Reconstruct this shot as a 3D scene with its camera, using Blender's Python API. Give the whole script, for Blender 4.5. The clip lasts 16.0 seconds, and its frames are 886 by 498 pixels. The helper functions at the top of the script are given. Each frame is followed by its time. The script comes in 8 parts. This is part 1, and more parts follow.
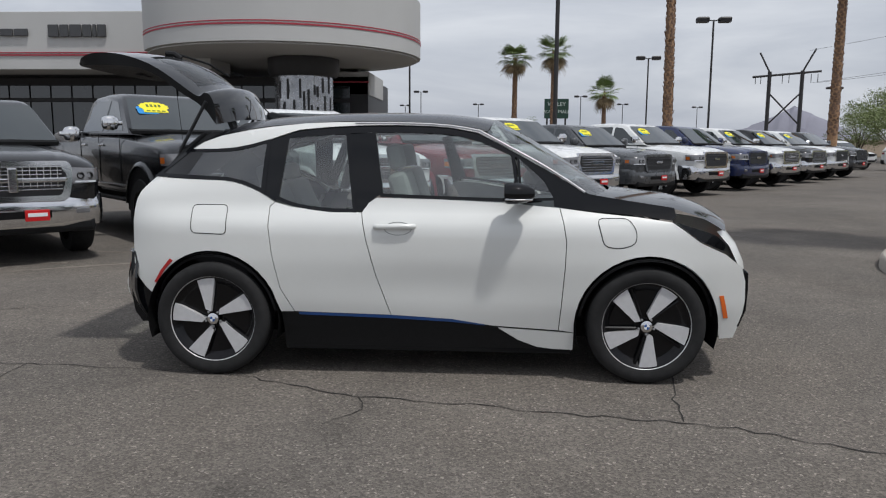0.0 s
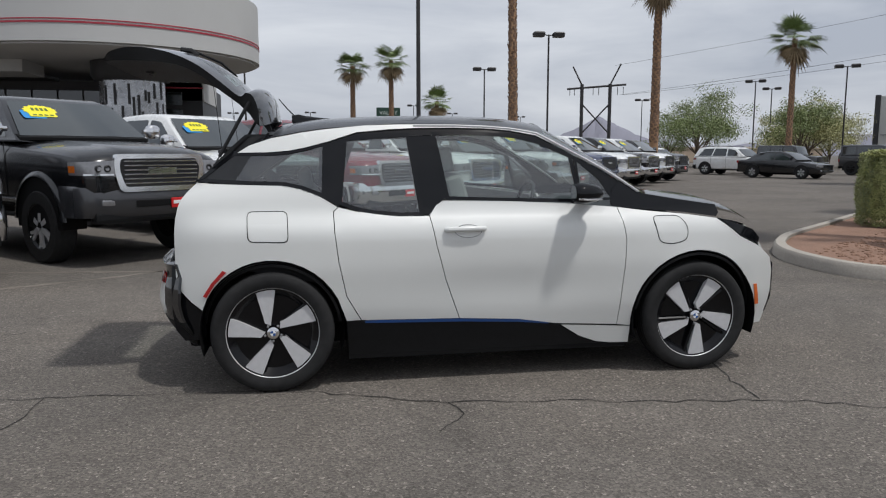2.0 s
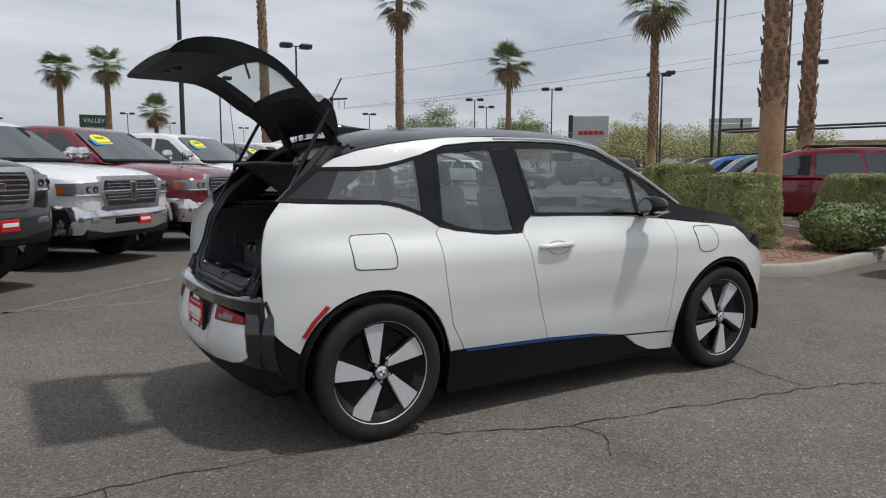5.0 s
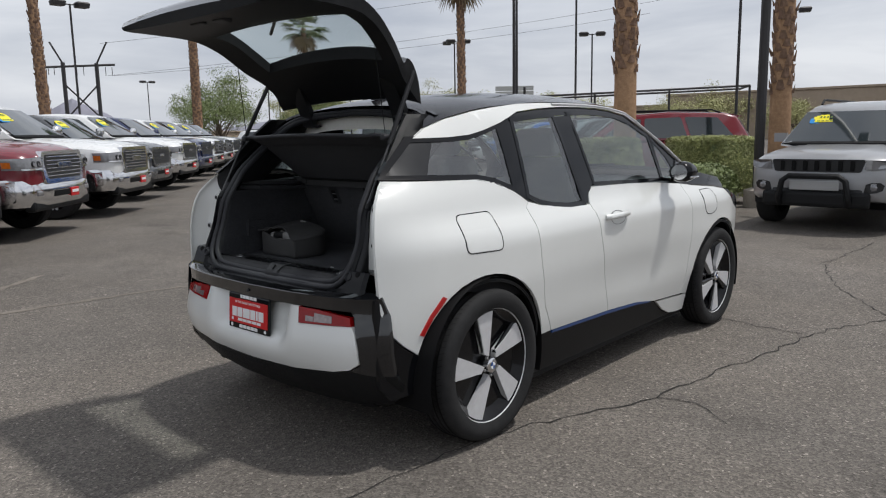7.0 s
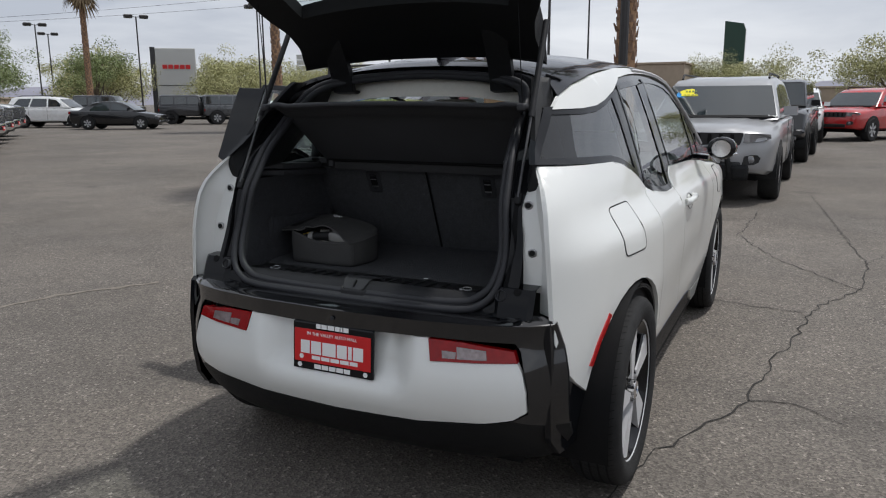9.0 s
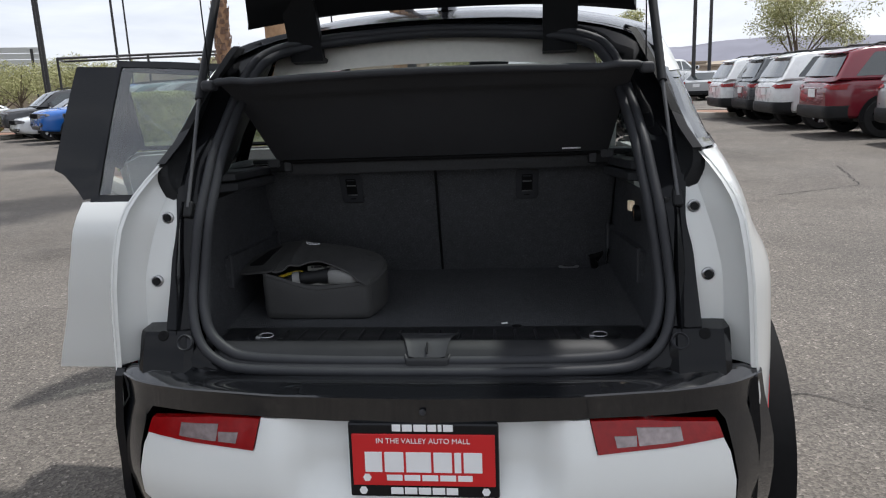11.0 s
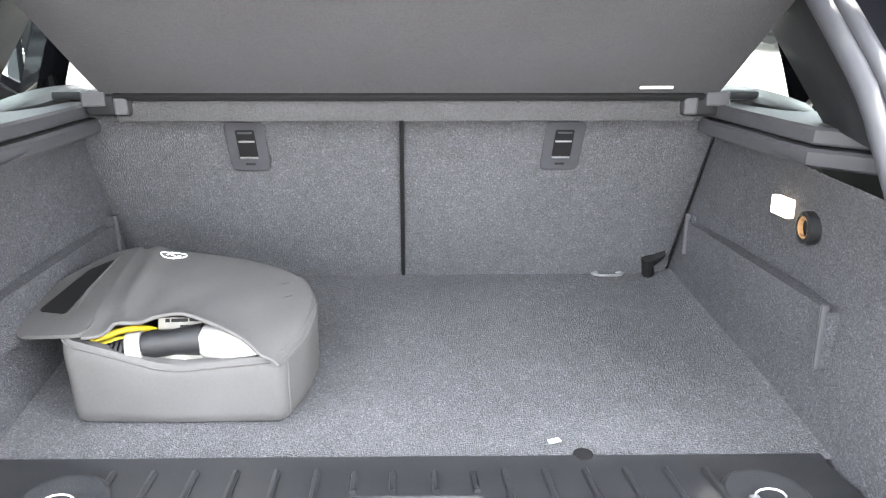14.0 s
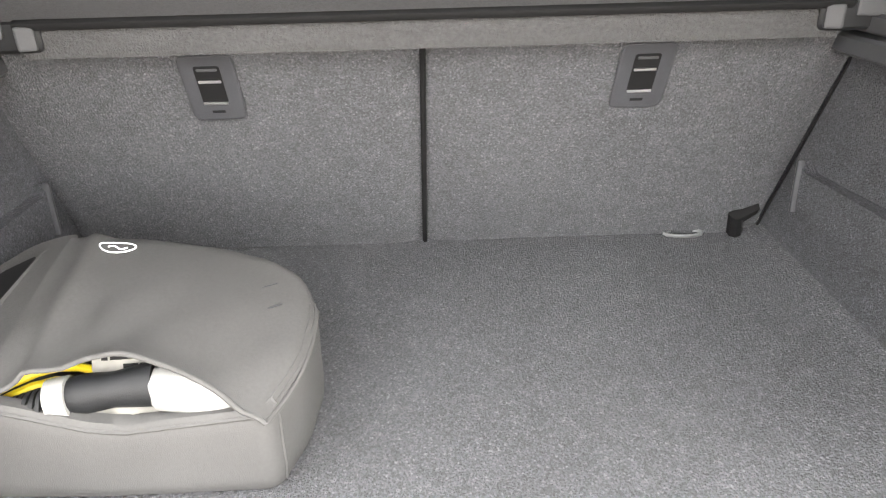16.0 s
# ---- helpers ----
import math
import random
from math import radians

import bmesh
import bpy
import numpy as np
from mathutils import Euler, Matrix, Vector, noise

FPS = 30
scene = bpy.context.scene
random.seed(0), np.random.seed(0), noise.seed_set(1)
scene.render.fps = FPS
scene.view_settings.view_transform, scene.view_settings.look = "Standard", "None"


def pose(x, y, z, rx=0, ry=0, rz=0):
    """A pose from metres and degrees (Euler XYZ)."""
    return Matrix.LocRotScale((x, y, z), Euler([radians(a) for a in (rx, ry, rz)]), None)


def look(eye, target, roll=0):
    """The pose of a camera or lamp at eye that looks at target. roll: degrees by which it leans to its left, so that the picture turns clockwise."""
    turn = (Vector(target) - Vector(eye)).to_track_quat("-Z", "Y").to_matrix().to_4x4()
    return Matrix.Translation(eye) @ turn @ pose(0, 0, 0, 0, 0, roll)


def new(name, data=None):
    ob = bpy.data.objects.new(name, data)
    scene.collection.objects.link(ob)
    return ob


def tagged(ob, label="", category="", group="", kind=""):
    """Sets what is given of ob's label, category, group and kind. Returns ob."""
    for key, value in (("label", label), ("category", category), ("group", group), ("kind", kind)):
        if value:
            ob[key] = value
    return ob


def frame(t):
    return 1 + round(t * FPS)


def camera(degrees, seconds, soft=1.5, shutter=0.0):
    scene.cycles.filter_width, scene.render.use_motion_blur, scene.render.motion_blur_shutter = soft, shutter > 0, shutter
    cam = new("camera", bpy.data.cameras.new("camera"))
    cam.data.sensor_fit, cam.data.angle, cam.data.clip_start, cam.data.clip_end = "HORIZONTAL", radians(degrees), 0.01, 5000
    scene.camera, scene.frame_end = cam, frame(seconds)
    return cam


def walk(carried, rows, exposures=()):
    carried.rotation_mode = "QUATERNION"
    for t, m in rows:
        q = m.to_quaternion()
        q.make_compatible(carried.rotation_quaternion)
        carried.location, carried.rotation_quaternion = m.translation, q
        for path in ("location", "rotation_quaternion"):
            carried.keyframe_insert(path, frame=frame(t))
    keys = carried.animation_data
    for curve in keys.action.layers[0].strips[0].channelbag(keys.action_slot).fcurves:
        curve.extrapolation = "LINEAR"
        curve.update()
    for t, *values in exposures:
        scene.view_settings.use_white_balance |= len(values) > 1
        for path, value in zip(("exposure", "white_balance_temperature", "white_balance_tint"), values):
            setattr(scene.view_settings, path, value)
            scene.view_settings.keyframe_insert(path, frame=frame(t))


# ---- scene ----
cam = camera(62.1, 16.0, soft=1.15)
PATH = [
    (0, (0.335, -5.079, 1.392), (0.224, -3.102, 1.109), 0.3),
    (0.5, (-0.02, -5.089, 1.375), (-0.033, -3.111, 1.084), 0.2),
    (1, (-0.35, -5.049, 1.378), (-0.248, -3.073, 1.085), -0.4),
    (1.5, (-0.724, -5.086, 1.376), (-0.507, -3.116, 1.107), -0.3),
    (2, (-1.056, -5.001, 1.352), (-0.707, -3.049, 1.093), -0.0),
    (2.5, (-1.376, -4.881, 1.36), (-0.897, -2.956, 1.102), -0.0),
    (3, (-1.753, -4.793, 1.366), (-1.122, -2.912, 1.109), -0.3),
    (3.5, (-2.052, -4.597, 1.352), (-1.316, -2.753, 1.106), -1.2),
    (4, (-2.349, -4.416, 1.352), (-1.52, -2.609, 1.13), -0.3),
    (6.5, (-3.599, -3.163, 1.383), (-2.218, -1.749, 1.08), -1.0),
    (7, (-3.789, -2.801, 1.377), (-2.315, -1.486, 1.064), -1.0),
    (7.5, (-3.889, -2.409, 1.374), (-2.324, -1.213, 1.025), -1.6),
    (8, (-3.949, -2.051, 1.385), (-2.309, -0.968, 1.015), -0.6),
    (10.5, (-3.505, -0.406, 1.359), (-1.598, 0.015, 0.93), -2.4),
    (11, (-3.336, -0.209, 1.343), (-1.396, 0.008, 0.905), -2.4),
    (11.5, (-3.144, -0.097, 1.343), (-1.2, -0.062, 0.876), -1.8),
    (12, (-2.909, -0.096, 1.33), (-0.975, -0.044, 0.823), -0.7),
    (12.5, (-2.752, -0.053, 1.328), (-0.825, -0.015, 0.792), -0.8),
    (13, (-2.618, 0.002, 1.328), (-0.706, -0.012, 0.741), -1.2),
    (13.5, (-2.498, 0.005, 1.313), (-0.604, -0.051, 0.673), -0.8),
    (14, (-2.393, -0.007, 1.314), (-0.519, -0.036, 0.617), 0.1),
    (14.5, (-2.3, -0.016, 1.31), (-0.448, 0.009, 0.555), -0.4),
    (15, (-2.225, -0.018, 1.296), (-0.389, 0.019, 0.505), -0.8),
    (15.5, (-2.126, 0.024, 1.283), (-0.316, 0.025, 0.432), -2.3),
    (16, (-2.074, 0.034, 1.284), (-0.304, 0.014, 0.353), -1.5),
]
EXPOSURES = [(0, 0, 6230, 10), (4, 0, 6260, 10), (6.5, .14, 6320, 10), (8, .2, 6310, 10), (10.5, .42, 6250, 10), (11, .7, 6250, 10), (11.5, 1.42, 6150, 10), (12, 2.65, 6100, 10), (12.5, 3.0, 6000, 10), (13, 3.65, 6100, 10), (13.5, 4.8, 6330, 10), (14, 5.22, 6620, 10), (14.5, 5.1, 6800, 10), (15, 5.02, 7000, 10), (16, 5.05, 7350, 10)]
walk(cam, [(t, look(eye, target, roll)) for t, eye, target, roll in PATH], EXPOSURES)

# ---- world, sun, exposure ----
SUN = Vector((0.31, -0.28, 1.0)).normalized()
world = bpy.data.worlds.new("sky")
scene.world = world
world.use_nodes = True
_n, _l = world.node_tree.nodes, world.node_tree.links
_n.clear()
_sky = _n.new("ShaderNodeTexSky")
_sky.sky_type, _sky.sun_disc = "NISHITA", False
_sky.sun_elevation = math.asin(SUN.z)
_sky.sun_rotation = math.atan2(SUN.x, SUN.y)
_sky.air_density, _sky.dust_density, _sky.ozone_density = 1.0, 4.0, 1.0
_tc = _n.new("ShaderNodeTexCoord")
_map = _n.new("ShaderNodeMapping")
_map.inputs["Scale"].default_value = (1.0, 1.0, 5.0)
_cl = _n.new("ShaderNodeTexNoise")
_cl.inputs["Scale"].default_value, _cl.inputs["Detail"].default_value, _cl.inputs["Roughness"].default_value = 2.2, 6.0, 0.55
_cl.inputs["Distortion"].default_value = 0.4
_rp = _n.new("ShaderNodeValToRGB")
_rp.color_ramp.elements[0].position, _rp.color_ramp.elements[0].color = 0.32, (4.6, 4.85, 5.4, 1)
_rp.color_ramp.elements[1].position, _rp.color_ramp.elements[1].color = 0.68, (7.6, 7.7, 7.9, 1)
_mx = _n.new("ShaderNodeMixRGB")
_mx.inputs[0].default_value = 0.88
_bg = _n.new("ShaderNodeBackground")
_bg.inputs["Strength"].default_value = 0.1
_out = _n.new("ShaderNodeOutputWorld")
_l.new(_tc.outputs["Generated"], _map.inputs["Vector"])
_l.new(_map.outputs[0], _cl.inputs["Vector"])
_l.new(_cl.outputs["Fac"], _rp.inputs["Fac"])
_l.new(_sky.outputs[0], _mx.inputs[1])
_l.new(_rp.outputs[0], _mx.inputs[2])
_l.new(_mx.outputs[0], _bg.inputs["Color"])
_l.new(_bg.outputs[0], _out.inputs["Surface"])
sun = new("sun", bpy.data.lights.new("sun", "SUN"))
sun.data.energy, sun.data.angle, sun.data.color = 2.3, radians(2.5), (1.0, 0.96, 0.9)
sun.matrix_world = look(SUN * 60, (0, 0, 0))

# ---- helpers ----
RNG = random.Random(7)


def part(name, bm, material, parent=None, label="", smooth=False, ang=None):
    """Link a bmesh as one mesh object under a thing or a part."""
    me = bpy.data.meshes.new(name)
    bmesh.ops.recalc_face_normals(bm, faces=bm.faces)
    if smooth:
        for f in bm.faces:
            f.smooth = True
        a = radians(ang if ang else 35)
        for e in bm.edges:
            if len(e.link_faces) == 2 and e.calc_face_angle(0) > a:
                e.smooth = False
    bm.to_mesh(me)
    bm.free()
    ob = new(name, me)
    for m in material if isinstance(material, (list, tuple)) else [material]:
        me.materials.append(m)
    if parent is not None:
        ob.parent = parent
    if label:
        ob["label"] = label
    return ob


def empty(name, m=None, **tags):
    ob = new(name)
    ob.empty_display_size = 0.1
    if m is not None:
        ob.matrix_basis = m
    return tagged(ob, **tags)


def B():
    return bmesh.new()


def box(bm, c, s, m=None, bevel=0.0, seg=2):
    """A box of size s at c, with rounded edges."""
    r = bmesh.ops.create_cube(bm, size=1.0)
    vs = r["verts"]
    bmesh.ops.scale(bm, vec=s, verts=vs)
    if bevel:
        es = list({e for v in vs for e in v.link_edges})
        q = bmesh.ops.bevel(bm, geom=es, offset=min(bevel, min(s) * 0.45), segments=seg, affect="EDGES", profile=0.6)
        vs = list({v for f in q["faces"] for v in f.verts} | {v for v in vs if v.is_valid})
    bmesh.ops.transform(bm, matrix=(Matrix.Translation(c) @ (m if m else Matrix())), verts=vs)
    return vs


def lathe(bm, prof, axis="y", n=40, at=(0, 0, 0), close=False):
    """Turn a profile of (radius, along) round an axis."""
    rings = []
    for i in range(n):
        a = 2 * math.pi * i / n
        ring = []
        for r, h in prof:
            p = {"y": (r * math.cos(a), h, r * math.sin(a)), "z": (r * math.cos(a), r * math.sin(a), h), "x": (h, r * math.cos(a), r * math.sin(a))}[axis]
            ring.append(bm.verts.new(Vector(p) + Vector(at)))
        rings.append(ring)
    k = len(prof)
    for i in range(n):
        a, b = rings[i], rings[(i + 1) % n]
        for j in range(k - 1 if not close else k):
            bm.faces.new((a[j], b[j], b[(j + 1) % k], a[(j + 1) % k]))
    if not close:
        if prof[0][0] > 1e-4:
            bm.faces.new([r[0] for r in rings])
        if prof[-1][0] > 1e-4:
            bm.faces.new([r[-1] for r in rings])


def tube(bm, pts, r, n=8, r2=None, cap=True):
    """A round bar along points; r2: the radius at its end."""
    pts = [Vector(p) for p in pts]
    rings, ref = [], None
    for i, p in enumerate(pts):
        d = (pts[min(i + 1, len(pts) - 1)] - pts[max(i - 1, 0)]).normalized()
        if ref is None:
            ref = d.orthogonal().normalized()
        ref = (ref - d * ref.dot(d)).normalized()
        b = d.cross(ref)
        rr = r if r2 is None else r + (r2 - r) * i / max(1, len(pts) - 1)
        rings.append([bm.verts.new(p + rr * (math.cos(2 * math.pi * k / n) * ref + math.sin(2 * math.pi * k / n) * b)) for k in range(n)])
    for a, b in zip(rings, rings[1:]):
        for k in range(n):
            bm.faces.new((a[k], a[(k + 1) % n], b[(k + 1) % n], b[k]))
    if cap:
        bm.faces.new(rings[0]), bm.faces.new(rings[-1])


def prism(bm, poly, fn, d0, d1):
    """A polygon of (u, v) drawn out from depth d0 to d1; fn(u, v, d) gives the place."""
    a = [bm.verts.new(fn(u, v, d0)) for u, v in poly]
    b = [bm.verts.new(fn(u, v, d1)) for u, v in poly]
    bm.faces.new(a), bm.faces.new(b)
    for i in range(len(poly)):
        j = (i + 1) % len(poly)
        bm.faces.new((a[i], a[j], b[j], b[i]))


def loft(bm, rings, cap=True, closed=True):
    """Skin over rings of equal count."""
    vs = [[bm.verts.new(p) for p in r] for r in rings]
    n = len(vs[0])
    for a, b in zip(vs, vs[1:]):
        for k in range(n if closed else n - 1):
            bm.faces.new((a[k], a[(k + 1) % n], b[(k + 1) % n], b[k]))
    if cap and closed:
        bm.faces.new(vs[0]), bm.faces.new(vs[-1])
    return vs


def area2(p):
    return sum(p[i][0] * p[(i + 1) % len(p)][1] - p[(i + 1) % len(p)][0] * p[i][1] for i in range(len(p)))


def grow(poly, d):
    """A polygon moved outwards by d."""
    s = 1 if area2(poly) > 0 else -1
    out = []
    for i, p in enumerate(poly):
        a, b = Vector(poly[i - 1]), Vector(poly[(i + 1) % len(poly)])
        p = Vector(p)
        e, f = (p - a).normalized(), (b - p).normalized()
        n1, n2 = Vector((e.y, -e.x)) * s, Vector((f.y, -f.x)) * s
        n = (n1 + n2)
        n = n / max(0.35, n.length_squared / 2) if n.length > 1e-6 else n1
        out.append(tuple(p + n * d))
    return out


def rounded(poly, r, n=4):
    """A polygon with its corners rounded."""
    out = []
    for i, p in enumerate(poly):
        p, a, b = Vector(p), Vector(poly[i - 1]), Vector(poly[(i + 1) % len(poly)])
        ra, rb = min(r, (a - p).length * 0.45), min(r, (b - p).length * 0.45)
        q0, q1 = p + (a - p).normalized() * ra, p + (b - p).normalized() * rb
        for k in range(n + 1):
            t = k / n
            out.append(tuple((1 - t) ** 2 * q0 + 2 * t * (1 - t) * p + t * t * q1))
    return out


def skin(poly, fn, step=0.05, lip=0.0, lipfn=None, holes=()):
    """A bmesh sheet over a polygon of (u, v), cut into a fine grid and laid onto fn(u, v). lip: how far its rim turns inwards, by lipfn(u, v, d)."""
    bm = bmesh.new()
    vs = [bm.verts.new((u, v, 0)) for u, v in poly]
    bm.faces.new(vs)
    us, ws = [p[0] for p in poly], [p[1] for p in poly]
    for lo, hi, ax in ((min(us), max(us), 0), (min(ws), max(ws), 1)):
        k = max(1, int((hi - lo) / step))
        for i in range(1, k):
            co = [0, 0, 0]
            co[ax] = lo + (hi - lo) * i / k + 0.00013
            no = [0, 0, 0]
            no[ax] = 1
            bmesh.ops.bisect_plane(bm, geom=bm.verts[:] + bm.edges[:] + bm.faces[:], plane_co=co, plane_no=no, dist=1e-6)
    rim = [e for e in bm.edges if len(e.link_faces) == 1] if lip else []
    if lip:
        src = {v: (v.co.x, v.co.y) for v in bm.verts}
        r = bmesh.ops.extrude_edge_only(bm, edges=rim)
        nv = [g for g in r["geom"] if isinstance(g, bmesh.types.BMVert)]
        for v in nv:
            v.co = Vector(lipfn(v.co.x, v.co.y, lip))
        nvs = set(nv)
        for v in bm.verts:
            if v not in nvs:
                v.co = Vector(fn(v.co.x, v.co.y))
    else:
        for v in bm.verts:
            v.co = Vector(fn(v.co.x, v.co.y))
    return bm


# ---- materials ----
def mat(name, base, rough=0.5, metal=0.0, var=0.0, scale=30.0, bump=0.0, bscale=200.0, coat=0.0, spec=0.5, rvar=0.0, big=0.0, bigscale=1.5, emit=0.0, object_random=0.0):
    """A node material: colour with grain of two sizes, relief and changing gloss."""
    m = bpy.data.materials.new(name)
    m.use_nodes = True
    n, l = m.node_tree.nodes, m.node_tree.links
    p = n["Principled BSDF"]
    p.inputs["Roughness"].default_value, p.inputs["Metallic"].default_value = rough, metal
    p.inputs["Coat Weight"].default_value, p.inputs["Coat Roughness"].default_value = coat, 0.04
    p.inputs["Specular IOR Level"].default_value = spec
    p.inputs["Base Color"].default_value = (*base, 1)
    if emit:
        p.inputs["Emission Color"].default_value, p.inputs["Emission Strength"].default_value = (*base, 1), emit
    tc = n.new("ShaderNodeTexCoord")
    col = None
    if var or big or object_random:
        rgb = n.new("ShaderNodeRGB")
        rgb.outputs[0].default_value = (*base, 1)
        col = rgb.outputs[0]
        for amt, sc, det in ((var, scale, 5.0), (big, bigscale, 4.0)):
            if not amt:
                continue
            t = n.new("ShaderNodeTexNoise")
            t.inputs["Scale"].default_value, t.inputs["Detail"].default_value = sc, det
            l.new(tc.outputs["Object"], t.inputs["Vector"])
            r = n.new("ShaderNodeMapRange")
            r.inputs["From Min"].default_value, r.inputs["From Max"].default_value = 0.25, 0.75
            r.inputs["To Min"].default_value, r.inputs["To Max"].default_value = 1 - amt, 1 + amt
            l.new(t.outputs["Fac"], r.inputs["Value"])
            x = n.new("ShaderNodeVectorMath")
            x.operation = "SCALE"
            l.new(col, x.inputs[0])
            l.new(r.outputs[0], x.inputs["Scale"])
            col = x.outputs[0]
        if object_random:
            oi = n.new("ShaderNodeObjectInfo")
            r = n.new("ShaderNodeMapRange")
            r.inputs["To Min"].default_value, r.inputs["To Max"].default_value = 1 - object_random, 1 + object_random
            l.new(oi.outputs["Random"], r.inputs["Value"])
            x = n.new("ShaderNodeVectorMath")
            x.operation = "SCALE"
            l.new(col, x.inputs[0])
            l.new(r.outputs[0], x.inputs["Scale"])
            col = x.outputs[0]
        l.new(col, p.inputs["Base Color"])
    if rvar:
        t = n.new("ShaderNodeTexNoise")
        t.inputs["Scale"].default_value = 6.0
        l.new(tc.outputs["Object"], t.inputs["Vector"])
        r = n.new("ShaderNodeMapRange")
        r.inputs["To Min"].default_value, r.inputs["To Max"].default_value = max(0.02, rough - rvar), rough + rvar
        l.new(t.outputs["Fac"], r.inputs["Value"])
        l.new(r.outputs[0], p.inputs["Roughness"])
    if bump:
        t = n.new("ShaderNodeTexNoise")
        t.inputs["Scale"].default_value, t.inputs["Detail"].default_value = bscale, 3.0
        l.new(tc.outputs["Object"], t.inputs["Vector"])
        b = n.new("ShaderNodeBump")
        b.inputs["Strength"].default_value, b.inputs["Distance"].default_value = bump, 0.02
        l.new(t.outputs["Fac"], b.inputs["Height"])
        l.new(b.outputs[0], p.inputs["Normal"])
    return m


def glass(name, tint, gloss=1.0, rough=0.0):
    """A thin pane: clear but for its tint, more mirror-like at low angles."""
    m = bpy.data.materials.new(name)
    m.use_nodes = True
    n, l = m.node_tree.nodes, m.node_tree.links
    n.remove(n["Principled BSDF"])
    tr, gl, lw, mx = n.new("ShaderNodeBsdfTransparent"), n.new("ShaderNodeBsdfGlossy"), n.new("ShaderNodeLayerWeight"), n.new("ShaderNodeMixShader")
    tr.inputs[0].default_value = (*tint, 1)
    gl.inputs["Roughness"].default_value = rough
    lw.inputs[0].default_value = 0.5
    pw, rg = n.new("ShaderNodeMath"), n.new("ShaderNodeMapRange")
    pw.operation = "POWER"
    pw.inputs[1].default_value = 4.0
    rg.inputs["To Min"].default_value, rg.inputs["To Max"].default_value = 0.07 * gloss, 0.95
    l.new(lw.outputs["Facing"], pw.inputs[0])
    l.new(pw.outputs[0], rg.inputs["Value"])
    l.new(rg.outputs[0], mx.inputs[0])
    l.new(tr.outputs[0], mx.inputs[1])
    l.new(gl.outputs[0], mx.inputs[2])
    l.new(mx.outputs[0], n["Material Output"].inputs[0])
    return m


def paint(name, c, rough=0.28, metal=0.0, coat=0.8):
    return mat(name, c, rough, metal, var=0.02, scale=6.0, coat=coat, rvar=0.05)


M = {}
M["white_paint"] = mat("white_pearl_paint", (0.71, 0.72, 0.70), 0.35, 0.0, var=0.012, scale=4.0, coat=0.8, rvar=0.05)
M["black_gloss"] = mat("gloss_black_paint", (0.006, 0.0065, 0.008), 0.12, 0.0, var=0.1, scale=8.0, coat=0.5, rvar=0.04, spec=0.05)
M["black_roof"] = mat("black_roof_paint", (0.008, 0.0085, 0.011), 0.2, 0.0, var=0.1, scale=12.0, coat=0.55, rvar=0.06, spec=0.05)
M["black_plastic"] = mat("black_plastic", (0.008, 0.0085, 0.0095), 0.5, var=0.15, scale=40, bump=0.15, bscale=900, spec=0.25)
M["dark_grey_plastic"] = mat("dark_grey_plastic", (0.034, 0.035, 0.039), 0.5, spec=0.3, var=0.12, scale=30, bump=0.12, bscale=700)
M["soft_black"] = mat("soft_black_trim", (0.004, 0.004, 0.0045), 0.75, var=0.2, scale=60, spec=0.2)
M["rubber"] = mat("tyre_rubber", (0.021, 0.021, 0.0215), 0.8, spec=0.25, var=0.2, scale=25, big=0.15, bigscale=4, bump=0.2, bscale=300)
M["seal"] = mat("rubber_seal", (0.028, 0.029, 0.033), 0.55, spec=0.3, var=0.1, scale=20)
M["silver"] = mat("machined_silver_rim", (0.56, 0.56, 0.57), 0.42, 0.1, var=0.06, scale=30, rvar=0.06)
M["rim_black"] = mat("gloss_black_rim", (0.005, 0.005, 0.006), 0.25, 0.0, spec=0.15, coat=0.3, var=0.1, scale=20)
M["gate_gloss"] = mat("polished_black_paint", (0.008, 0.0085, 0.010), 0.1, 0.0, var=0.1, scale=8.0, coat=1.0, rvar=0.03, spec=0.35)
M["strut_grey"] = mat("satin_grey_strut_rod", (0.085, 0.086, 0.09), 0.45, 0.3, var=0.08, scale=30, spec=0.4)
M["dark_sill"] = mat("charcoal_sill_plastic", (0.015, 0.0154, 0.0173), 0.5, var=0.12, scale=30, spec=0.3, bump=0.08, bscale=500)
M["sill_black"] = mat("satin_black_plastic", (0.013, 0.0135, 0.015), 0.30, var=0.12, scale=30, spec=0.6, bump=0.08, bscale=500)
M["gate_black"] = mat("gate_frame_black", (0.006, 0.0063, 0.0075), 0.18, 0.0, var=0.1, scale=8.0, coat=0.3, rvar=0.05, spec=0.05)
M["chrome"] = mat("chrome", (0.75, 0.75, 0.76), 0.12, 1.0, var=0.04, scale=15, rvar=0.05)
M["steel"] = mat("brushed_steel", (0.45, 0.45, 0.46), 0.35, 0.9, var=0.1, scale=40)
M["blue_strip"] = mat("blue_accent_paint", (0.012, 0.075, 0.28), 0.35, coat=0.5, var=0.06, scale=10)
M["red_lens"] = mat("red_lamp_lens", (0.24, 0.003, 0.004), 0.15, coat=0.35, spec=0.2, var=0.14, scale=55, bump=0.06, bscale=160)
M["clear_lens"] = mat("clear_lamp_lens", (0.24, 0.19, 0.19), 0.12, 0.2, coat=1.0, var=0.3, scale=70)
M["red_reflector"] = mat("red_reflector", (0.45, 0.012, 0.012), 0.3, coat=0.6, var=0.12, scale=200)
M["amber"] = mat("amber_reflector", (0.75, 0.14, 0.01), 0.3, coat=0.6, var=0.12, scale=200)
M["glass"] = glass("car_window_glass", (0.78, 0.86, 0.83), 2.4)
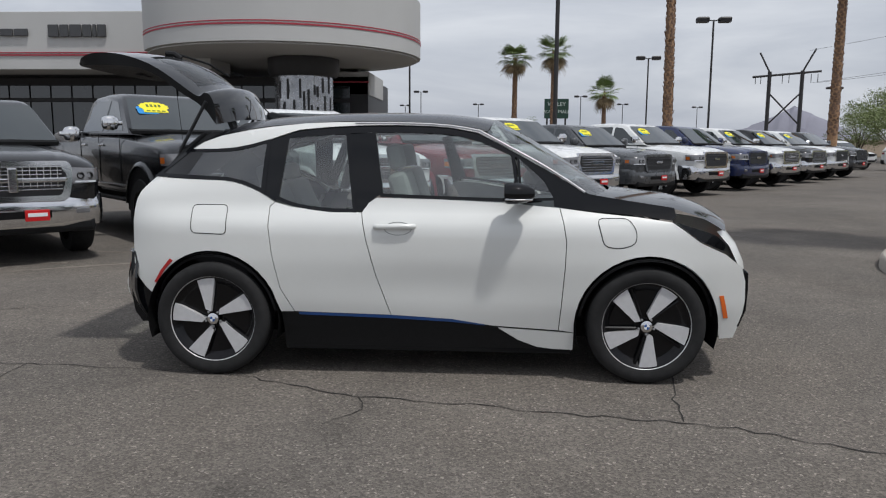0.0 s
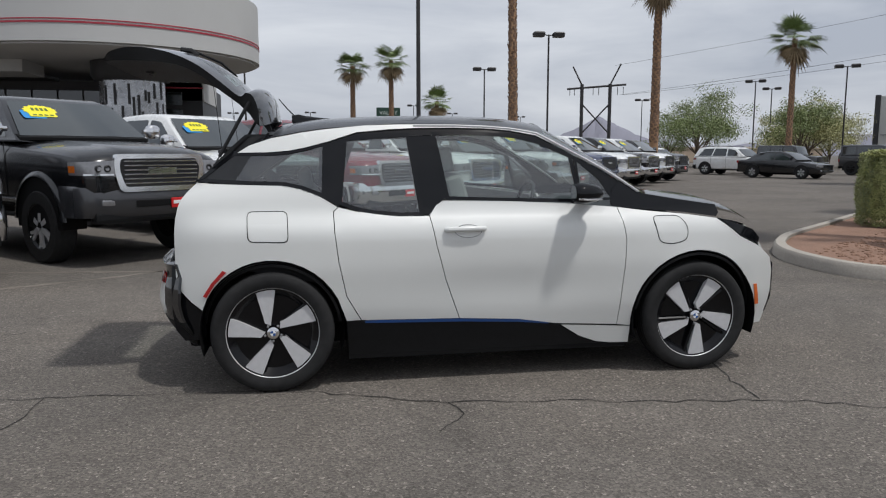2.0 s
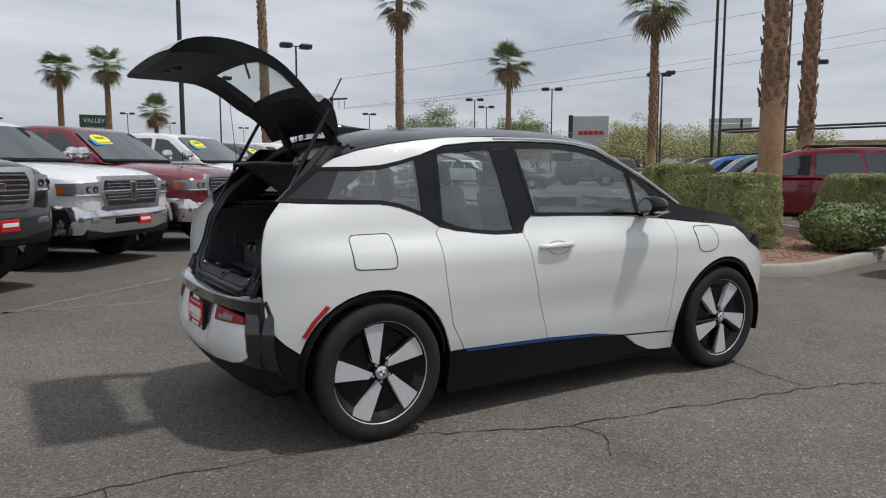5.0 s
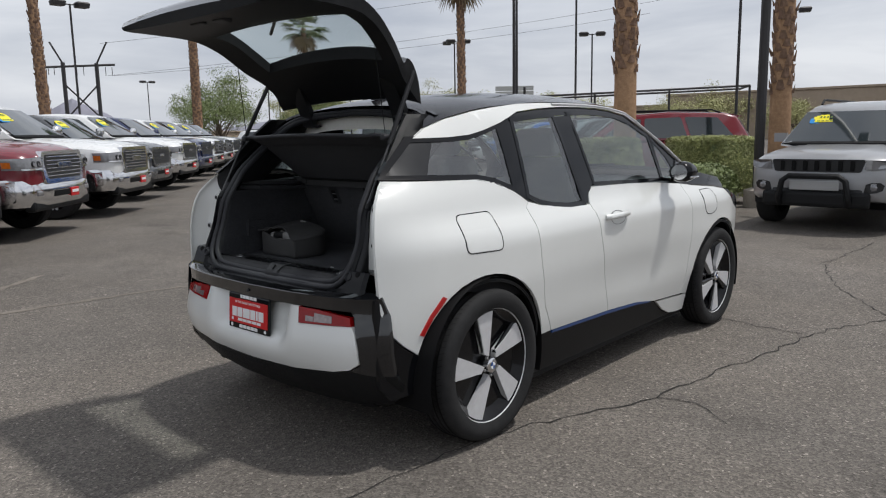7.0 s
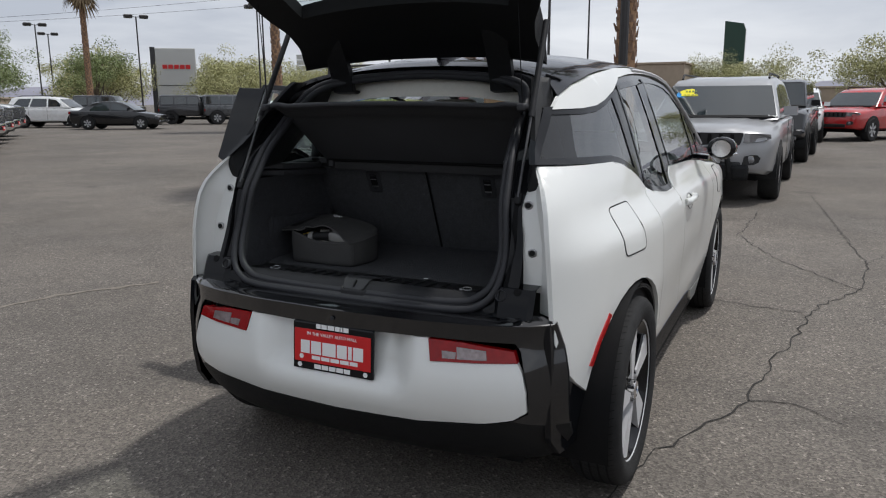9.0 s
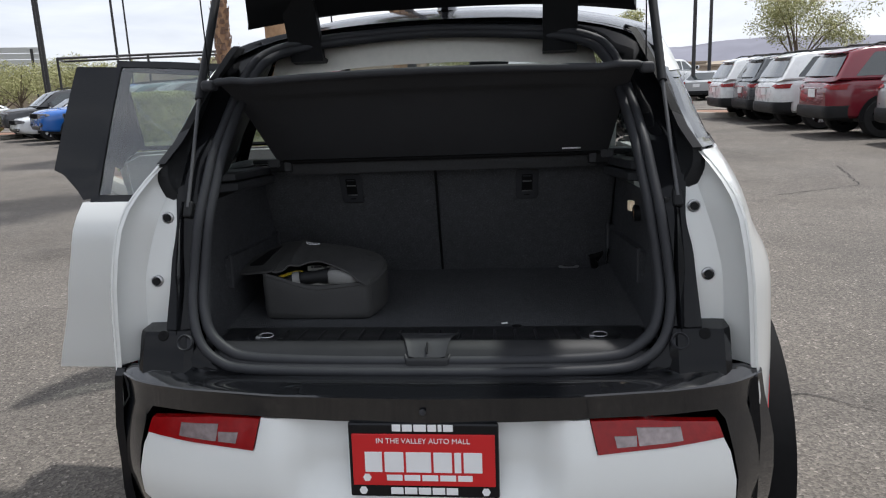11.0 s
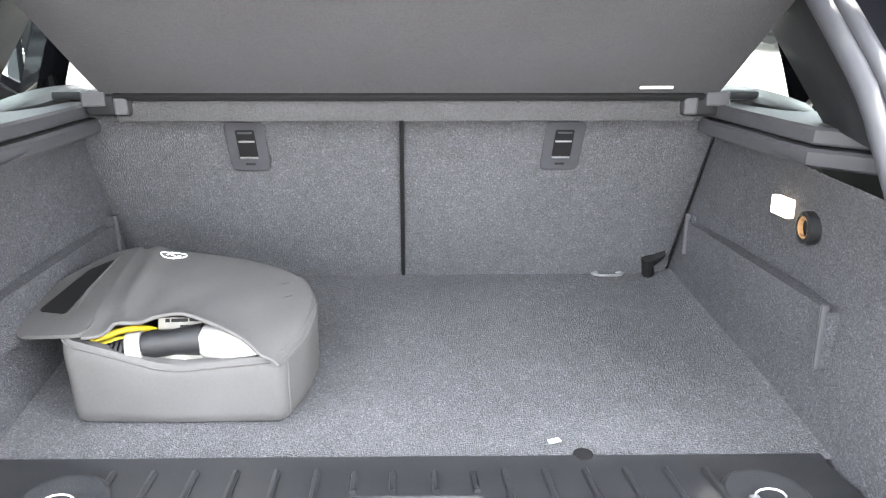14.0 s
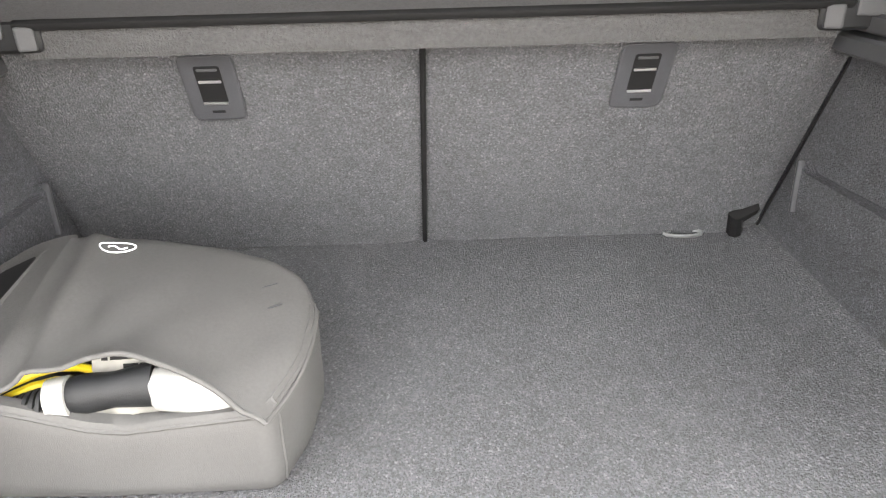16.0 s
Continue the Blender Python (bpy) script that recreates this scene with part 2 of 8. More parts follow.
M["dark_glass"] = glass("tinted_window_glass", (0.50, 0.57, 0.55), 2.8)
M["frit"] = mat("ceramic_frit_glass", (0.022, 0.023, 0.025), 0.22, var=0.08, scale=20, spec=0.35)
M["screen_glass"] = glass("windscreen_glass", (0.78, 0.84, 0.82))
M["far_glass"] = mat("dark_window_glass", (0.024, 0.032, 0.035), 0.04, 0.0, var=0.2, scale=1.2, spec=0.9, coat=0.5)
M["plate_red"] = mat("red_plate_paint", (0.56, 0.012, 0.014), 0.4, var=0.04, scale=20)
M["plate_white"] = mat("white_plate_ink", (0.8, 0.8, 0.8), 0.45, var=0.02, scale=20)
M["seat_grey"] = mat("grey_seat_cloth", (0.34, 0.34, 0.33), 0.9, var=0.12, scale=140, big=0.08, bigscale=5, bump=0.3, bscale=500)
M["headliner"] = mat("light_headliner_cloth", (0.70, 0.68, 0.62), 0.95, var=0.04, scale=60)
M["yellow"] = mat("yellow_sticker", (0.85, 0.75, 0.02), 0.5, var=0.05, scale=20)
M["sticker_blue"] = mat("blue_sticker", (0.02, 0.25, 0.62), 0.5, var=0.05, scale=20)
M["green_print"] = mat("dark_green_print", (0.10, 0.16, 0.03), 0.5, var=0.05, scale=20)
M["paper"] = mat("white_paper", (0.75, 0.75, 0.73), 0.7, var=0.04, scale=20)


def asphalt():
    m = bpy.data.materials.new("worn_asphalt")
    m.use_nodes = True
    n, l = m.node_tree.nodes, m.node_tree.links
    p = n["Principled BSDF"]
    p.inputs["Roughness"].default_value = 0.88
    p.inputs["Specular IOR Level"].default_value = 0.35
    tc = n.new("ShaderNodeTexCoord")

    def noise_(s, det=4.0, rough=0.6):
        t = n.new("ShaderNodeTexNoise")
        t.inputs["Scale"].default_value, t.inputs["Detail"].default_value, t.inputs["Roughness"].default_value = s, det, rough
        l.new(tc.outputs["Object"], t.inputs["Vector"])
        return t.outputs["Fac"]

    def rng(v, a, b, c, d):
        r = n.new("ShaderNodeMapRange")
        for k, x in zip(("From Min", "From Max", "To Min", "To Max"), (a, b, c, d)):
            r.inputs[k].default_value = x
        l.new(v, r.inputs["Value"])
        return r.outputs[0]

    def mul(a, b):
        x = n.new("ShaderNodeMath")
        x.operation = "MULTIPLY"
        l.new(a, x.inputs[0])
        l.new(b, x.inputs[1])
        return x.outputs[0]

    vo = n.new("ShaderNodeTexVoronoi")
    vo.inputs["Scale"].default_value = 95.0
    l.new(tc.outputs["Object"], vo.inputs["Vector"])
    stone = n.new("ShaderNodeSeparateColor")
    l.new(vo.outputs["Color"], stone.inputs[0])
    v = mul(rng(stone.outputs[0], 0.0, 1.0, 0.62, 1.35), rng(noise_(150, 2), 0.3, 0.7, 0.75, 1.25))
    # lighter chips
    chip = rng(stone.outputs[1], 0.93, 0.96, 1.0, 1.8)
    v = mul(v, chip)
    v = mul(v, rng(noise_(0.35, 5, 0.6), 0.3, 0.7, 0.78, 1.2))
    v = mul(v, rng(noise_(1.7, 5, 0.65), 0.3, 0.7, 0.88, 1.1))
    # dark oil stains
    v = mul(v, rng(noise_(0.9, 3, 0.5), 0.28, 0.36, 0.72, 1.0))
    mix = n.new("ShaderNodeMixRGB")
    mix.inputs[1].default_value, mix.inputs[2].default_value = (0.117, 0.107, 0.097, 1), (0.132, 0.115, 0.097, 1)
    l.new(noise_(0.6, 2), mix.inputs[0])
    sc = n.new("ShaderNodeVectorMath")
    sc.operation = "SCALE"
    l.new(mix.outputs[0], sc.inputs[0])
    l.new(v, sc.inputs["Scale"])
    l.new(sc.outputs[0], p.inputs["Base Color"])
    b = n.new("ShaderNodeBump")
    b.inputs["Strength"].default_value, b.inputs["Distance"].default_value = 0.5, 0.008
    l.new(vo.outputs["Distance"], b.inputs["Height"])
    l.new(b.outputs[0], p.inputs["Normal"])
    return m


M["asphalt"] = asphalt()
M["crack"] = mat("asphalt_crack_filler", (0.025, 0.023, 0.021), 0.95, var=0.3, scale=60)
M["kerb"] = mat("concrete_kerb", (0.36, 0.33, 0.29), 0.9, var=0.12, scale=40, big=0.12, bigscale=1.2, bump=0.3, bscale=150)
M["gravel"] = mat("red_brown_gravel", (0.25, 0.15, 0.105), 0.95, var=0.35, scale=45, big=0.15, bigscale=1.5, bump=0.8, bscale=50)
M["stucco"] = mat("grey_white_stucco", (0.50, 0.50, 0.49), 0.9, var=0.04, scale=30, big=0.05, bigscale=0.3)
M["dark_fascia"] = mat("dark_facade", (0.03, 0.03, 0.033), 0.5, var=0.15, scale=2)
M["red_line"] = mat("red_fascia_stripe", (0.36, 0.03, 0.05), 0.5, var=0.05, scale=5)
M["pole"] = mat("dark_bronze_pole_paint", (0.035, 0.033, 0.034), 0.5, 0.2, var=0.1, scale=10)
M["bark"] = mat("palm_bark", (0.20, 0.125, 0.085), 0.95, var=0.35, scale=9, big=0.2, bigscale=1.5, bump=0.9, bscale=25)
M["bark_smooth"] = mat("smooth_palm_trunk", (0.36, 0.22, 0.125), 0.9, var=0.2, scale=14, big=0.15, bigscale=2, bump=0.5, bscale=30)
M["frond"] = mat("palm_frond_green", (0.13, 0.18, 0.055), 0.6, var=0.3, scale=6, object_random=0.1)
M["dry_frond"] = mat("dry_palm_frond", (0.22, 0.16, 0.09), 0.8, var=0.3, scale=6)
M["leaf"] = mat("hedge_leaf", (0.29, 0.31, 0.12), 0.6, var=0.45, scale=9, big=0.25, bigscale=2.2)
M["leaf_dark"] = mat("shrub_leaf", (0.16, 0.20, 0.07), 0.6, var=0.4, scale=9, big=0.2, bigscale=2.2)
M["leaf_pale"] = mat("desert_tree_leaf", (0.34, 0.335, 0.15), 0.65, var=0.4, scale=3, big=0.25, bigscale=0.6)
M["twig"] = mat("twig_bark", (0.12, 0.09, 0.065), 0.9, var=0.2, scale=20)
# far slopes: the haze of distance is mixed into this blue-grey base colour
M["mountain"] = mat("haze_tinted_mountain", (0.20, 0.20, 0.24), 1.0, var=0.15, scale=0.01, big=0.12, bigscale=0.003)


def carpet(name, base):
    """Flecked needle felt: dark pile with paler fibres."""
    m = mat(name, base, 0.95, spec=0.2, var=0.10, scale=40, big=0.08, bigscale=4, bump=0.7, bscale=420)
    n, l = m.node_tree.nodes, m.node_tree.links
    p = n["Principled BSDF"]
    src = p.inputs["Base Color"].links[0].from_socket
    tc = n.new("ShaderNodeTexCoord")
    for sc, lo, hi, a, b in ((480.0, 0.0, 1.0, 0.70, 1.22), (430.0, 0.84, 0.97, 1.0, 1.5)):
        vo = n.new("ShaderNodeTexVoronoi")
        vo.inputs["Scale"].default_value = sc
        l.new(tc.outputs["Object"], vo.inputs["Vector"])
        se = n.new("ShaderNodeSeparateColor")
        l.new(vo.outputs["Color"], se.inputs[0])
        r = n.new("ShaderNodeMapRange")
        for k, x in zip(("From Min", "From Max", "To Min", "To Max"), (lo, hi, a, b)):
            r.inputs[k].default_value = x
        l.new(se.outputs[0], r.inputs["Value"])
        x = n.new("ShaderNodeVectorMath")
        x.operation = "SCALE"
        l.new(src, x.inputs[0])
        l.new(r.outputs[0], x.inputs["Scale"])
        src = x.outputs[0]
    l.new(src, p.inputs["Base Color"])
    return m


M["carpet"] = carpet("charcoal_carpet", (0.079, 0.081, 0.087))
M["ledge_grey"] = mat("grey_ledge_plastic", (0.036, 0.037, 0.040), 0.55, spec=0.25, var=0.1, scale=30, bump=0.1, bscale=700)
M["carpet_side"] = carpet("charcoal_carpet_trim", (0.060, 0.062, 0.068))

# ---- the white hatchback ----
car = empty("hatchback_car", label="white electric hatchback with black roof, tailgate and two doors open", category="car")


def sm(v, xs, ys, d):
    return float(np.mean(np.interp(v + np.linspace(-d, d, 7), xs, ys)))


def xo(z):
    """The plane of the tailgate opening: how far back it lies at a height."""
    return sm(z, [.60, .74, .78, .92, 1.06, 1.2, 1.36, 1.45, 1.52, 1.6], [-1.85, -1.83, -1.815, -1.75, -1.715, -1.62, -1.42, -1.30, -1.22, -1.13], .02)


RIDGE_Z = [.60, .67, .75, .85, .92, .99, 1.05, 1.095, 1.128, 1.16, 1.187, 1.216, 1.258, 1.30, 1.339, 1.379, 1.45, 1.52, 1.60]


def ridge_x(z):
    """The sharp rear edge of the body's side: how far back it lies at a height."""
    return sm(z, RIDGE_Z, [-1.82, -1.82, -1.822, -1.823, -1.822, -1.814, -1.80, -1.78, -1.753, -1.722, -1.692, -1.662, -1.627, -1.592, -1.554, -1.517, -1.44, -1.34, -1.22], .008)


def ridge_y(z):
    return sm(z, RIDGE_Z, [.726, .72, .712, .705, .699, .691, .682, .668, .652, .632, .612, .597, .581, .568, .555, .542, .515, .47, .38], .008)


def half(x, z):
    """Half the body's width."""
    b = sm(z, [.1, .3, .45, .7, .88, .93, 1.02, 1.1, 1.3, 1.45, 1.55, 1.62], [.77, .812, .845, .866, .862, .852, .785, .765, .70, .645, .575, .45], .018)
    f = sm(x, [1.2, 1.5, 1.7, 1.85, 1.95, 2.03], [0, .015, .05, .11, .19, .30], .05)
    # drawn in towards the ridge beside the tailgate
    r = (b - ridge_y(z)) * sm(x - ridge_x(z), [0, .04, .09, .15, .25, .40, .6, .85], [1, .83, .67, .51, .33, .18, .07, 0], .008)
    # haunches over the wheels
    h = .016 * math.exp(-((x - 1.285) / .33) ** 2 - ((z - .62) / .2) ** 2) + .006 * math.exp(-((x + 1.2) / .3) ** 2 - ((z - .6) / .22) ** 2)
    # hollow of the door
    g = -.016 * math.exp(-((x - .1) / .55) ** 2 - ((z - .55) / .16) ** 2)
    return b - f - r + h + g


def tail_shift(x):
    """The tail lies a little to one side of the wheels' middle."""
    return .019 * min(1, max(0, (-.95 - x) / .5))


def sidef(sg, d=0.0):
    return lambda x, z: (x, sg * (half(x, z) + d) + tail_shift(x), z)


def sidelip(sg, d0=0.0):
    return lambda x, z, d: (x, sg * (half(x, z) + d0 - d) + tail_shift(x), z)


def panel(name, poly, sg, material, parent=car, off=0.0, lip=0.015, gap=0.0025, step=0.045, label=""):
    poly = grow(poly, -gap) if gap else poly
    return part(name, skin(poly, sidef(sg, off), step, lip, sidelip(sg, off)), material, parent, label, smooth=True, ang=50)


def ring(name, poly, w, sg, material, parent=car, off=0.0, label=""):
    """A band round a polygon, w wide."""
    out = grow(poly, w)
    bm = bmesh.new()
    n = len(poly)
    P, O = [], []
    for a, b in ((poly, P), (out, O)):
        for i in range(n):
            p, q = Vector(a[i]), Vector(a[(i + 1) % n])
            for k in range(4):
                c = p.lerp(q, k / 4)
                b.append((c.x, c.y))
    f = sidef(sg, off)
    g = sidef(sg, off - .02)
    rows = [[f(*p) for p in P], [f(*p) for p in O], [g(*p) for p in O]]
    vs = [[bm.verts.new(p) for p in r] for r in rows]
    m = len(P)
    for a, b in zip(vs, vs[1:]):
        for k in range(m):
            bm.faces.new((a[k], a[(k + 1) % m], b[(k + 1) % m], b[k]))
    return part(name, bm, material, parent, label, smooth=True, ang=40)


def arc(cx, cz, r, a0, a1, n=12):
    return [(cx + r * math.cos(radians(a0 + (a1 - a0) * i / n)), cz + r * math.sin(radians(a0 + (a1 - a0) * i / n))) for i in range(n + 1)]


RX, FX, RZ, FZ = -1.285, 1.285, .345, .345
DOOR_F = [(-.300, 1.078), (-.345, 1.05), (-.385, .992), (-.35, .82), (-.296, .62), (-.21, .382), (.15, .362), (.387, .325), (.78, .303), (.804, .67), (.809, .834), (.79, .95), (.772, 1.028), (.44, 1.055), (.1, 1.07)]
DOOR_R = [(-.906, 1.046), (-.80, 1.020), (-.65, 1.006), (-.385, .992), (-.35, .82), (-.296, .62), (-.21, .382), (-.787, .395), (-.87, .541), (-.912, .745), (-.931, .911), (-.935, 1.02)]
ARCH_R = arc(RX, .35, .405, 16, 172, 16)
QUARTER = [(-1.690, 1.184), (-1.60, 1.179), (-1.45, 1.174), (-1.211, 1.168), (-1.106, 1.148), (-1.0, 1.103), (-.906, 1.046), (-.935, 1.02), (-.931, .911), (-.912, .745), (-.87, .541), (-.787, .395), (-.873, .393)] + ARCH_R[1:-1] + [(-1.668, .466), (-1.735, .515), (-1.787, .57), (-1.811, .61), (-1.82, .66), (-1.822, .75), (-1.823, .85), (-1.822, .92), (-1.814, .99), (-1.80, 1.05), (-1.78, 1.095), (-1.753, 1.128), (-1.722, 1.16)]
ARCH_F = arc(FX, .345, .415, 190, 12, 18)
FENDER = [(.772, 1.028), (.98, 1.003), (1.219, .982), (1.412, .955), (1.50, .895), (1.571, .842), (1.727, .772), (1.84, .69), (1.875, .60), (1.885, .48), (1.87, .35), (1.83, .25), (1.735, .252)] + ARCH_F[::-1][1:-1] + [(.872, .29), (.78, .303), (.804, .67), (.809, .834), (.79, .95)]
SKIRT = [(.42, .316), (.60, .307), (.872, .29), (.872, .178), (.75, .182), (.655, .194), (.54, .238)]
Q_GLASS = [(-1.662, 1.204), (-1.49, 1.336), (-1.3, 1.336), (-1.18, 1.344), (-1.08, 1.366), (-.985, 1.392), (-.995, 1.125), (-1.107, 1.168), (-1.212, 1.188)]
R_GLASS = [(-.845, 1.422), (-.68, 1.436), (-.500, 1.447), (-.440, 1.012), (-.56, 1.012), (-.70, 1.025), (-.80, 1.045), (-.885, 1.078)]
F_GLASS = [(-.322, 1.456), (-.15, 1.460), (.001, 1.455), (.16, 1.44), (.305, 1.405), (.489, 1.325), (.522, 1.078), (.2, 1.085), (-.262, 1.10)]
T_GLASS = [(.538, 1.305), (.671, 1.189), (.735, 1.085), (.555, 1.078)]
RAIL = [(-1.475, 1.352), (-1.40, 1.398), (-1.28, 1.438), (-1.10, 1.473), (-.965, 1.492), (-.75, 1.514), (-.552, 1.522), (-.207, 1.523), (.0, 1.517), (.134, 1.507), (.304, 1.478), (.489, 1.376), (.70, 1.262), (.916, 1.124),
        (.912, 1.112), (.69, 1.250), (.48, 1.362), (.29, 1.458), (.134, 1.486), (.0, 1.496), (-.2, 1.501), (-.411, 1.498), (-.6, 1.488), (-.787, 1.470), (-.88, 1.440), (-.954, 1.415), (-1.08, 1.382), (-1.18, 1.362), (-1.30, 1.353)]
COWL = [(.738, 1.030), (.98, 1.007), (1.219, .986), (1.412, .960), (1.44, .985), (1.43, 1.035), (1.16, 1.075), (.95, 1.108), (.916, 1.122), (.80, 1.19), (.745, 1.13), (.735, 1.06)]
LAMP_F = [(1.425, .955), (1.50, .935), (1.613, .90), (1.67, .878), (1.725, .825), (1.715, .785), (1.571, .845), (1.50, .895)]
PILLAR_B = [(-.500, 1.447), (-.322, 1.456), (-.262, 1.10), (-.300, 1.083), (-.385, .997), (-.440, 1.004)]
PILLAR_C = [(-.985, 1.396), (-.90, 1.425), (-.845, 1.424), (-.885, 1.078), (-.906, 1.052), (-1.0, 1.105)]


def wheel(name, x, z, sg, turn=0.0):
    """A wheel with five broad machined blades."""
    yc, s = sg * .775, sg
    bm = B()
    prof = [(.238, -.085), (.247, -.082), (.251, -.07), (.246, .06), (.215, .062), (.06, .052), (.0, .05)]
    lathe(bm, [(r, s * h) for r, h in [(.18, -.08), (.248, -.08), (.260, -.07), (.260, .068), (.253, .072), (.245, .066), (.21, .035), (.06, .03), (0.0, .03)]], "y", 48)
    w = part(name, bm, M["rim_black"], car, "black alloy wheel with silver blades", smooth=True)
    w.location = (x, yc, z)
    bm = B()
    lathe(bm, [(r, s * h) for r, h in [(.259, -.085), (.268, -.084), (.28, -.088), (.30, -.092), (.325, -.088), (.337, -.076), (.343, -.06), (.345, -.03), (.345, .03), (.343, .06), (.337, .076), (.325, .088), (.30, .092), (.28, .088), (.268, .084), (.259, .08)]], "y", 64, close=True)
    part("tyre", bm, M["rubber"], w, "black low-profile tyre", smooth=True, ang=60)
    # tread grooves
    bm = B()
    for y in (-.045, -.015, .015, .045):
        lathe(bm, [(.3445, y - .004), (.3465, y - .003), (.3465, y + .003), (.3445, y + .004)], "y", 64, close=True)
    part("tread_groove", bm, M["soft_black"], w)
    bm = B()
    for k in range(80):
        a = 2 * math.pi * k / 80
        for y0, y1, da in ((-.072, -.049, .03), (-.041, -.019, -.012), (-.011, .011, .012), (.019, .041, -.012), (.049, .072, .03)):
            q = []
            for y, f in ((y0, 0), (y1, 1)):
                for d in (-.0035, .0035):
                    b_ = a + d + da * f
                    q.append(bm.verts.new((.3462 * math.cos(b_), y, .3462 * math.sin(b_)) if abs(y) < .06 else (.3415 * math.cos(b_), y, .3415 * math.sin(b_))))
            bm.faces.new((q[0], q[1], q[3], q[2]))
    part("tread_sipes", bm, M["soft_black"], w)
    bm = B()
    lathe(bm, [(r, s * h) for r, h in [(.252, .068), (.258, .0745), (.2635, .0745), (.2645, .066)]], "y", 64, close=True)
    part("rim_lip", bm, M["silver"], w, "machined silver rim lip", smooth=True)
    me = None
    for k in range(5):
        a0 = radians(90 + 72 * k)
        if me is None:
            bm = B()
            pr = [(q_, s * -a_) for q_, a_ in ((.044, -16), (.072, -38), (.11, -29), (.17, -24), (.251, -21), (.254, -9), (.251, 4), (.20, 3), (.14, 1), (.08, -5))]
            top = [bm.verts.new((r * math.sin(radians(a)), s * .067, r * math.cos(radians(a)))) for r, a in pr]
            bot = [bm.verts.new((v.co.x, v.co.y - s * .03, v.co.z)) for v in top]
            bm.faces.new(top)
            for i in range(len(top)):
                j = (i + 1) % len(top)
                bm.faces.new((top[i], top[j], bot[j], bot[i]))
            b = part("blade", bm, M["silver"], w, "machined silver wheel blade")
            me = b.data
        else:
            b = new("blade", me)
            b.parent = w
            b["label"] = "machined silver wheel blade"
        b.rotation_euler = (0, radians(72 * k + turn), 0)
        bm = B()
        tube(bm, [(.06 * math.sin(radians(72 * k + 40)), s * .055, .06 * math.cos(radians(72 * k + 40))), (.25 * math.sin(radians(72 * k + 50)), s * .05, .25 * math.cos(radians(72 * k + 50)))], .011, 6)
        part("rib", bm, M["rim_black"], w)
        bm = B()
        q = radians(72 * k + 36)
        lathe(bm, [(.007, 0), (.007, s * .01), (0, s * .012)], "y", 8, at=(.047 * math.sin(q), s * .06, .047 * math.cos(q)))
        part("wheel_bolt", bm, M["steel"], w)
    bm = B()
    lathe(bm, [(.034, s * .05), (.034, s * .074), (.028, s * .078), (0, s * .079)], "y", 24)
    part("hub_cap", bm, M["chrome"], w, "round blue, white and black hub badge", smooth=True)
    for k in range(4):
        bm = B()
        vs = [bm.verts.new((0, s * .0805, 0))] + [bm.verts.new((.016 * math.sin(radians(90 * k + 18 * i)), s * .0805, .016 * math.cos(radians(90 * k + 18 * i)))) for i in range(6)]
        bm.faces.new(vs)
        part("badge_quarter", bm, M["blue_strip"] if k % 2 else M["plate_white"], w)
    bm = B()
    lathe(bm, [(.05, s * -.02), (.15, s * -.02), (.15, s * .0), (.05, s * .0)], "y", 32, close=True)
    part("brake_disc", bm, M["steel"], w)
    return w


for nm, x, z in (("rear_wheel", RX, RZ), ("front_wheel", FX, FZ)):
    for sg in (-1, 1):
        wheel(nm, x, z, sg, 40.0 if x > 0 else 0.0)

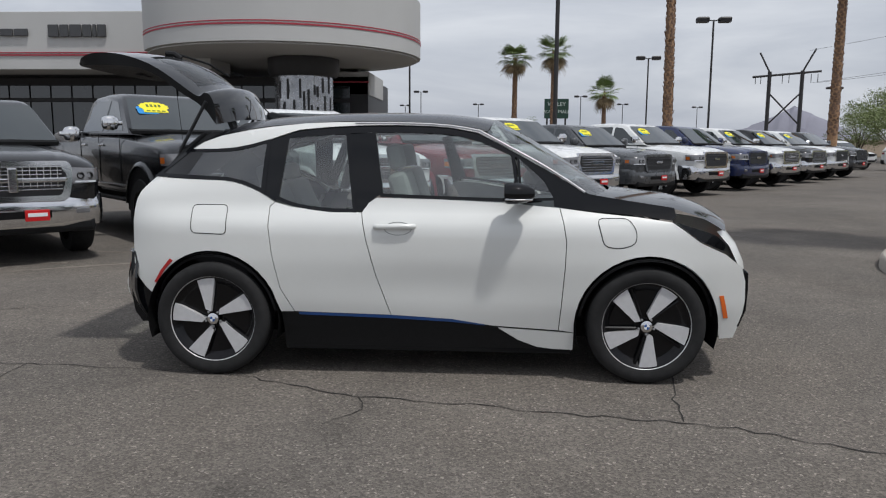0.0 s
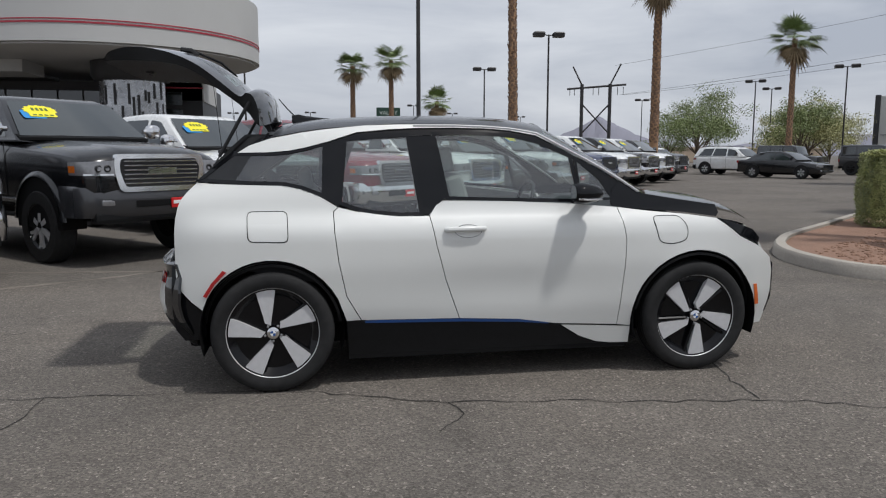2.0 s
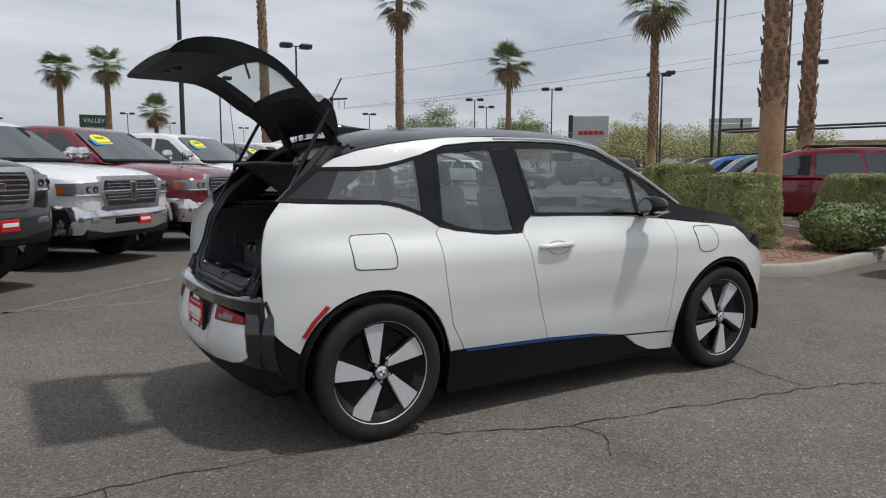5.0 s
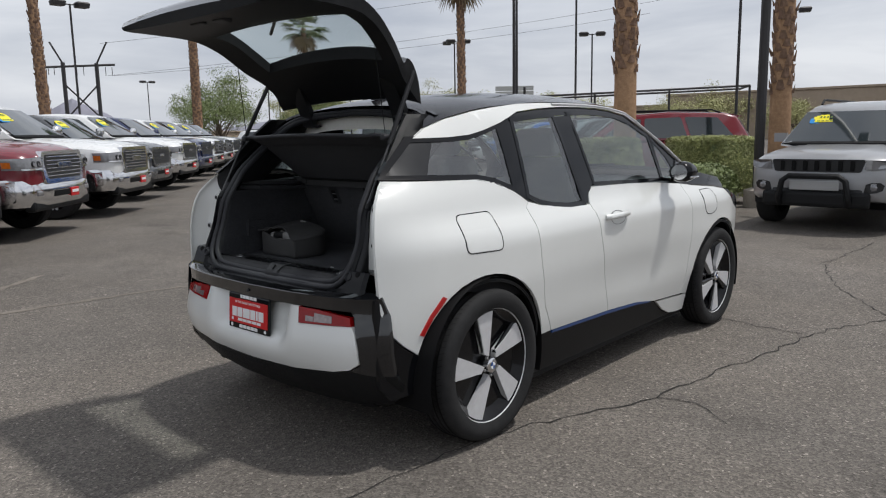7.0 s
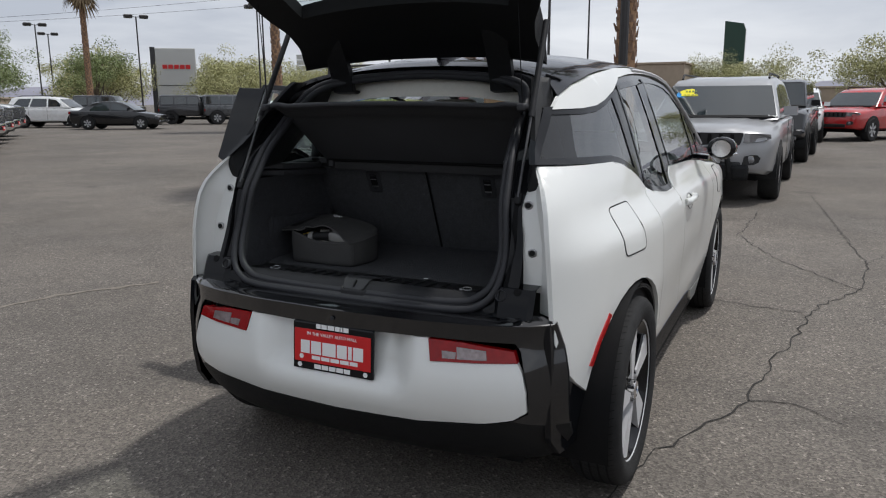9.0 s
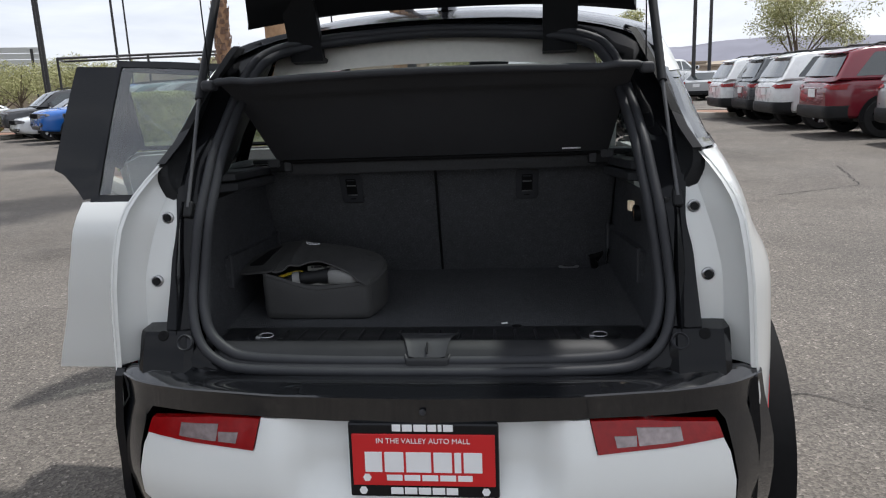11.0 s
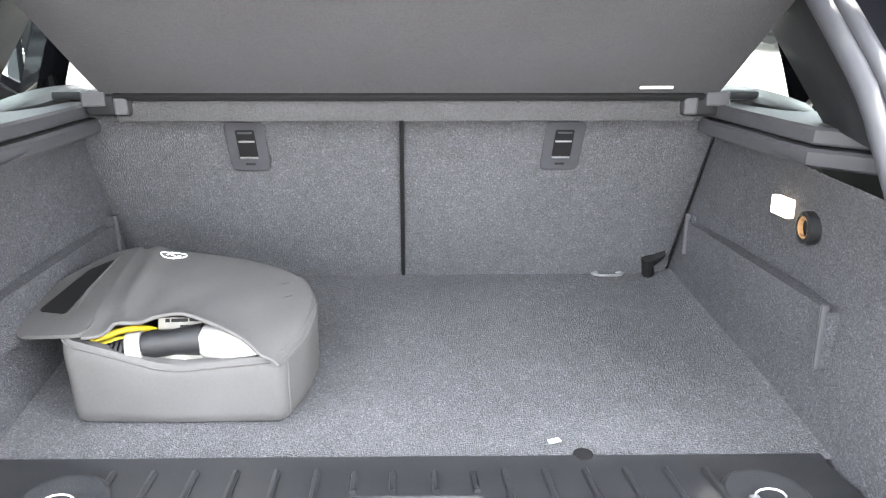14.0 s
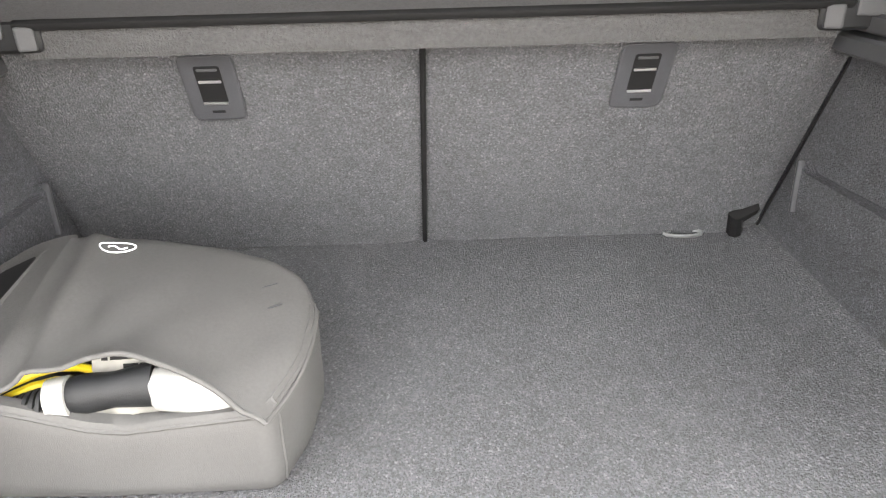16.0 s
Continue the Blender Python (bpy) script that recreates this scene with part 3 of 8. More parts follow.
for sg in (-1, 1):
    door_m = None
    if sg == 1:
        hinge = Vector((.80, .80, 0))
        door_m = Matrix.Translation(hinge) @ Matrix.Rotation(radians(-55), 4, "Z") @ Matrix.Translation(-hinge)
    door = panel("front_door", DOOR_F, sg, M["white_paint"], label="white front door" + (" standing open" if sg == 1 else ""), lip=.03)
    if door_m:
        door.matrix_basis = door_m
    rdoor = panel("rear_door", DOOR_R, sg, M["white_paint"], label="white rear door" + (" standing wide open" if sg == 1 else ""), lip=.03)
    if sg == 1:
        rh = Vector((-.93, .775, 0))
        rdoor.matrix_basis = Matrix.Translation(rh) @ Matrix.Rotation(radians(87), 4, "Z") @ Matrix.Translation(-rh)
    panel("rear_quarter", QUARTER, sg, M["white_paint"], step=.032)
    panel("front_wing", FENDER, sg, M["white_paint"], step=.04)
    panel("side_skirt", SKIRT, sg, M["white_paint"])
    panel("roof_rail", RAIL, sg, M["white_paint"], off=.004, step=.05, label="white roof rail panel tapering into a silver strip")
    panel("cowl_panel", COWL, sg, M["black_gloss"])
    panel("headlight", LAMP_F, sg, M["black_gloss"], off=.003, label="dark headlight")
    panel("quarter_glass", [(-1.39, 1.336), (-1.3, 1.336), (-1.18, 1.344), (-1.08, 1.366), (-.985, 1.392), (-.995, 1.125), (-1.107, 1.168), (-1.212, 1.188), (-1.48, 1.194)], sg, M["dark_glass"], off=-.004, lip=0, gap=0)
    panel("glass_border", [(-1.662, 1.204), (-1.49, 1.336), (-1.39, 1.336), (-1.48, 1.194)], sg, M["frit"], off=-.004, lip=0, gap=0, label="black glass border")
    panel("rear_door_glass", R_GLASS, sg, M["glass"], rdoor, off=-.004, lip=0, gap=0)
    panel("front_door_glass", F_GLASS, sg, M["glass"], door, off=-.004, lip=0, gap=0)
    panel("corner_glass", T_GLASS, sg, M["glass"], door, off=-.004, lip=0, gap=0)
    ring("window_frame", Q_GLASS, .026, sg, M["black_gloss"])
    ring("window_frame", R_GLASS, .022, sg, M["black_gloss"], rdoor)
    ring("window_frame", F_GLASS, .02, sg, M["black_gloss"], door)
    ring("window_frame", T_GLASS, .016, sg, M["black_gloss"], door, off=-.001)
    panel("door_pillar", PILLAR_B, sg, M["black_gloss"], rdoor, off=-.003, lip=.03, gap=0)
    panel("rear_pillar", PILLAR_C, sg, M["black_gloss"], off=-.003, lip=.03, gap=0)
    # black band between the rail and the glass, along the roof and the front pillar
    band = [(-1.47, 1.348), (-1.30, 1.350), (-1.18, 1.359), (-1.08, 1.379), (-.954, 1.411), (-.88, 1.437), (-.787, 1.467), (-.6, 1.485), (-.411, 1.495), (-.2, 1.498), (0, 1.493), (.134, 1.483), (.29, 1.455), (.48, 1.359), (.69, 1.247), (.80, 1.18), (.745, 1.09), (.66, 1.2), (.53, 1.31), (.3, 1.41), (.16, 1.444), (0, 1.46), (-.3, 1.46), (-.5, 1.452), (-.68, 1.44), (-.845, 1.426), (-.95, 1.395), (-1.08, 1.364), (-1.18, 1.342), (-1.3, 1.334)]
    panel("window_surround", band, sg, M["black_gloss"], off=-.006, lip=.02, gap=0)
    sill = [(-.873, .391), (-.787, .391), (-.21, .379), (.15, .359), (.387, .321), (.42, .313), (.54, .235), (.655, .191), (.75, .179), (.86, .176), (.86, .15), (-.86, .15)]
    panel("sill", sill, sg, M["black_plastic"], off=-.012, label="black plastic sill")
    panel("sill_stripe", [(-.765, .393), (-.21, .381), (.15, .361), (.345, .338), (.345, .326), (.15, .345), (-.21, .362), (-.765, .377)], sg, M["blue_strip"], off=-.004, gap=0, label="blue accent stripe")
    # filler flap and charging flap
    for nm, pl in (("filler_flap", rounded([(-1.412, 1.022), (-1.195, 1.024), (-1.19, .858), (-1.407, .862)], .03)), ("charging_flap", rounded([(.984, .97), (1.16, .972), (1.204, .905), (1.20, .83), (1.115, .804), (1.024, .815)], .035))):
        if sg == 1 and nm == "charging_flap":
            continue
        ring("flap_gap", pl, .004, sg, M["soft_black"], off=.0012)
        panel(nm, pl, sg, M["white_paint"], off=.0015, lip=.006, gap=.002)
    # bright strip along the roof edge and the front pillar
    bm = B()
    tube(bm, [(x, sg * (half(x, z) + .005), z) for x, z in ((-.45, 1.513), (-.2, 1.514), (0, 1.508), (.134, 1.498), (.22, 1.485), (.30, 1.470), (.39, 1.423), (.489, 1.370), (.60, 1.312), (.70, 1.256), (.81, 1.188), (.916, 1.118))], .0075, 6)
    part("roof_strip", bm, M["silver"], car, "bright silver roof strip", smooth=True)
    # handle
    bm = B()
    f = lambda x, z: half(x, z)
    tube(bm, [(-.300, sg * (half(-.3, .915) + .004), .913), (-.285, sg * (half(-.29, .915) + .018), .915), (-.185, sg * (half(-.18, .915) + .023), .917), (-.085, sg * (half(-.08, .915) + .018), .918), (-.068, sg * (half(-.07, .915) + .004), .917)], .0155, 10)
    part("door_handle", bm, M["white_paint"], door, smooth=True)
    # thin grey ring painted for the shading round the white handle dish
    ring("handle_dish_shade", [(-.165 + .078 * math.cos(a * .3927), .903 + .036 * math.sin(a * .3927)) for a in range(16)], .0022, sg, M["seal"], door, off=.0008)
    # side marker lamps
    panel("side_marker", [(-1.553, .700), (-1.533, .690), (-1.60, .62), (-1.648, .545), (-1.667, .553), (-1.62, .625)], sg, M["red_reflector"], off=.004, gap=0, step=.03, label="red side marker")
    panel("side_marker", [(1.705, .525), (1.732, .525), (1.775, .385), (1.745, .385)], sg, M["amber"], off=.004, gap=0, step=.03, label="amber side marker")
    # mirror
    mir = B()
    rings_ = []
    for i, (dx, w, h) in enumerate(((-.02, .055, .052), (.0, .075, .062), (.05, .08, .062), (.11, .06, .05), (.15, .025, .025))):
        rings_.append([(.445 + .02 + dx, sg * (.925 + w * math.cos(2 * math.pi * k / 16)), 1.118 + h * math.sin(2 * math.pi * k / 16)) for k in range(16)])
    loft(mir, rings_)
    mm = part("wing_mirror", mir, M["black_gloss"], door, "gloss black wing mirror with a silver strip", smooth=True)
    bm = B()
    loft(bm, [[(.50 + .12 * t + a, sg * (.86 - .12 * t), 1.068 + b) for a, b in ((-.05, -.012), (.05, -.012), (.05, .012), (-.05, .012))] for t in (0, .5, 1)])
    part("mirror_foot", bm, M["black_gloss"], mm)
    bm = B()
    tube(bm, [(.452, sg * .99, 1.088), (.50, sg * 1.004, 1.086), (.56, sg * .995, 1.086), (.60, sg * .97, 1.085)], .005, 6)
    part("mirror_strip", bm, M["chrome"], mm)
    bm = B()
    bm.faces.new([bm.verts.new((.443, sg * (.925 + .05 * math.cos(a * .3927)), 1.118 + .046 * math.sin(a * .3927))) for a in range(16)])
    part("mirror_glass", bm, M["chrome"], mm)
    # inner faces of the open doors
    if sg == 1:
        ri = grow(DOOR_R, -.02)
        part("door_trim", skin(ri, lambda x, z: (x, half(x, z) - .11, z), .08, .08, lambda x, z, d: (x, half(x, z) - .025, z)), M["soft_black"], rdoor, "black inner door trim", smooth=True)
        for po in ([(-.500, 1.447), (-.322, 1.456), (-.262, 1.10), (-.300, 1.083), (-.385, .997), (-.440, 1.004)], [(-.90, 1.43), (-.50, 1.462), (-.50, 1.43), (-.845, 1.40), (-.93, 1.06), (-.96, 1.06)]):
            bm = B()
            prism(bm, po, lambda u, v, d: (u, half(u, v) - d, v), .012, .075)
            part("frame_lining", bm, M["soft_black"], rdoor, "black inner window frame")
        inn = [(-.36, 1.03), (-.33, .82), (-.28, .62), (-.19, .40), (.15, .38), (.76, .32), (.78, .83), (.75, 1.02), (.1, 1.06), (-.3, 1.06)]
        part("door_trim", skin(inn, lambda x, z: (x, half(x, z) - .10, z), .08, .07, lambda x, z, d: (x, half(x, z) - .03, z)), M["seat_grey"], door, "dark grey inner door trim", smooth=True)
        bm = B()
        loft(bm, [[(x, half(x, z) - .005 - d, z) for d in (0, .045)] for x, z in ((-.30, 1.45), (-.26, 1.46), (-.24, 1.3), (-.25, 1.1))], closed=False)
        panel("door_frame", [(-.41, 1.449), (-.322, 1.456), (-.262, 1.10), (-.300, 1.083), (-.385, .997), (-.43, 1.03)], sg, M["black_gloss"], door, off=.002, lip=.05, gap=0)
        bm.free()
    # wheel arch liners
    for cx, r in ((RX, .40), (FX, .41)):
        bm = B()
        loft(bm, [[(cx + r * math.cos(radians(a)), sg * y, .345 + r * math.sin(radians(a))) for a in range(-18, 199, 9)] for y in (.845, .60)], closed=False)
        bm.faces.new([bm.verts.new((cx + r * math.cos(radians(a)), sg * .60, .345 + r * math.sin(radians(a)))) for a in range(-18, 199, 9)])
        part("arch_liner", bm, M["soft_black"], car, smooth=True)
        ring("arch_edge", arc(cx, .347, r - .018, 8, 172, 18) + arc(cx, .347, r - .02, 172, 8, 18), .006, sg, M["black_plastic"], off=-.006)

# underbody
bm = B()
box(bm, (0, 0, .24), (1.72, 1.55, .16))
box(bm, (-1.6, 0, .30), (.36, 1.2, .16), bevel=.03)
box(bm, (1.6, 0, .30), (.4, 1.2, .16), bevel=.03)
box(bm, (0, 0, .28), (3.3, 1.15, .12))
part("underbody", bm, M["soft_black"], car)


# roof
def roof_z(x):
    return sm(x, [-1.4, -1.22, -1.0, -.6, -.2, .1, .32, .4], [1.46, 1.535, 1.567, 1.592, 1.597, 1.588, 1.558, 1.53], .06)


def roof_edge(x):
    z = sm(x, [-1.48, -1.40, -1.28, -1.10, -.965, -.552, -.207, .134, .304, .36], [1.352, 1.40, 1.441, 1.477, 1.496, 1.525, 1.526, 1.51, 1.482, 1.46], .03)
    return half(x, z), z


bm = B()
rows = []
for i in range(37):
    x0 = -1.27 + 1.62 * i / 36
    row = []
    for j in range(25):
        v = -1 + 2 * j / 24
        x = x0 + (.06 * (1 - v * v) if i > 30 else 0) * (i - 30) / 6 - .13 * v ** 6 * max(0, 8 - i) / 8
        hw, ze = roof_edge(min(x, .35))
        zc = roof_z(x0)
        row.append((x, v * hw + tail_shift(x), ze + (zc - ze) * (1 - abs(v) ** 2.6)))
    rows.append(row)
loft(bm, rows, cap=False, closed=False)
part("roof", bm, M["black_roof"], car, "gloss black roof", smooth=True, ang=60)
bm = B()
loft(bm, [[(p[0], p[1] * .97, p[2] - .035) for p in r] for r in rows[1:-1]], cap=False, closed=False)
part("headliner", bm, M["headliner"], car, "pale headliner", smooth=True)
# antenna fin
bm = B()
loft(bm, [[(x, w * math.cos(a * .7854), z0 + h * max(0, math.sin(a * .7854))) for a in range(8)] for x, w, z0, h in ((-.90, .006, 1.57, .005), (-1.0, .02, 1.562, .022), (-1.08, .03, 1.553, .04), (-1.13, .026, 1.548, .055), (-1.17, .01, 1.545, .05))])
fin = part("antenna_fin", bm, M["black_gloss"], car, smooth=True)
bm = B()
tube(bm, [(-1.14, 0, 1.58), (-1.20, 0, 1.64), (-1.25, 0, 1.70)], .005, 6, r2=.003)
part("antenna_rod", bm, M["black_plastic"], fin)

# windscreen, bonnet and nose
bm = B()
rows = []
for i in range(17):
    t = i / 16
    xe = .33 + (.98 - .33) * t
    ze = float(np.interp(xe, [.304, .489, .70, .916, 1.0], [1.478, 1.372, 1.258, 1.12, 1.075]))
    hw = half(xe, ze) - .012
    zc = float(np.interp(t, [0, .3, .6, 1], [1.553, 1.43, 1.29, 1.085]))
    rows.append([(xe + (.08 + .12 * t) * (1 - (j / 12) ** 2), hw * j / 12, ze + (zc - ze) * (1 - abs(j / 12) ** 2.5)) for j in range(-12, 13)])
loft(bm, rows, cap=False, closed=False)
part("windscreen", bm, M["screen_glass"], car, "curved windscreen", smooth=True)
bm = B()
rowsH = []
for i in range(15):
    t = i / 14
    xe = .96 + (1.74 - .96) * t
    ze = float(np.interp(xe, [.96, 1.219, 1.42, 1.60, 1.70, 1.75], [1.10, 1.06, 1.03, .975, .92, .885]))
    hw = half(xe, min(ze, 1.02)) * 1.0 - .02 - .06 * t
    rowsH.append([(xe + (.20 - .07 * t) * (1 - (j / 10) ** 2), hw * j / 10, ze + (.018 + .03 * t) * (1 - (j / 10) ** 2)) for j in range(-10, 11)])
loft(bm, rowsH, cap=False, closed=False)
part("bonnet", bm, M["black_gloss"], car, "gloss black bonnet", smooth=True)
bm = B()
rowsN = []
for z, xc, dy in ((.88, 1.87, .60), (.80, 1.93, .66), (.70, 1.97, .70), (.60, 1.985, .715), (.48, 1.985, .72), (.36, 1.96, .71), (.26, 1.90, .68), (.2, 1.8, .62)):
    rowsN.append([(xc - .12 * abs(j / 10) ** 3 - (.02 if abs(j) == 10 else 0), dy * j / 10, z) for j in range(-10, 11)])
loft(bm, rowsN, cap=False, closed=False)
part("front_bumper", bm, M["white_paint"], car, "white front bumper", smooth=True)
for sg in (-1, 1):
    bm = B()
    tube(bm, [(1.86, sg * .70, .66), (1.885, sg * .695, .64), (1.89, sg * .69, .55), (1.885, sg * .69, .42), (1.85, sg * .69, .33), (1.79, sg * .69, .28)], .014, 8)
    part("bumper_trim", bm, M["black_gloss"], car, smooth=True)
    bm = B()
    tube(bm, [(1.10, sg * .25, 1.105), (1.02, sg * .1, 1.115), (.98, sg * -.2, 1.13)], .008, 6)
    part("wiper", bm, M["black_plastic"], car)

# ---- rear end of the hatchback ----
YC = lambda x: .015 + (x + 1.75) * .05


def rear_x(y, z):
    xc = sm(z, [.18, .28, .36, .42, .5, .58, .64, .665, .74], [1.76, 1.88, 1.945, 1.975, 1.992, 1.985, 1.967, 1.957, 1.965], .012)
    k = sm(abs(y), [0, .3, .5, .6, .65, .7, .76, .80, .835, .855, .875, .9], [0, .012, .045, .075, .10, .145, .20, .255, .32, .42, .60, .75], .012)
    return -xc + k


def rear_shift(y):
    return y + .02 * min(1, max(0, y) / .45)


def rearf(d=0.0, recess=False):
    def f(y, z):
        r = 0.0
        if recess:
            e = sm(abs(y), [0, .225, .285, .34], [1, 1, 0, 0], .012) * sm(z, [.46, .50, .53, .7], [0, .3, 1, 1], .012)
            r = .052 * e - .006 * (1 - e) * sm(z, [.40, .45, .53, .58], [0, 1, 1, 0], .01)
        return (rear_x(y, z) - d + r, rear_shift(y), z)
    return f


def rearlip(d0=0.0, recess=False):
    g = rearf(d0, recess)
    return lambda y, z, d: (g(y, z)[0] + d, rear_shift(y), z)


def rpanel(name, poly, material, off=0.0, lip=.015, step=.04, label="", recess=False, parent=car, both=False):
    objs = []
    for s in ((1, -1) if both else (1,)):
        pl = [(s * y, z) for y, z in poly]
        objs.append(part(name, skin(pl, rearf(off, recess), step, lip, rearlip(off, recess)), material, parent, label, smooth=True, ang=45))
    return objs


def mirrored(h):
    return h + [(-y, z) for y, z in reversed(h) if abs(y) > 1e-6]


WHITE_R = [(0, .385), (.15, .387), (.30, .392), (.52, .412), (.60, .43), (.642, .458), (.640, .52), (.627, .58), (.612, .610), (.35, .600), (.336, .668), (0, .664)]
rp = rpanel("rear_bumper", mirrored(WHITE_R), M["white_paint"], recess=True, step=.03, label="white rear bumper panel with plate recess")[0]
rpanel("bumper_surround", [(.60, .425), (.646, .452), (.646, .52), (.633, .585), (.618, .645), (.60, .668), (.336, .672), (.18, .668), (0.0, .667), (0.0, .722), (.4, .722), (.70, .722), (.705, .73), (.715, .69), (.732, .62), (.742, .57), (.745, .512), (.745, .40), (.70, .40)], M["gate_gloss"], off=.002, both=True, label="gloss black bumper corner", step=.03)
rpanel("lower_bumper", mirrored([(0, .22), (.5, .22), (.66, .25), (.715, .29), (.745, .35), (.745, .402), (.70, .402), (.60, .425), (.52, .408), (.30, .388), (.15, .383), (0, .381)]), M["black_plastic"], off=.001, label="black plastic lower bumper")
BUMPER_SIDE = [(-1.815, .735), (-1.813, .65), (-1.79, .568), (-1.738, .511), (-1.668, .460), (-1.66, .40), (-1.655, .33), (-1.68, .30), (-1.78, .29), (-1.83, .35), (-1.845, .45), (-1.845, .6), (-1.838, .72)]
for s in (1, -1):
    panel("bumper_side", BUMPER_SIDE, s, M["black_gloss"], off=-.005, lip=.02, gap=0, label="black bumper side piece")
for s in (1, -1):
    tl = [(.338, .667), (.45, .663), (.60, .645), (.612, .612), (.45, .606), (.352, .602)]
    lamp = part("tail_lamp", skin([(s * y, z) for y, z in tl], rearf(.004), .03, .02, rearlip(.004)), M["red_lens"], car, "red tail lamp with clear insert", smooth=True)
    part("lamp_insert", skin([(s * y, z) for y, z in [(.43, .650), (.52, .645), (.525, .618), (.435, .615)]], rearf(.0065), .03, .004, rearlip(.0065)), M["clear_lens"], lamp, smooth=True)
    part("lamp_insert", skin([(s * y, z) for y, z in [(.385, .636), (.43, .634), (.43, .615), (.39, .614)]], rearf(.0062), .03, .004, rearlip(.0062)), M["clear_lens"], lamp, smooth=True)
# tow eye cover
tow = [(-.42 + .046 * math.cos(a * .5236) * (1.2 if math.cos(a * .5236) < 0 else .9), .447 + .036 * math.sin(a * .5236)) for a in range(12)]
part("tow_cover_gap", skin(tow, rearf(.0005), .04, .003, rearlip(.0005)), M["dark_grey_plastic"], rp)
part("tow_cover", skin(grow(tow, -.0022), rearf(.0016), .04, .003, rearlip(.0016)), M["white_paint"], rp, smooth=True)

# number plate frame with dealer insert
plate = empty("number_plate", Matrix.Translation((-1.966, .003, .588)) @ Matrix.Rotation(radians(4), 4, "Y") @ Matrix.Rotation(radians(-90), 4, "Z") @ Matrix.Rotation(radians(90), 4, "X"), label="red dealer plate with white lettering in a black frame", category="plate")
bm = B()
box(bm, (0, 0, -.004), (.312, .162, .012), bevel=.006)
part("plate_frame", bm, M["black_gloss"], plate, "black plate frame")
bm = B()
box(bm, (0, .002, .0035), (.296, .112, .004), bevel=.003)
part("plate_insert", bm, M["plate_red"], plate, "red plate insert")


def bars(parent, z, y, widths, h, mt, gap=.006, bevel=.001, deep=.0012, cx=0.0, shape=None):
    """A row of plain blocks of letter size."""
    x = cx - (sum(widths) + gap * (len(widths) - 1)) / 2
    for w in widths:
        bm = B()
        box(bm, (x + w / 2, y, z), (w, h, deep), bevel=bevel, seg=1)
        part("letter_block", bm, mt, parent)
        x += w + gap


bars(plate, .0065, -.002, (.036, .040, .052, .038, .014, .038), .044, M["plate_white"], .005)
bars(plate, .0065, -.036, (.033, .033, .033, .033, .030), .013, M["plate_white"], .004, cx=.012)
bars(plate, .0025, -.0665, (.026, .026, .026, .026, .024), .015, M["plate_white"], .003, cx=.0)
bars(plate, .0025, .0705, (.018, .021, .026, .018, .008, .020), .015, M["plate_white"], .003)
for x, y in ((-.118, -.036), (-.128, -.0665), (.128, -.0665)):
    bm = B()
    lathe(bm, [(.009, 0), (.009, .0012), (0, .0012)], "z", 6, at=(x, y, .0062 if y > -.05 else .0022))
    part("shield_badge", bm, M["plate_white"], plate)


def words(text, size, m, material, parent, name="lettering", depth=.0006, align="CENTER"):
    cu = bpy.data.curves.new(name, "FONT")
    cu.body, cu.size, cu.extrude, cu.align_x, cu.align_y = text, size, depth, align, "CENTER"
    cu.materials.append(material)
    ob = new(name, cu)
    ob.parent = parent
    ob.matrix_basis = m
    return ob


words("IN THE VALLEY AUTO MALL", .0155, Matrix.Translation((0, .0435, .0062)), M["plate_white"], plate)

# tailgate opening: shelf, frame, seal
SEAL = [(0, .730), (.2, .731), (.40, .738), (.47, .757), (.515, .80), (.535, .877), (.532, .96), (.522, 1.05), (.507, 1.20), (.492, 1.335), (.475, 1.405), (.44, 1.443), (.36, 1.466), (.2, 1.482), (0, 1.490)]
OUT = [(0, .722), (.2, .722), (.42, .725), (.53, .735), (.588, .765), (.594, .81), (.588, .96), (.574, 1.05), (.590, 1.17), (.585, 1.335), (.565, 1.42), (.53, 1.462), (.40, 1.497), (.2, 1.516), (0, 1.523)]


def closed_path(h, n=3):
    full = [Vector(p) for p in h] + [Vector((-p[0], p[1])) for p in reversed(h[1:-1])]
    out = []
    m = len(full)
    for i in range(m):
        p0, p1, p2, p3 = full[i - 1], full[i], full[(i + 1) % m], full[(i + 2) % m]
        for k in range(n):
            t = k / n
            out.append(tuple(.5 * ((2 * p1) + (p2 - p0) * t + (2 * p0 - 5 * p1 + 4 * p2 - p3) * t * t + (3 * p1 - p0 - 3 * p2 + p3) * t ** 3)))
    return out


S_, O_ = closed_path(SEAL, 7), closed_path(OUT, 7)


def place(p, dx=0.0, sc=1.0, dz=0.0):
    x = xo(p[1]) + dx
    return Vector((x, p[0] * sc + YC(x), p[1] + dz))


bm = B()
loft(bm, [[place(p, -.012) for p in O_], [place(((a[0] * .5 + b[0] * .5), (a[1] * .5 + b[1] * .5)), -.016) for a, b in zip(O_, S_)], [place(p, -.002) for p in S_], [place(p, .05) for p in S_]], cap=False)
part("gate_frame", bm, M["gate_black"], car, "gloss black tailgate frame", smooth=True, ang=40)
bm = B()
pth = [place(p, -.012) for p in S_]
tube(bm, pth + [pth[0]], .011, 16, cap=False)
part("gate_seal", bm, M["seal"], car, "grey rubber tailgate seal", smooth=True)
bm = B()
pth = [place((p[0] * .965, p[1] + .018 * min(1, max(0, (.90 - p[1]) / .13)) - .012 * min(1, max(0, (p[1] - 1.32) / .09))), .004) for p in S_]
tube(bm, pth + [pth[0]], .0125, 16, cap=False)
part("gate_seal", bm, M["seal"], car, smooth=True)
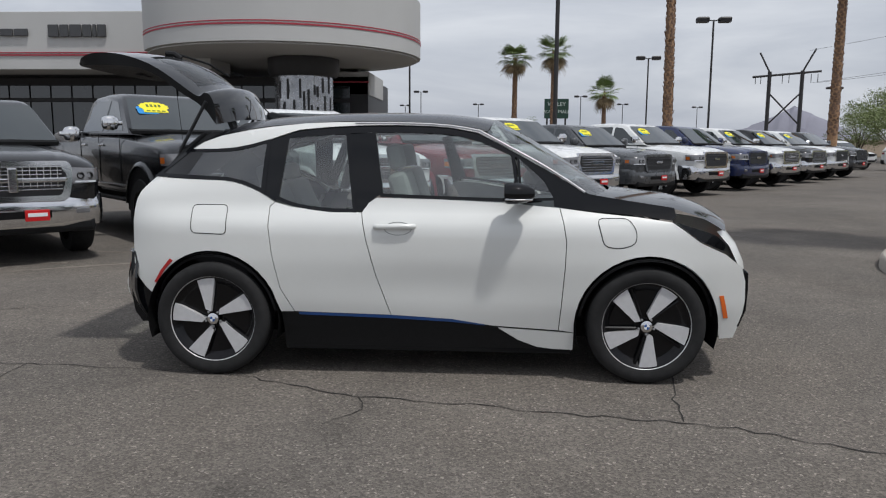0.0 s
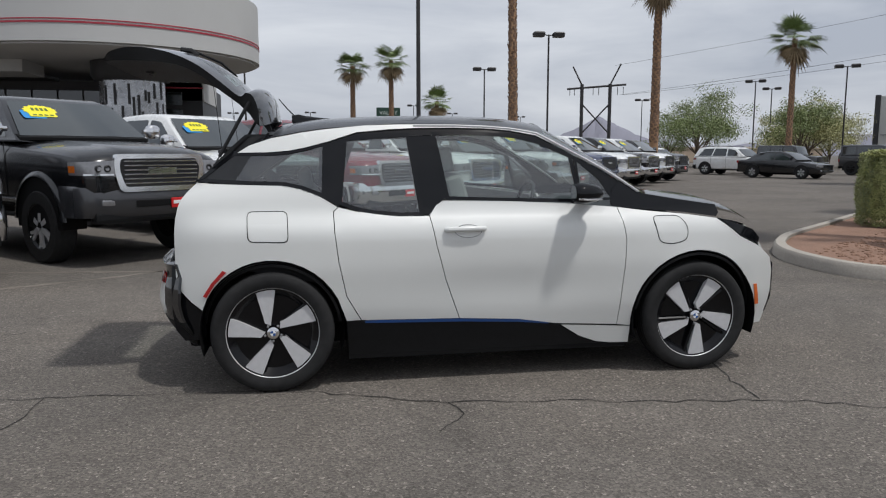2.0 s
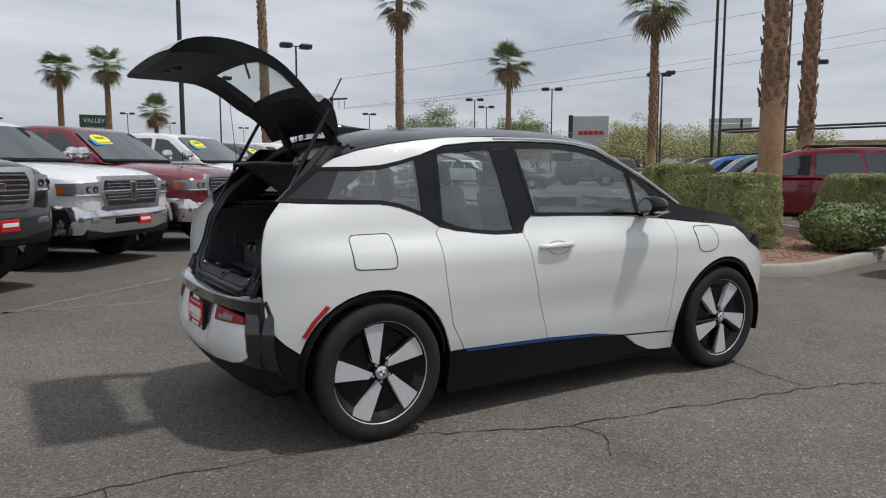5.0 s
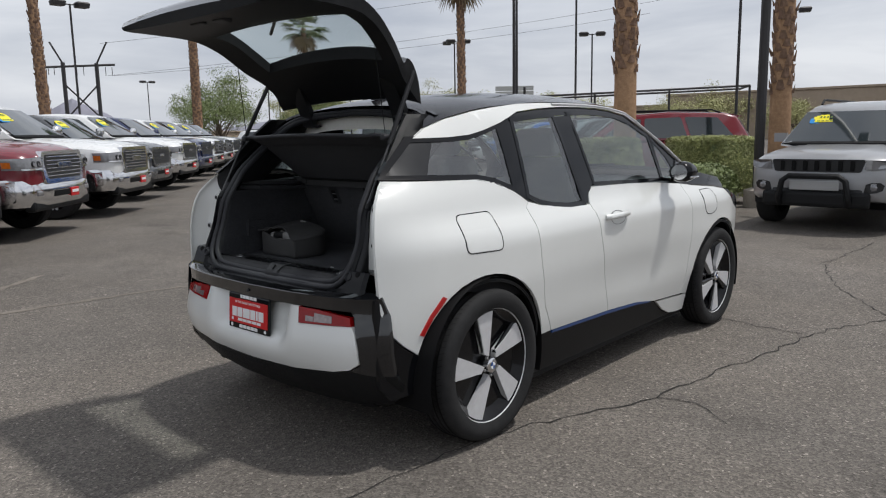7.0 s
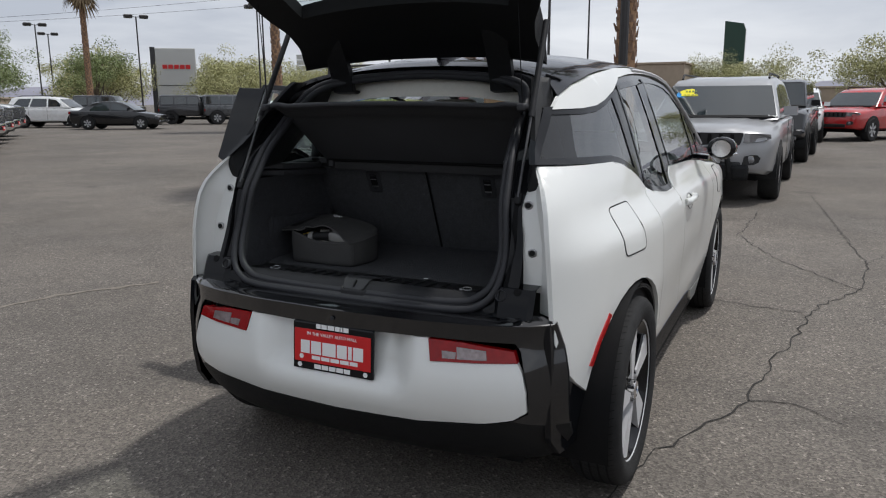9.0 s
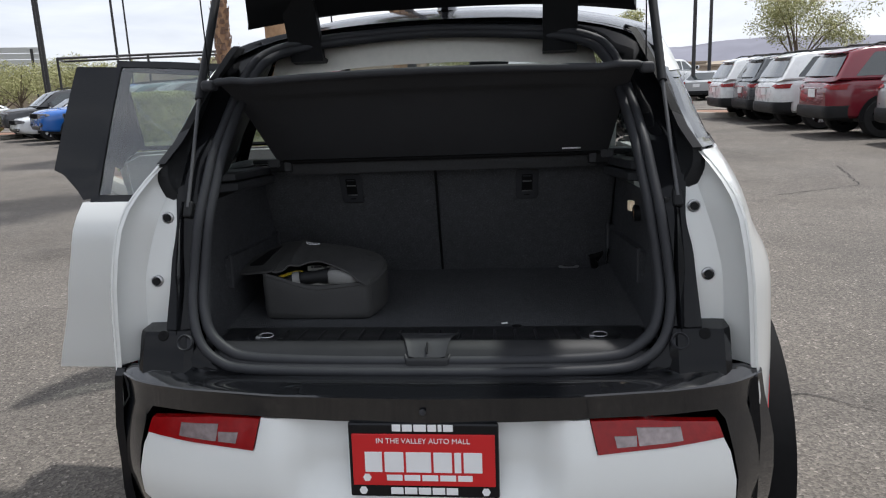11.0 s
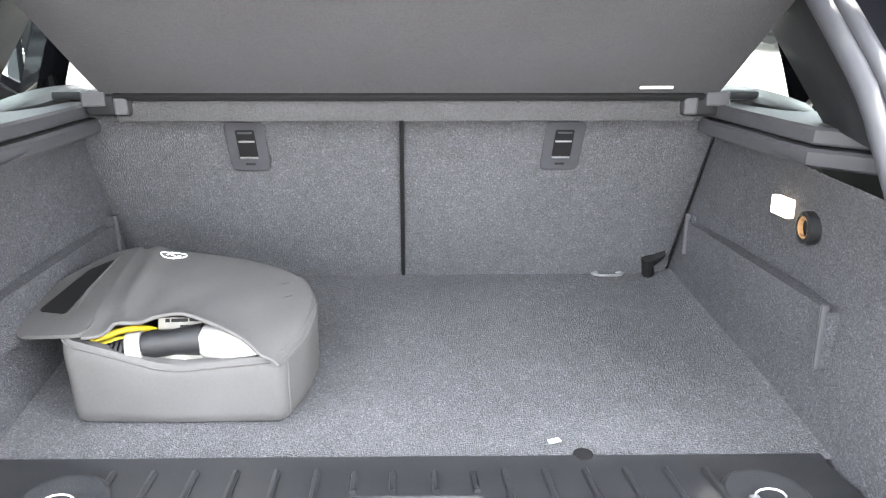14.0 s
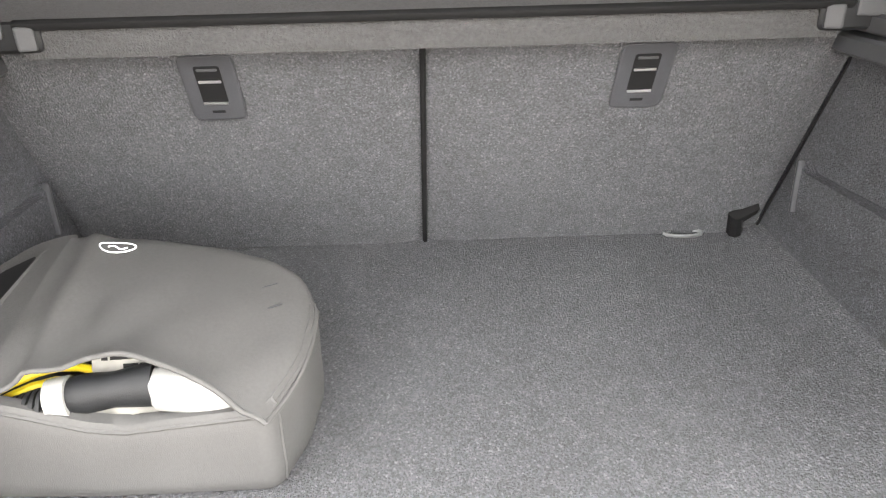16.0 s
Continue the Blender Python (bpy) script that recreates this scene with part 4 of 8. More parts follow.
# shelf over the bumper
bm = B()
rows = []
for t in (0, .35, .7, 1):
    row = []
    for j in range(-18, 19):
        y = .708 * j / 18
        e = Vector((rear_x(y, .722) - .002, rear_shift(y), .722))
        yi = .60 * j / 18
        i_ = Vector((-1.842, yi + .015, .728 + .03 * max(0, (abs(yi) - .45) / .15)))
        p = e.lerp(i_, t)
        p.z += .010 * math.sin(math.pi * min(1, t * 1.4)) if t < .72 else 0
        row.append(p)
    rows.append(row)
loft(bm, rows, cap=False, closed=False)
part("bumper_shelf", bm, M["gate_gloss"], car, "gloss black loading shelf", smooth=True)
bm = B()
tube(bm, [(rear_x(.7 * j / 24, .722) - .001, rear_shift(.7 * j / 24), .7215) for j in range(-24, 25)], .0045, 6)
part("shelf_lip", bm, M["gate_gloss"], car, smooth=True)
bm = B()
lathe(bm, [(.007, 0), (.007, -.004), (.004, -.005), (0, -.005)], "x", 12, at=(-1.965, .0, .695))
part("camera_lens", bm, M["dark_grey_plastic"], car)
for s in (1, -1):
    # white flange with screws, and the return from it out to the ridge
    fx = lambda z: sm(z, [.74, .80, .92, 1.064, 1.13, 1.187], [-1.765, -1.763, -1.752, -1.718, -1.675, -1.64], .01)
    fo = lambda z: sm(z, [.74, .87, .937, 1.008, 1.056, 1.113, 1.187], [.657, .656, .652, .637, .622, .607, .595], .01)
    fi = lambda z: sm(z, [.80, .88, .96, 1.03, 1.08, 1.12], [.598, .595, .588, .577, .572, .575], .01)
    bm = B()
    loft(bm, [[(fx(z) + .02, s * (fo(z) + .004) + .019, z), (fx(z), s * fo(z) + .019, z), (fx(z) + .001, s * (fo(z) * .5 + fi(z) * .5) + .019, z), (fx(z), s * fi(z) + .019, z), (fx(z) + .03, s * (fi(z) - .004) + .019, z)] for z in np.linspace(.800, 1.115, 14)], cap=False, closed=False)
    part("gate_flange", bm, M["white_paint"], car, smooth=True, ang=25)
    bm = B()
    rows = []
    for z in np.linspace(.735, 1.183, 22):
        a, b = Vector((ridge_x(z) + .001, ridge_y(z) - .0035)), Vector((fx(z) + .004, fo(z) - .004))
        rows.append([(a.x + (b.x - a.x) * q, s * (a.y + (b.y - a.y) * q + .010 * math.sin(math.pi * q)) + .019, z) for q in (0, .08, .3, .6, .9, 1)])
    loft(bm, rows, cap=False, closed=False)
    part("quarter_return", bm, M["white_paint"], car, smooth=True, ang=50)
    # dark pillar strip between the seal and the flange
    bm = B()
    loft(bm, [[(fx(z) + .012, s * (fi(z) + .004) + .019, z), (fx(z) - .002, s * (fi(z) - .004) + .019, z), (min(xo(z) - .028, fx(z) - .012), s * .556 + .019, z), (xo(z) + .01, s * .545 + .019, z)] for z in np.linspace(.812, 1.10, 16)], cap=False, closed=False)
    part("pillar_strip", bm, M["gate_black"], car, "satin black pillar strip", smooth=True, ang=30)
    for y, z in ((.596, 1.064), (.623, .921)):
        bm = B()
        lathe(bm, [(.014, .004), (.014, -.002), (.011, -.004), (.010, .002), (0, .002)], "x", 16, at=(fx(z) - .002, s * y + .019, z))
        w = part("flange_screw", bm, M["steel"], car, smooth=True)
        bm = B()
        lathe(bm, [(.0085, -.002), (.0085, -.006), (0, -.006)], "x", 12, at=(fx(z) - .002, s * y + .019, z))
        part("screw_head", bm, M["black_plastic"], w)
    # black corner plate with rubber stop
    bm = B()
    rows = []
    for q in np.linspace(0, 1, 9):
        y, tuck = .525 + .126 * q, .014 * max(0, (abs(q - .5) - .38) / .12) ** 2
        rows.append([(x + tuck, s * y + .013, z) for x, z in ((-1.80, .722), (-1.856, .728), (-1.859, .735), (-1.856, .744), (-1.829, .810), (-1.821, .820), (-1.73, .824))])
    loft(bm, rows, cap=False, closed=False)
    c = part("corner_plate", bm, M["gate_black"], car, "gloss black corner plate", smooth=True, ang=30)
    for name, prof, at, mt in (("rubber_stop", [(.0185, .008), (.0185, -.002), (.0165, -.004), (.0145, -.002), (.0125, .004), (0, .004)], (-1.8345, s * .5425 + .0105, .798), "seal"), ("plug", [(.012, .01), (.012, -.002), (.009, -.003), (0, -.001)], (-1.8275, s * .594 + .0105, .812), "soft_black")):
        bm = B()
        lathe(bm, prof, "x", 28)
        bm.transform(Matrix.Translation(at) @ Matrix.Rotation(radians(22), 4, "Y"))
        part(name, bm, M[mt], c, smooth=True, ang=40)
    # gutter down the rear pillar
    bm = B()
    rows = []
    for z in np.linspace(1.095, 1.46, 40):
        k = max(0, 1 - (z - 1.095) / .105) ** 2
        x, y = ridge_x(max(z, 1.187)) - .03 * k, ridge_y(max(z, 1.187))
        q = max(0, (1.16 - z) / .065) ** 1.5
        x, y = x + .03 * q, y - .03 * q
        rows.append([(x + .03, s * (half(x + .03, z) - .004) + tail_shift(x), z), (x, s * (y + .001) + .019, z), (x + .004, s * (y - .016) + .019, z), ((x + xo(z)) * .5, s * (.5 * y + .5 * .572 - .005) + .019, z), (xo(z) - .012, s * .57 * (1 if z < 1.36 else 1 - .8 * (z - 1.36)) + .019, z), (xo(z) + .02, s * .55 * (1 if z < 1.36 else 1 - .8 * (z - 1.36)) + .015, z)])
    loft(bm, rows, cap=False, closed=False)
    part("pillar_gutter", bm, M["black_plastic"], car, "satin black pillar gutter", smooth=True, ang=45)
    bm = B()
    box(bm, (-1.262, s * .518 + .008, 1.462), (.065, .06, .01), Matrix.Rotation(radians(s * -20), 4, "X"), bevel=.004)
    part("gutter_end", bm, M["gate_black"], car)
    # gas strut
    a, j, b = Vector((-1.722, s * .552 + .010, 1.088)), Vector((-1.577, s * .550 + .020, 1.330)), Vector((-1.40, s * .535 + .018, 1.645))
    bm = B()
    tube(bm, [a, j], .0045, 12)
    st = part("gas_strut", bm, M["strut_grey"], car, "tailgate gas strut", smooth=True)
    bm = B()
    tube(bm, [j, j.lerp(b, .02), j.lerp(b, .03), b], .0105, 16)
    part("strut_sleeve", bm, M["dark_sill"], st, smooth=True)
    bm = B()
    box(bm, a + Vector((.006, 0, -.008)), (.024, .022, .040), Matrix.Rotation(radians(30), 4, "Y"), bevel=.007, seg=3)
    box(bm, a + Vector((.03, -s * .012, -.014)), (.05, .03, .018), bevel=.005)
    part("strut_foot", bm, M["black_plastic"], st, smooth=True, ang=30)

# ---- open tailgate ----
GOUT = [(-1.235, 1.550), (-1.255, 1.655), (-1.295, 1.735), (-1.345, 1.757), (-1.395, 1.742), (-1.50, 1.835), (-1.62, 1.915), (-1.74, 1.955), (-1.88, 1.97), (-2.02, 1.963), (-2.12, 1.935), (-2.172, 1.89)]
GIN = [(-1.25, 1.545), (-1.285, 1.575), (-1.32, 1.61), (-1.365, 1.65), (-1.41, 1.69), (-1.50, 1.765), (-1.62, 1.855), (-1.73, 1.878), (-1.83, 1.865), (-1.98, 1.858), (-2.10, 1.85), (-2.165, 1.845)]



def spline(pts, n):
    """Points smoothly along a line of points."""
    pts = [Vector(p) for p in pts]
    pts = [2 * pts[0] - pts[1]] + pts + [2 * pts[-1] - pts[-2]]
    out = []
    m = len(pts) - 3
    for i in range(n + 1):
        u = m * i / n
        k = min(int(u), m - 1)
        t = u - k
        p0, p1, p2, p3 = pts[k:k + 4]
        out.append(.5 * ((2 * p1) + (p2 - p0) * t + (2 * p0 - 5 * p1 + 4 * p2 - p3) * t * t + (3 * p1 - p0 - 3 * p2 + p3) * t ** 3))
    return out


NU, NV = 44, 28
go, gi = spline(GOUT, NU), spline(GIN, NU)


def gate_hw(u):
    return sm(u, [0, .2, .36, .45, .55, .64, .8, .92, 1.0], [.51, .495, .51, .56, .60, .62, .635, .61, .56], .03)


GU = [0, .18, .36, .45, .55, .64, .73, .82, .91, 1]
DZ_OUT = [-.045, -.055, -.06, -.085, -.08, -.065, -.045, -.035, -.03, -.02]
DZ_IN = [-.025, -.03, -.045, -.065, -.07, -.042, -.012, .0, .008, .010]


def gate_pt(i, j, inner):
    u, v = i / NU, -1 + 2 * j / NV
    c = gi[i] if inner else go[i]
    k = abs(v) ** 2.2
    dz = sm(u, GU, DZ_IN if inner else DZ_OUT, .03)
    return Vector((c.x - .11 * (1 - u) ** 1.3 * k, v * gate_hw(u) * (.985 if inner else 1) + .005, c.y + dz * k))


def in_glass(i, j, g=0):
    v = abs(-1 + 2 * (j + .5) / NV)
    return 18 + g <= i < 28 - g and v < .76


gate_me = {}
for inner in (False, True):
    bm = B()
    vs = [[bm.verts.new(gate_pt(i, j, inner)) for j in range(NV + 1)] for i in range(NU + 1)]
    for i in range(NU):
        for j in range(NV):
            if not in_glass(i, j):
                bm.faces.new((vs[i][j], vs[i][j + 1], vs[i + 1][j + 1], vs[i + 1][j]))
    if inner:
        # walls round the window and along the rim
        def wall(a, b):
            q = [bm.verts.new(gate_pt(*a, True)), bm.verts.new(gate_pt(*b, True)), bm.verts.new(gate_pt(*b, False)), bm.verts.new(gate_pt(*a, False))]
            bm.faces.new(q)
        for i in range(NU):
            for j in range(NV):
                if in_glass(i, j):
                    for di, dj, a, b in ((-1, 0, (i, j), (i, j + 1)), (1, 0, (i + 1, j), (i + 1, j + 1)), (0, -1, (i, j), (i + 1, j)), (0, 1, (i, j + 1), (i + 1, j + 1))):
                        if not in_glass(i + di, j + dj):
                            wall(a, b)
        for j in range(NV):
            wall((0, j), (0, j + 1)), wall((NU, j), (NU, j + 1))
        for i in range(NU):
            wall((i, 0), (i + 1, 0)), wall((i, NV), (i + 1, NV))
    gate_me[inner] = bm
gate = part("tailgate", gate_me[False], M["gate_gloss"], car, "gloss black tailgate raised open", smooth=True, ang=60)
part("gate_lining", gate_me[True], M["black_plastic"], gate, "black plastic tailgate lining", smooth=True, ang=50)
bm = B()
vs = {}
for i in range(17, 30):
    for j in range(NV + 1):
        if abs(-1 + 2 * j / NV) < .84:
            vs[i, j] = bm.verts.new(gate_pt(i, j, False) - Vector((0, 0, .008)))
for (i, j), v in list(vs.items()):
    if (i + 1, j) in vs and (i, j + 1) in vs and (i + 1, j + 1) in vs:
        bm.faces.new((v, vs[i, j + 1], vs[i + 1, j + 1], vs[i + 1, j]))
part("gate_window", bm, M["screen_glass"], gate, "tailgate window glass", smooth=True)
# lining bulge, grab handle, latch, rear wiper
bm = B()
box(bm, (-2.03, -.03, 1.852), (.05, .08, .02), Matrix.Rotation(radians(12), 4, "Y"), bevel=.012)
box(bm, (-2.05, .12, 1.85), (.025, .10, .012), Matrix.Rotation(radians(12), 4, "Y"), bevel=.006)
part("gate_latch", bm, M["dark_grey_plastic"], gate)
bm = B()
tube(bm, [(-1.74, -.05, 1.955), (-1.78, -.05, 1.985), (-1.84, -.05, 1.99)], .02, 8)
tube(bm, [(-1.76, -.05, 1.985), (-1.62, .15, 1.94), (-1.54, .32, 1.87)], .008, 6)
part("rear_wiper", bm, M["black_plastic"], gate, smooth=True)
for y in (.375, -.315):
    bm = B()
    rows = []
    for x, z in ((-1.37, 1.625), (-1.335, 1.56), (-1.31, 1.51), (-1.29, 1.46), (-1.28, 1.418), (-1.24, 1.412)):
        rows.append([(x + a, y + b, z + c) for a, b, c in ((-.01, -.045, .0), (-.01, .045, .0), (.015, .045, .01), (.015, -.045, .01))])
    loft(bm, rows)
    part("gate_hinge", bm, M["black_plastic"], gate, "black tailgate hinge arm", smooth=True, ang=30)

# ---- load bay ----
bay = car


def bay_pt(x, y, z):
    return (x, y + YC(x), z)


bm = B()
us = np.linspace(-1.655, -1.04, 26)
vs_ = np.linspace(-.535, .535, 40)
loft(bm, [[bay_pt(x, y, .760 + .02 * max(0, (abs(y) - .47) / .065) ** 2 + .0012 * math.sin(9 * x + 7 * y)) for y in vs_] for x in us], cap=False, closed=False)
part("load_floor", bm, M["carpet"], bay, "charcoal carpet load floor", smooth=True)
for s in (1, -1):
    bm = B()
    rows = []
    for i in range(15):
        z = .745 + (1.10 - .745) * i / 14
        row = []
        for k in range(22):
            x = xo(z) + .008 + (-1.04 - xo(z) - .008) * k / 21
            y = .505 + .02 * k / 21 + .02 * math.exp(-((x + 1.45) / .2) ** 2 - ((z - .95) / .1) ** 2) - .03 * max(0, (z - 1.05) / .05) * (.3 + .7 * math.exp(-((x + 1.5) / .2) ** 2))
            row.append(bay_pt(x, s * y, z))
        rows.append(row)
    loft(bm, rows, cap=False, closed=False)
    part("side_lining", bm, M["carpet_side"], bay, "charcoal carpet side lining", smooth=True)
    # ledge of grey plastic above the lining, in two steps with flat rear faces
    for z0, z1, g in ((1.094, 1.117, 0), (1.121, 1.143, -.007)):
        plan = [(-1.612, .60), (-1.60, .575), (-1.516, .492), (-1.45, .486), (-1.25, .478), (-1.06, .50), (-1.06, .60)]
        bm = B()
        loft(bm, [[bay_pt(x, s * y, z - .055 * (x + 1.52)) for x, y in grow(plan, g + q)] for z, q in ((z0, -.003), (z0 + .003, 0), (z1 - .004, 0), (z1, -.004))])
        part("side_ledge", bm, M["ledge_grey"], bay, "grey plastic ledge", smooth=True, ang=30)
    # black pillar trim between the glass and the seal
    bm = B()
    rows = []
    for z in np.linspace(1.14, 1.46, 11):
        x, xf = xo(z), -1.458 + (z - 1.15) * 1.40
        rows.append([bay_pt(x + .01, s * (.505 - .06 * (z - 1.13)), z), bay_pt(x + .035, s * (.498 - .06 * (z - 1.13)), z), bay_pt((x + xf) / 2, s * (.512 - .1 * (z - 1.13)), z), bay_pt(max(xf, x + .06), s * (.532 - .12 * (z - 1.13)), z), bay_pt(max(xf, x + .06) + .01, s * (.56 - .12 * (z - 1.13)), z)])
    loft(bm, rows, cap=False, closed=False)
    part("pillar_trim", bm, M["black_plastic"], bay, "black pillar trim", smooth=True, ang=60)
    # belt reel bulge beside the rear window
    bm = B()
    loft(bm, [[bay_pt(-1.22 + .16 * r * math.cos(a * .5236), s * (.57 + .05 * r * math.sin(a * .5236)), 1.11 + z) for a in range(12)] for z, r in ((0, 1), (.012, 1.0), (.025, .85), (.03, .5))])
    part("shoulder_bolster", bm, M["black_plastic"], bay, smooth=True)
    # side pocket net
    bm = B()
    prism(bm, [(-1.60, .935), (-1.58, .935), (-1.17, .905), (-1.15, .915), (-1.15, .845), (-1.17, .85), (-1.58, .865), (-1.60, .86)], lambda u, v, d: bay_pt(u, s * (.528 - d), v), 0, .022)
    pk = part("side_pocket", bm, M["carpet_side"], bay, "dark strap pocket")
    for x, z in ((-1.593, .90), (-1.158, .882)):
        bm = B()
        box(bm, bay_pt(x, s * .505, z), (.007, .010, .085 if x < -1.5 else .075), Matrix.Rotation(radians(4), 4, "Y"), bevel=.003)
        part("pocket_end", bm, M["dark_grey_plastic"], pk)
# lamp and socket
bm = B()
box(bm, bay_pt(-1.440, -.515, 1.020), (.048, .012, .026), Matrix.Rotation(radians(6), 4, "Y"), bevel=.003)
M["bay_lamp"] = mat("lit_lamp_lens", (.85, .70, .50), .3, emit=.13)
part("bay_lamp", bm, M["bay_lamp"], bay, "lit white load bay lamp")
bm = B()
lathe(bm, [(.021, 0), (.021, .014), (.016, .016), (.014, .006), (0, .006)], "y", 20, at=bay_pt(-1.507, -.523, 1.012))
so = part("power_socket", bm, M["black_plastic"], bay, "black round power socket", smooth=True)
bm = B()
lathe(bm, [(.0145, .006), (.0145, .012), (.012, .012), (.012, .006)], "y", 20, at=bay_pt(-1.507, -.521, 1.012), close=True)
part("socket_ring", bm, mat("brown_socket_ring", (.22, .12, .05), .5, var=.1, scale=20), so)


# seat backs, leaning to the rear
def seat_pt(y, s, d=0.0):
    """A point s up the seat back, d in front of its rear face."""
    x = -1.045 - .165 * s - d * .9
    return (x, y + YC(x) + 0.0, .765 + .345 * s + d * .4)


for a, b in ((-.516, -.003), (.003, .527)):
    bm = B()
    rows = []
    n = 14
    for i in range(13):
        s = -.03 + 1.06 * i / 12
        row = []
        for j in range(n + 1):
            y = a + (b - a) * j / n
            e = min(j, n - j) / n
            d = .012 * min(1, e * 12) ** .5 + .003 * math.sin(7 * y + 5 * s)
            row.append(seat_pt(y, s, d))
        rows.append(row)
    loft(bm, rows, cap=False, closed=False)
    loft(bm, [[seat_pt(a, -.03, 0), seat_pt(b, -.03, 0), seat_pt(b, -.03, -.08), seat_pt(a, -.03, -.08)], [seat_pt(a, 1.06, 0), seat_pt(b, 1.06, 0), seat_pt(b, 1.06, -.08), seat_pt(a, 1.06, -.08)]])
    sb = part("rear_seat_back", bm, M["carpet"], bay, "charcoal carpet rear seat back", smooth=True, ang=50)
    y = -.266 if a < -.1 else .254
    bm = B()
    tr = Matrix.Rotation(radians(-25.6), 4, "Y")
    on_seat = lambda u, v, d: seat_pt(y + u, .80 + v / .382, .0148 + d)
    outline = rounded([(-.033, -.050), (.033, -.050), (.033, .050), (-.033, .050)], .013, 6)
    loft(bm, [[on_seat(u, v, d) for u, v in grow(outline, g)] for d, g in ((0, 0), (.0025, 0), (.004, -.0015), (.0035, -.005))])
    cl = part("release_plate", bm, M["dark_grey_plastic"], sb, "grey plastic seat release", smooth=True, ang=40)
    bm = B()
    prism(bm, rounded([(-.0155, -.022), (.0155, -.022), (.0155, .034), (-.0155, .034)], .004, 3), on_seat, .0036, .0046)
    part("release_slot", bm, M["soft_black"], cl)
    for dz, w_ in ((.058, .024), (.012, .027), (-.075, .030)):
        bm = B()
        box(bm, seat_pt(y, .815 + dz, .0203), (.003, w_, .0032), tr, bevel=.0010)
        part("release_bar", bm, M["ledge_grey"] if dz > .05 else M["steel"], cl)
    bm = B()
    box(bm, seat_pt(y, .705, .0186), (.001, .016, .004), tr, bevel=.0004)
    part("release_print", bm, M["soft_black"], cl)
# black tube standing for the shade in the gap between the seat backs
bm = B()
tube(bm, [seat_pt(.0, s, .010) for s in (-.02, .3, .6, 1.0)], .0038, 6)
part("seat_gap_shade", bm, M["soft_black"], bay)
# thin black lines put in as the shadow down each outer seat edge
for y in (-.519, .530):
    bm = B()
    tube(bm, [seat_pt(y, s, .004) for s in (-.02, .3, .6, 1.0)], .0018, 6)
    part("seat_edge_shade", bm, M["soft_black"], bay)
# parcel shelf roll and raised cover
bm = B()
loft(bm, [[(-1.235 + a, y + .03, 1.121 + b) for a, b in ((-.02, -.018), (.03, -.02), (.03, .022), (-.012, .022), (-.022, .008))] for y in (-.445, -.2, 0, .2, .445)])
part("shelf_bar", bm, mat("grey_shelf_cloth", (.041, .041, .042), .9, spec=.2, var=.2, scale=200, big=.1, bigscale=6, bump=.4, bscale=400), bay, "grey parcel shelf bar", smooth=True, ang=40)
for s in (1, -1):
    bm = B()
    box(bm, (-1.238, s * .455 + .03, 1.128), (.05, .07, .036), bevel=.01, seg=3)
    box(bm, (-1.245, s * .505 + .03, 1.142), (.03, .07, .014), bevel=.005)
    br = part("shelf_bracket", bm, M["black_plastic"], bay, "black plastic shelf bracket", smooth=True, ang=30)
    bm = B()
    box(bm, (-1.265, s * .434 + .03, 1.127), (.008, .020, .026), Matrix.Rotation(radians(s * 18), 4, "Z"), bevel=.003)
    box(bm, (-1.266, s * .474 + .03, 1.138), (.008, .034, .022), Matrix.Rotation(radians(s * 12), 4, "Z"), bevel=.003)
    part("bracket_face", bm, M["ledge_grey"], br, "grey bracket face")
bm = B()
rows = []
for i in range(25):
    t = i / 24
    x, z = -1.245 - .315 * t, 1.134 + .229 * t + .03 * math.sin(math.pi * t) * t
    hw = .468 + .031 * t
    rim = .007 * min(1, max(0, (t - .74) / .06))
    rows.append([(x + .03 * (1 - (j / 12) ** 2) * -t - rim * .6 * (abs(j) < 11), j / 12 * hw + .024, z + .012 * (1 - (j / 12) ** 2) * t - rim * (abs(j) < 11)) for j in range(-12, 13)])
low = [[(p[0] + .012, p[1], p[2] + .014) for p in r] for r in rows]
loft(bm, rows + low[::-1] + [rows[0]], cap=False, closed=False)
M["shelf_cloth"] = mat("charcoal_shelf_cloth", (.038, .039, .043), .92, var=.2, scale=300, big=.12, bigscale=5, bump=.3, bscale=600)
sc = part("parcel_shelf", bm, M["shelf_cloth"], bay, "charcoal parcel shelf tilted up", smooth=True, ang=50)
bm = B()
e = [Vector(p) + Vector((-.004, 0, .006)) for p in rows[-1]]
tube(bm, [e[0] + Vector((0, -.02, -.008))] + e + [e[-1] + Vector((0, .02, -.008))], .0095, 14)
part("shelf_edge", bm, M["seal"], sc, "grey shelf edge trim", smooth=True)
for k in (0, -1):
    bm = B()
    box(bm, e[k] + Vector((.0, -.022 if k == 0 else .022, -.008)), (.046, .032, .026), bevel=.0125, seg=5)
    part("shelf_knob", bm, M["dark_grey_plastic"], sc, smooth=True)
    bm = B()
    tube(bm, [e[k] + Vector((0, -.02 if k == 0 else .02, .005)), (-1.60, e[k].y * 1.02, 1.74)], .0018, 5)
    part("shelf_cord", bm, M["soft_black"], sc)
# the shelf's folded lower edge, made black to paint in its shadow
bm = B()
box(bm, (-1.262, .026, 1.141), (.010, .90, .010), Matrix.Rotation(radians(-30), 4, "Y"), bevel=.003)
part("shelf_hem_shade", bm, M["soft_black"], sc, "dark strip for the shadow at the shelf's folded hinge edge")
# silver tag: flat white colour takes the place of its bright reflection
bm = B()
box(bm, (-1.275, -.345, 1.158), (.006, .05, .006), Matrix.Rotation(radians(-20), 4, "Y"), bevel=.001)
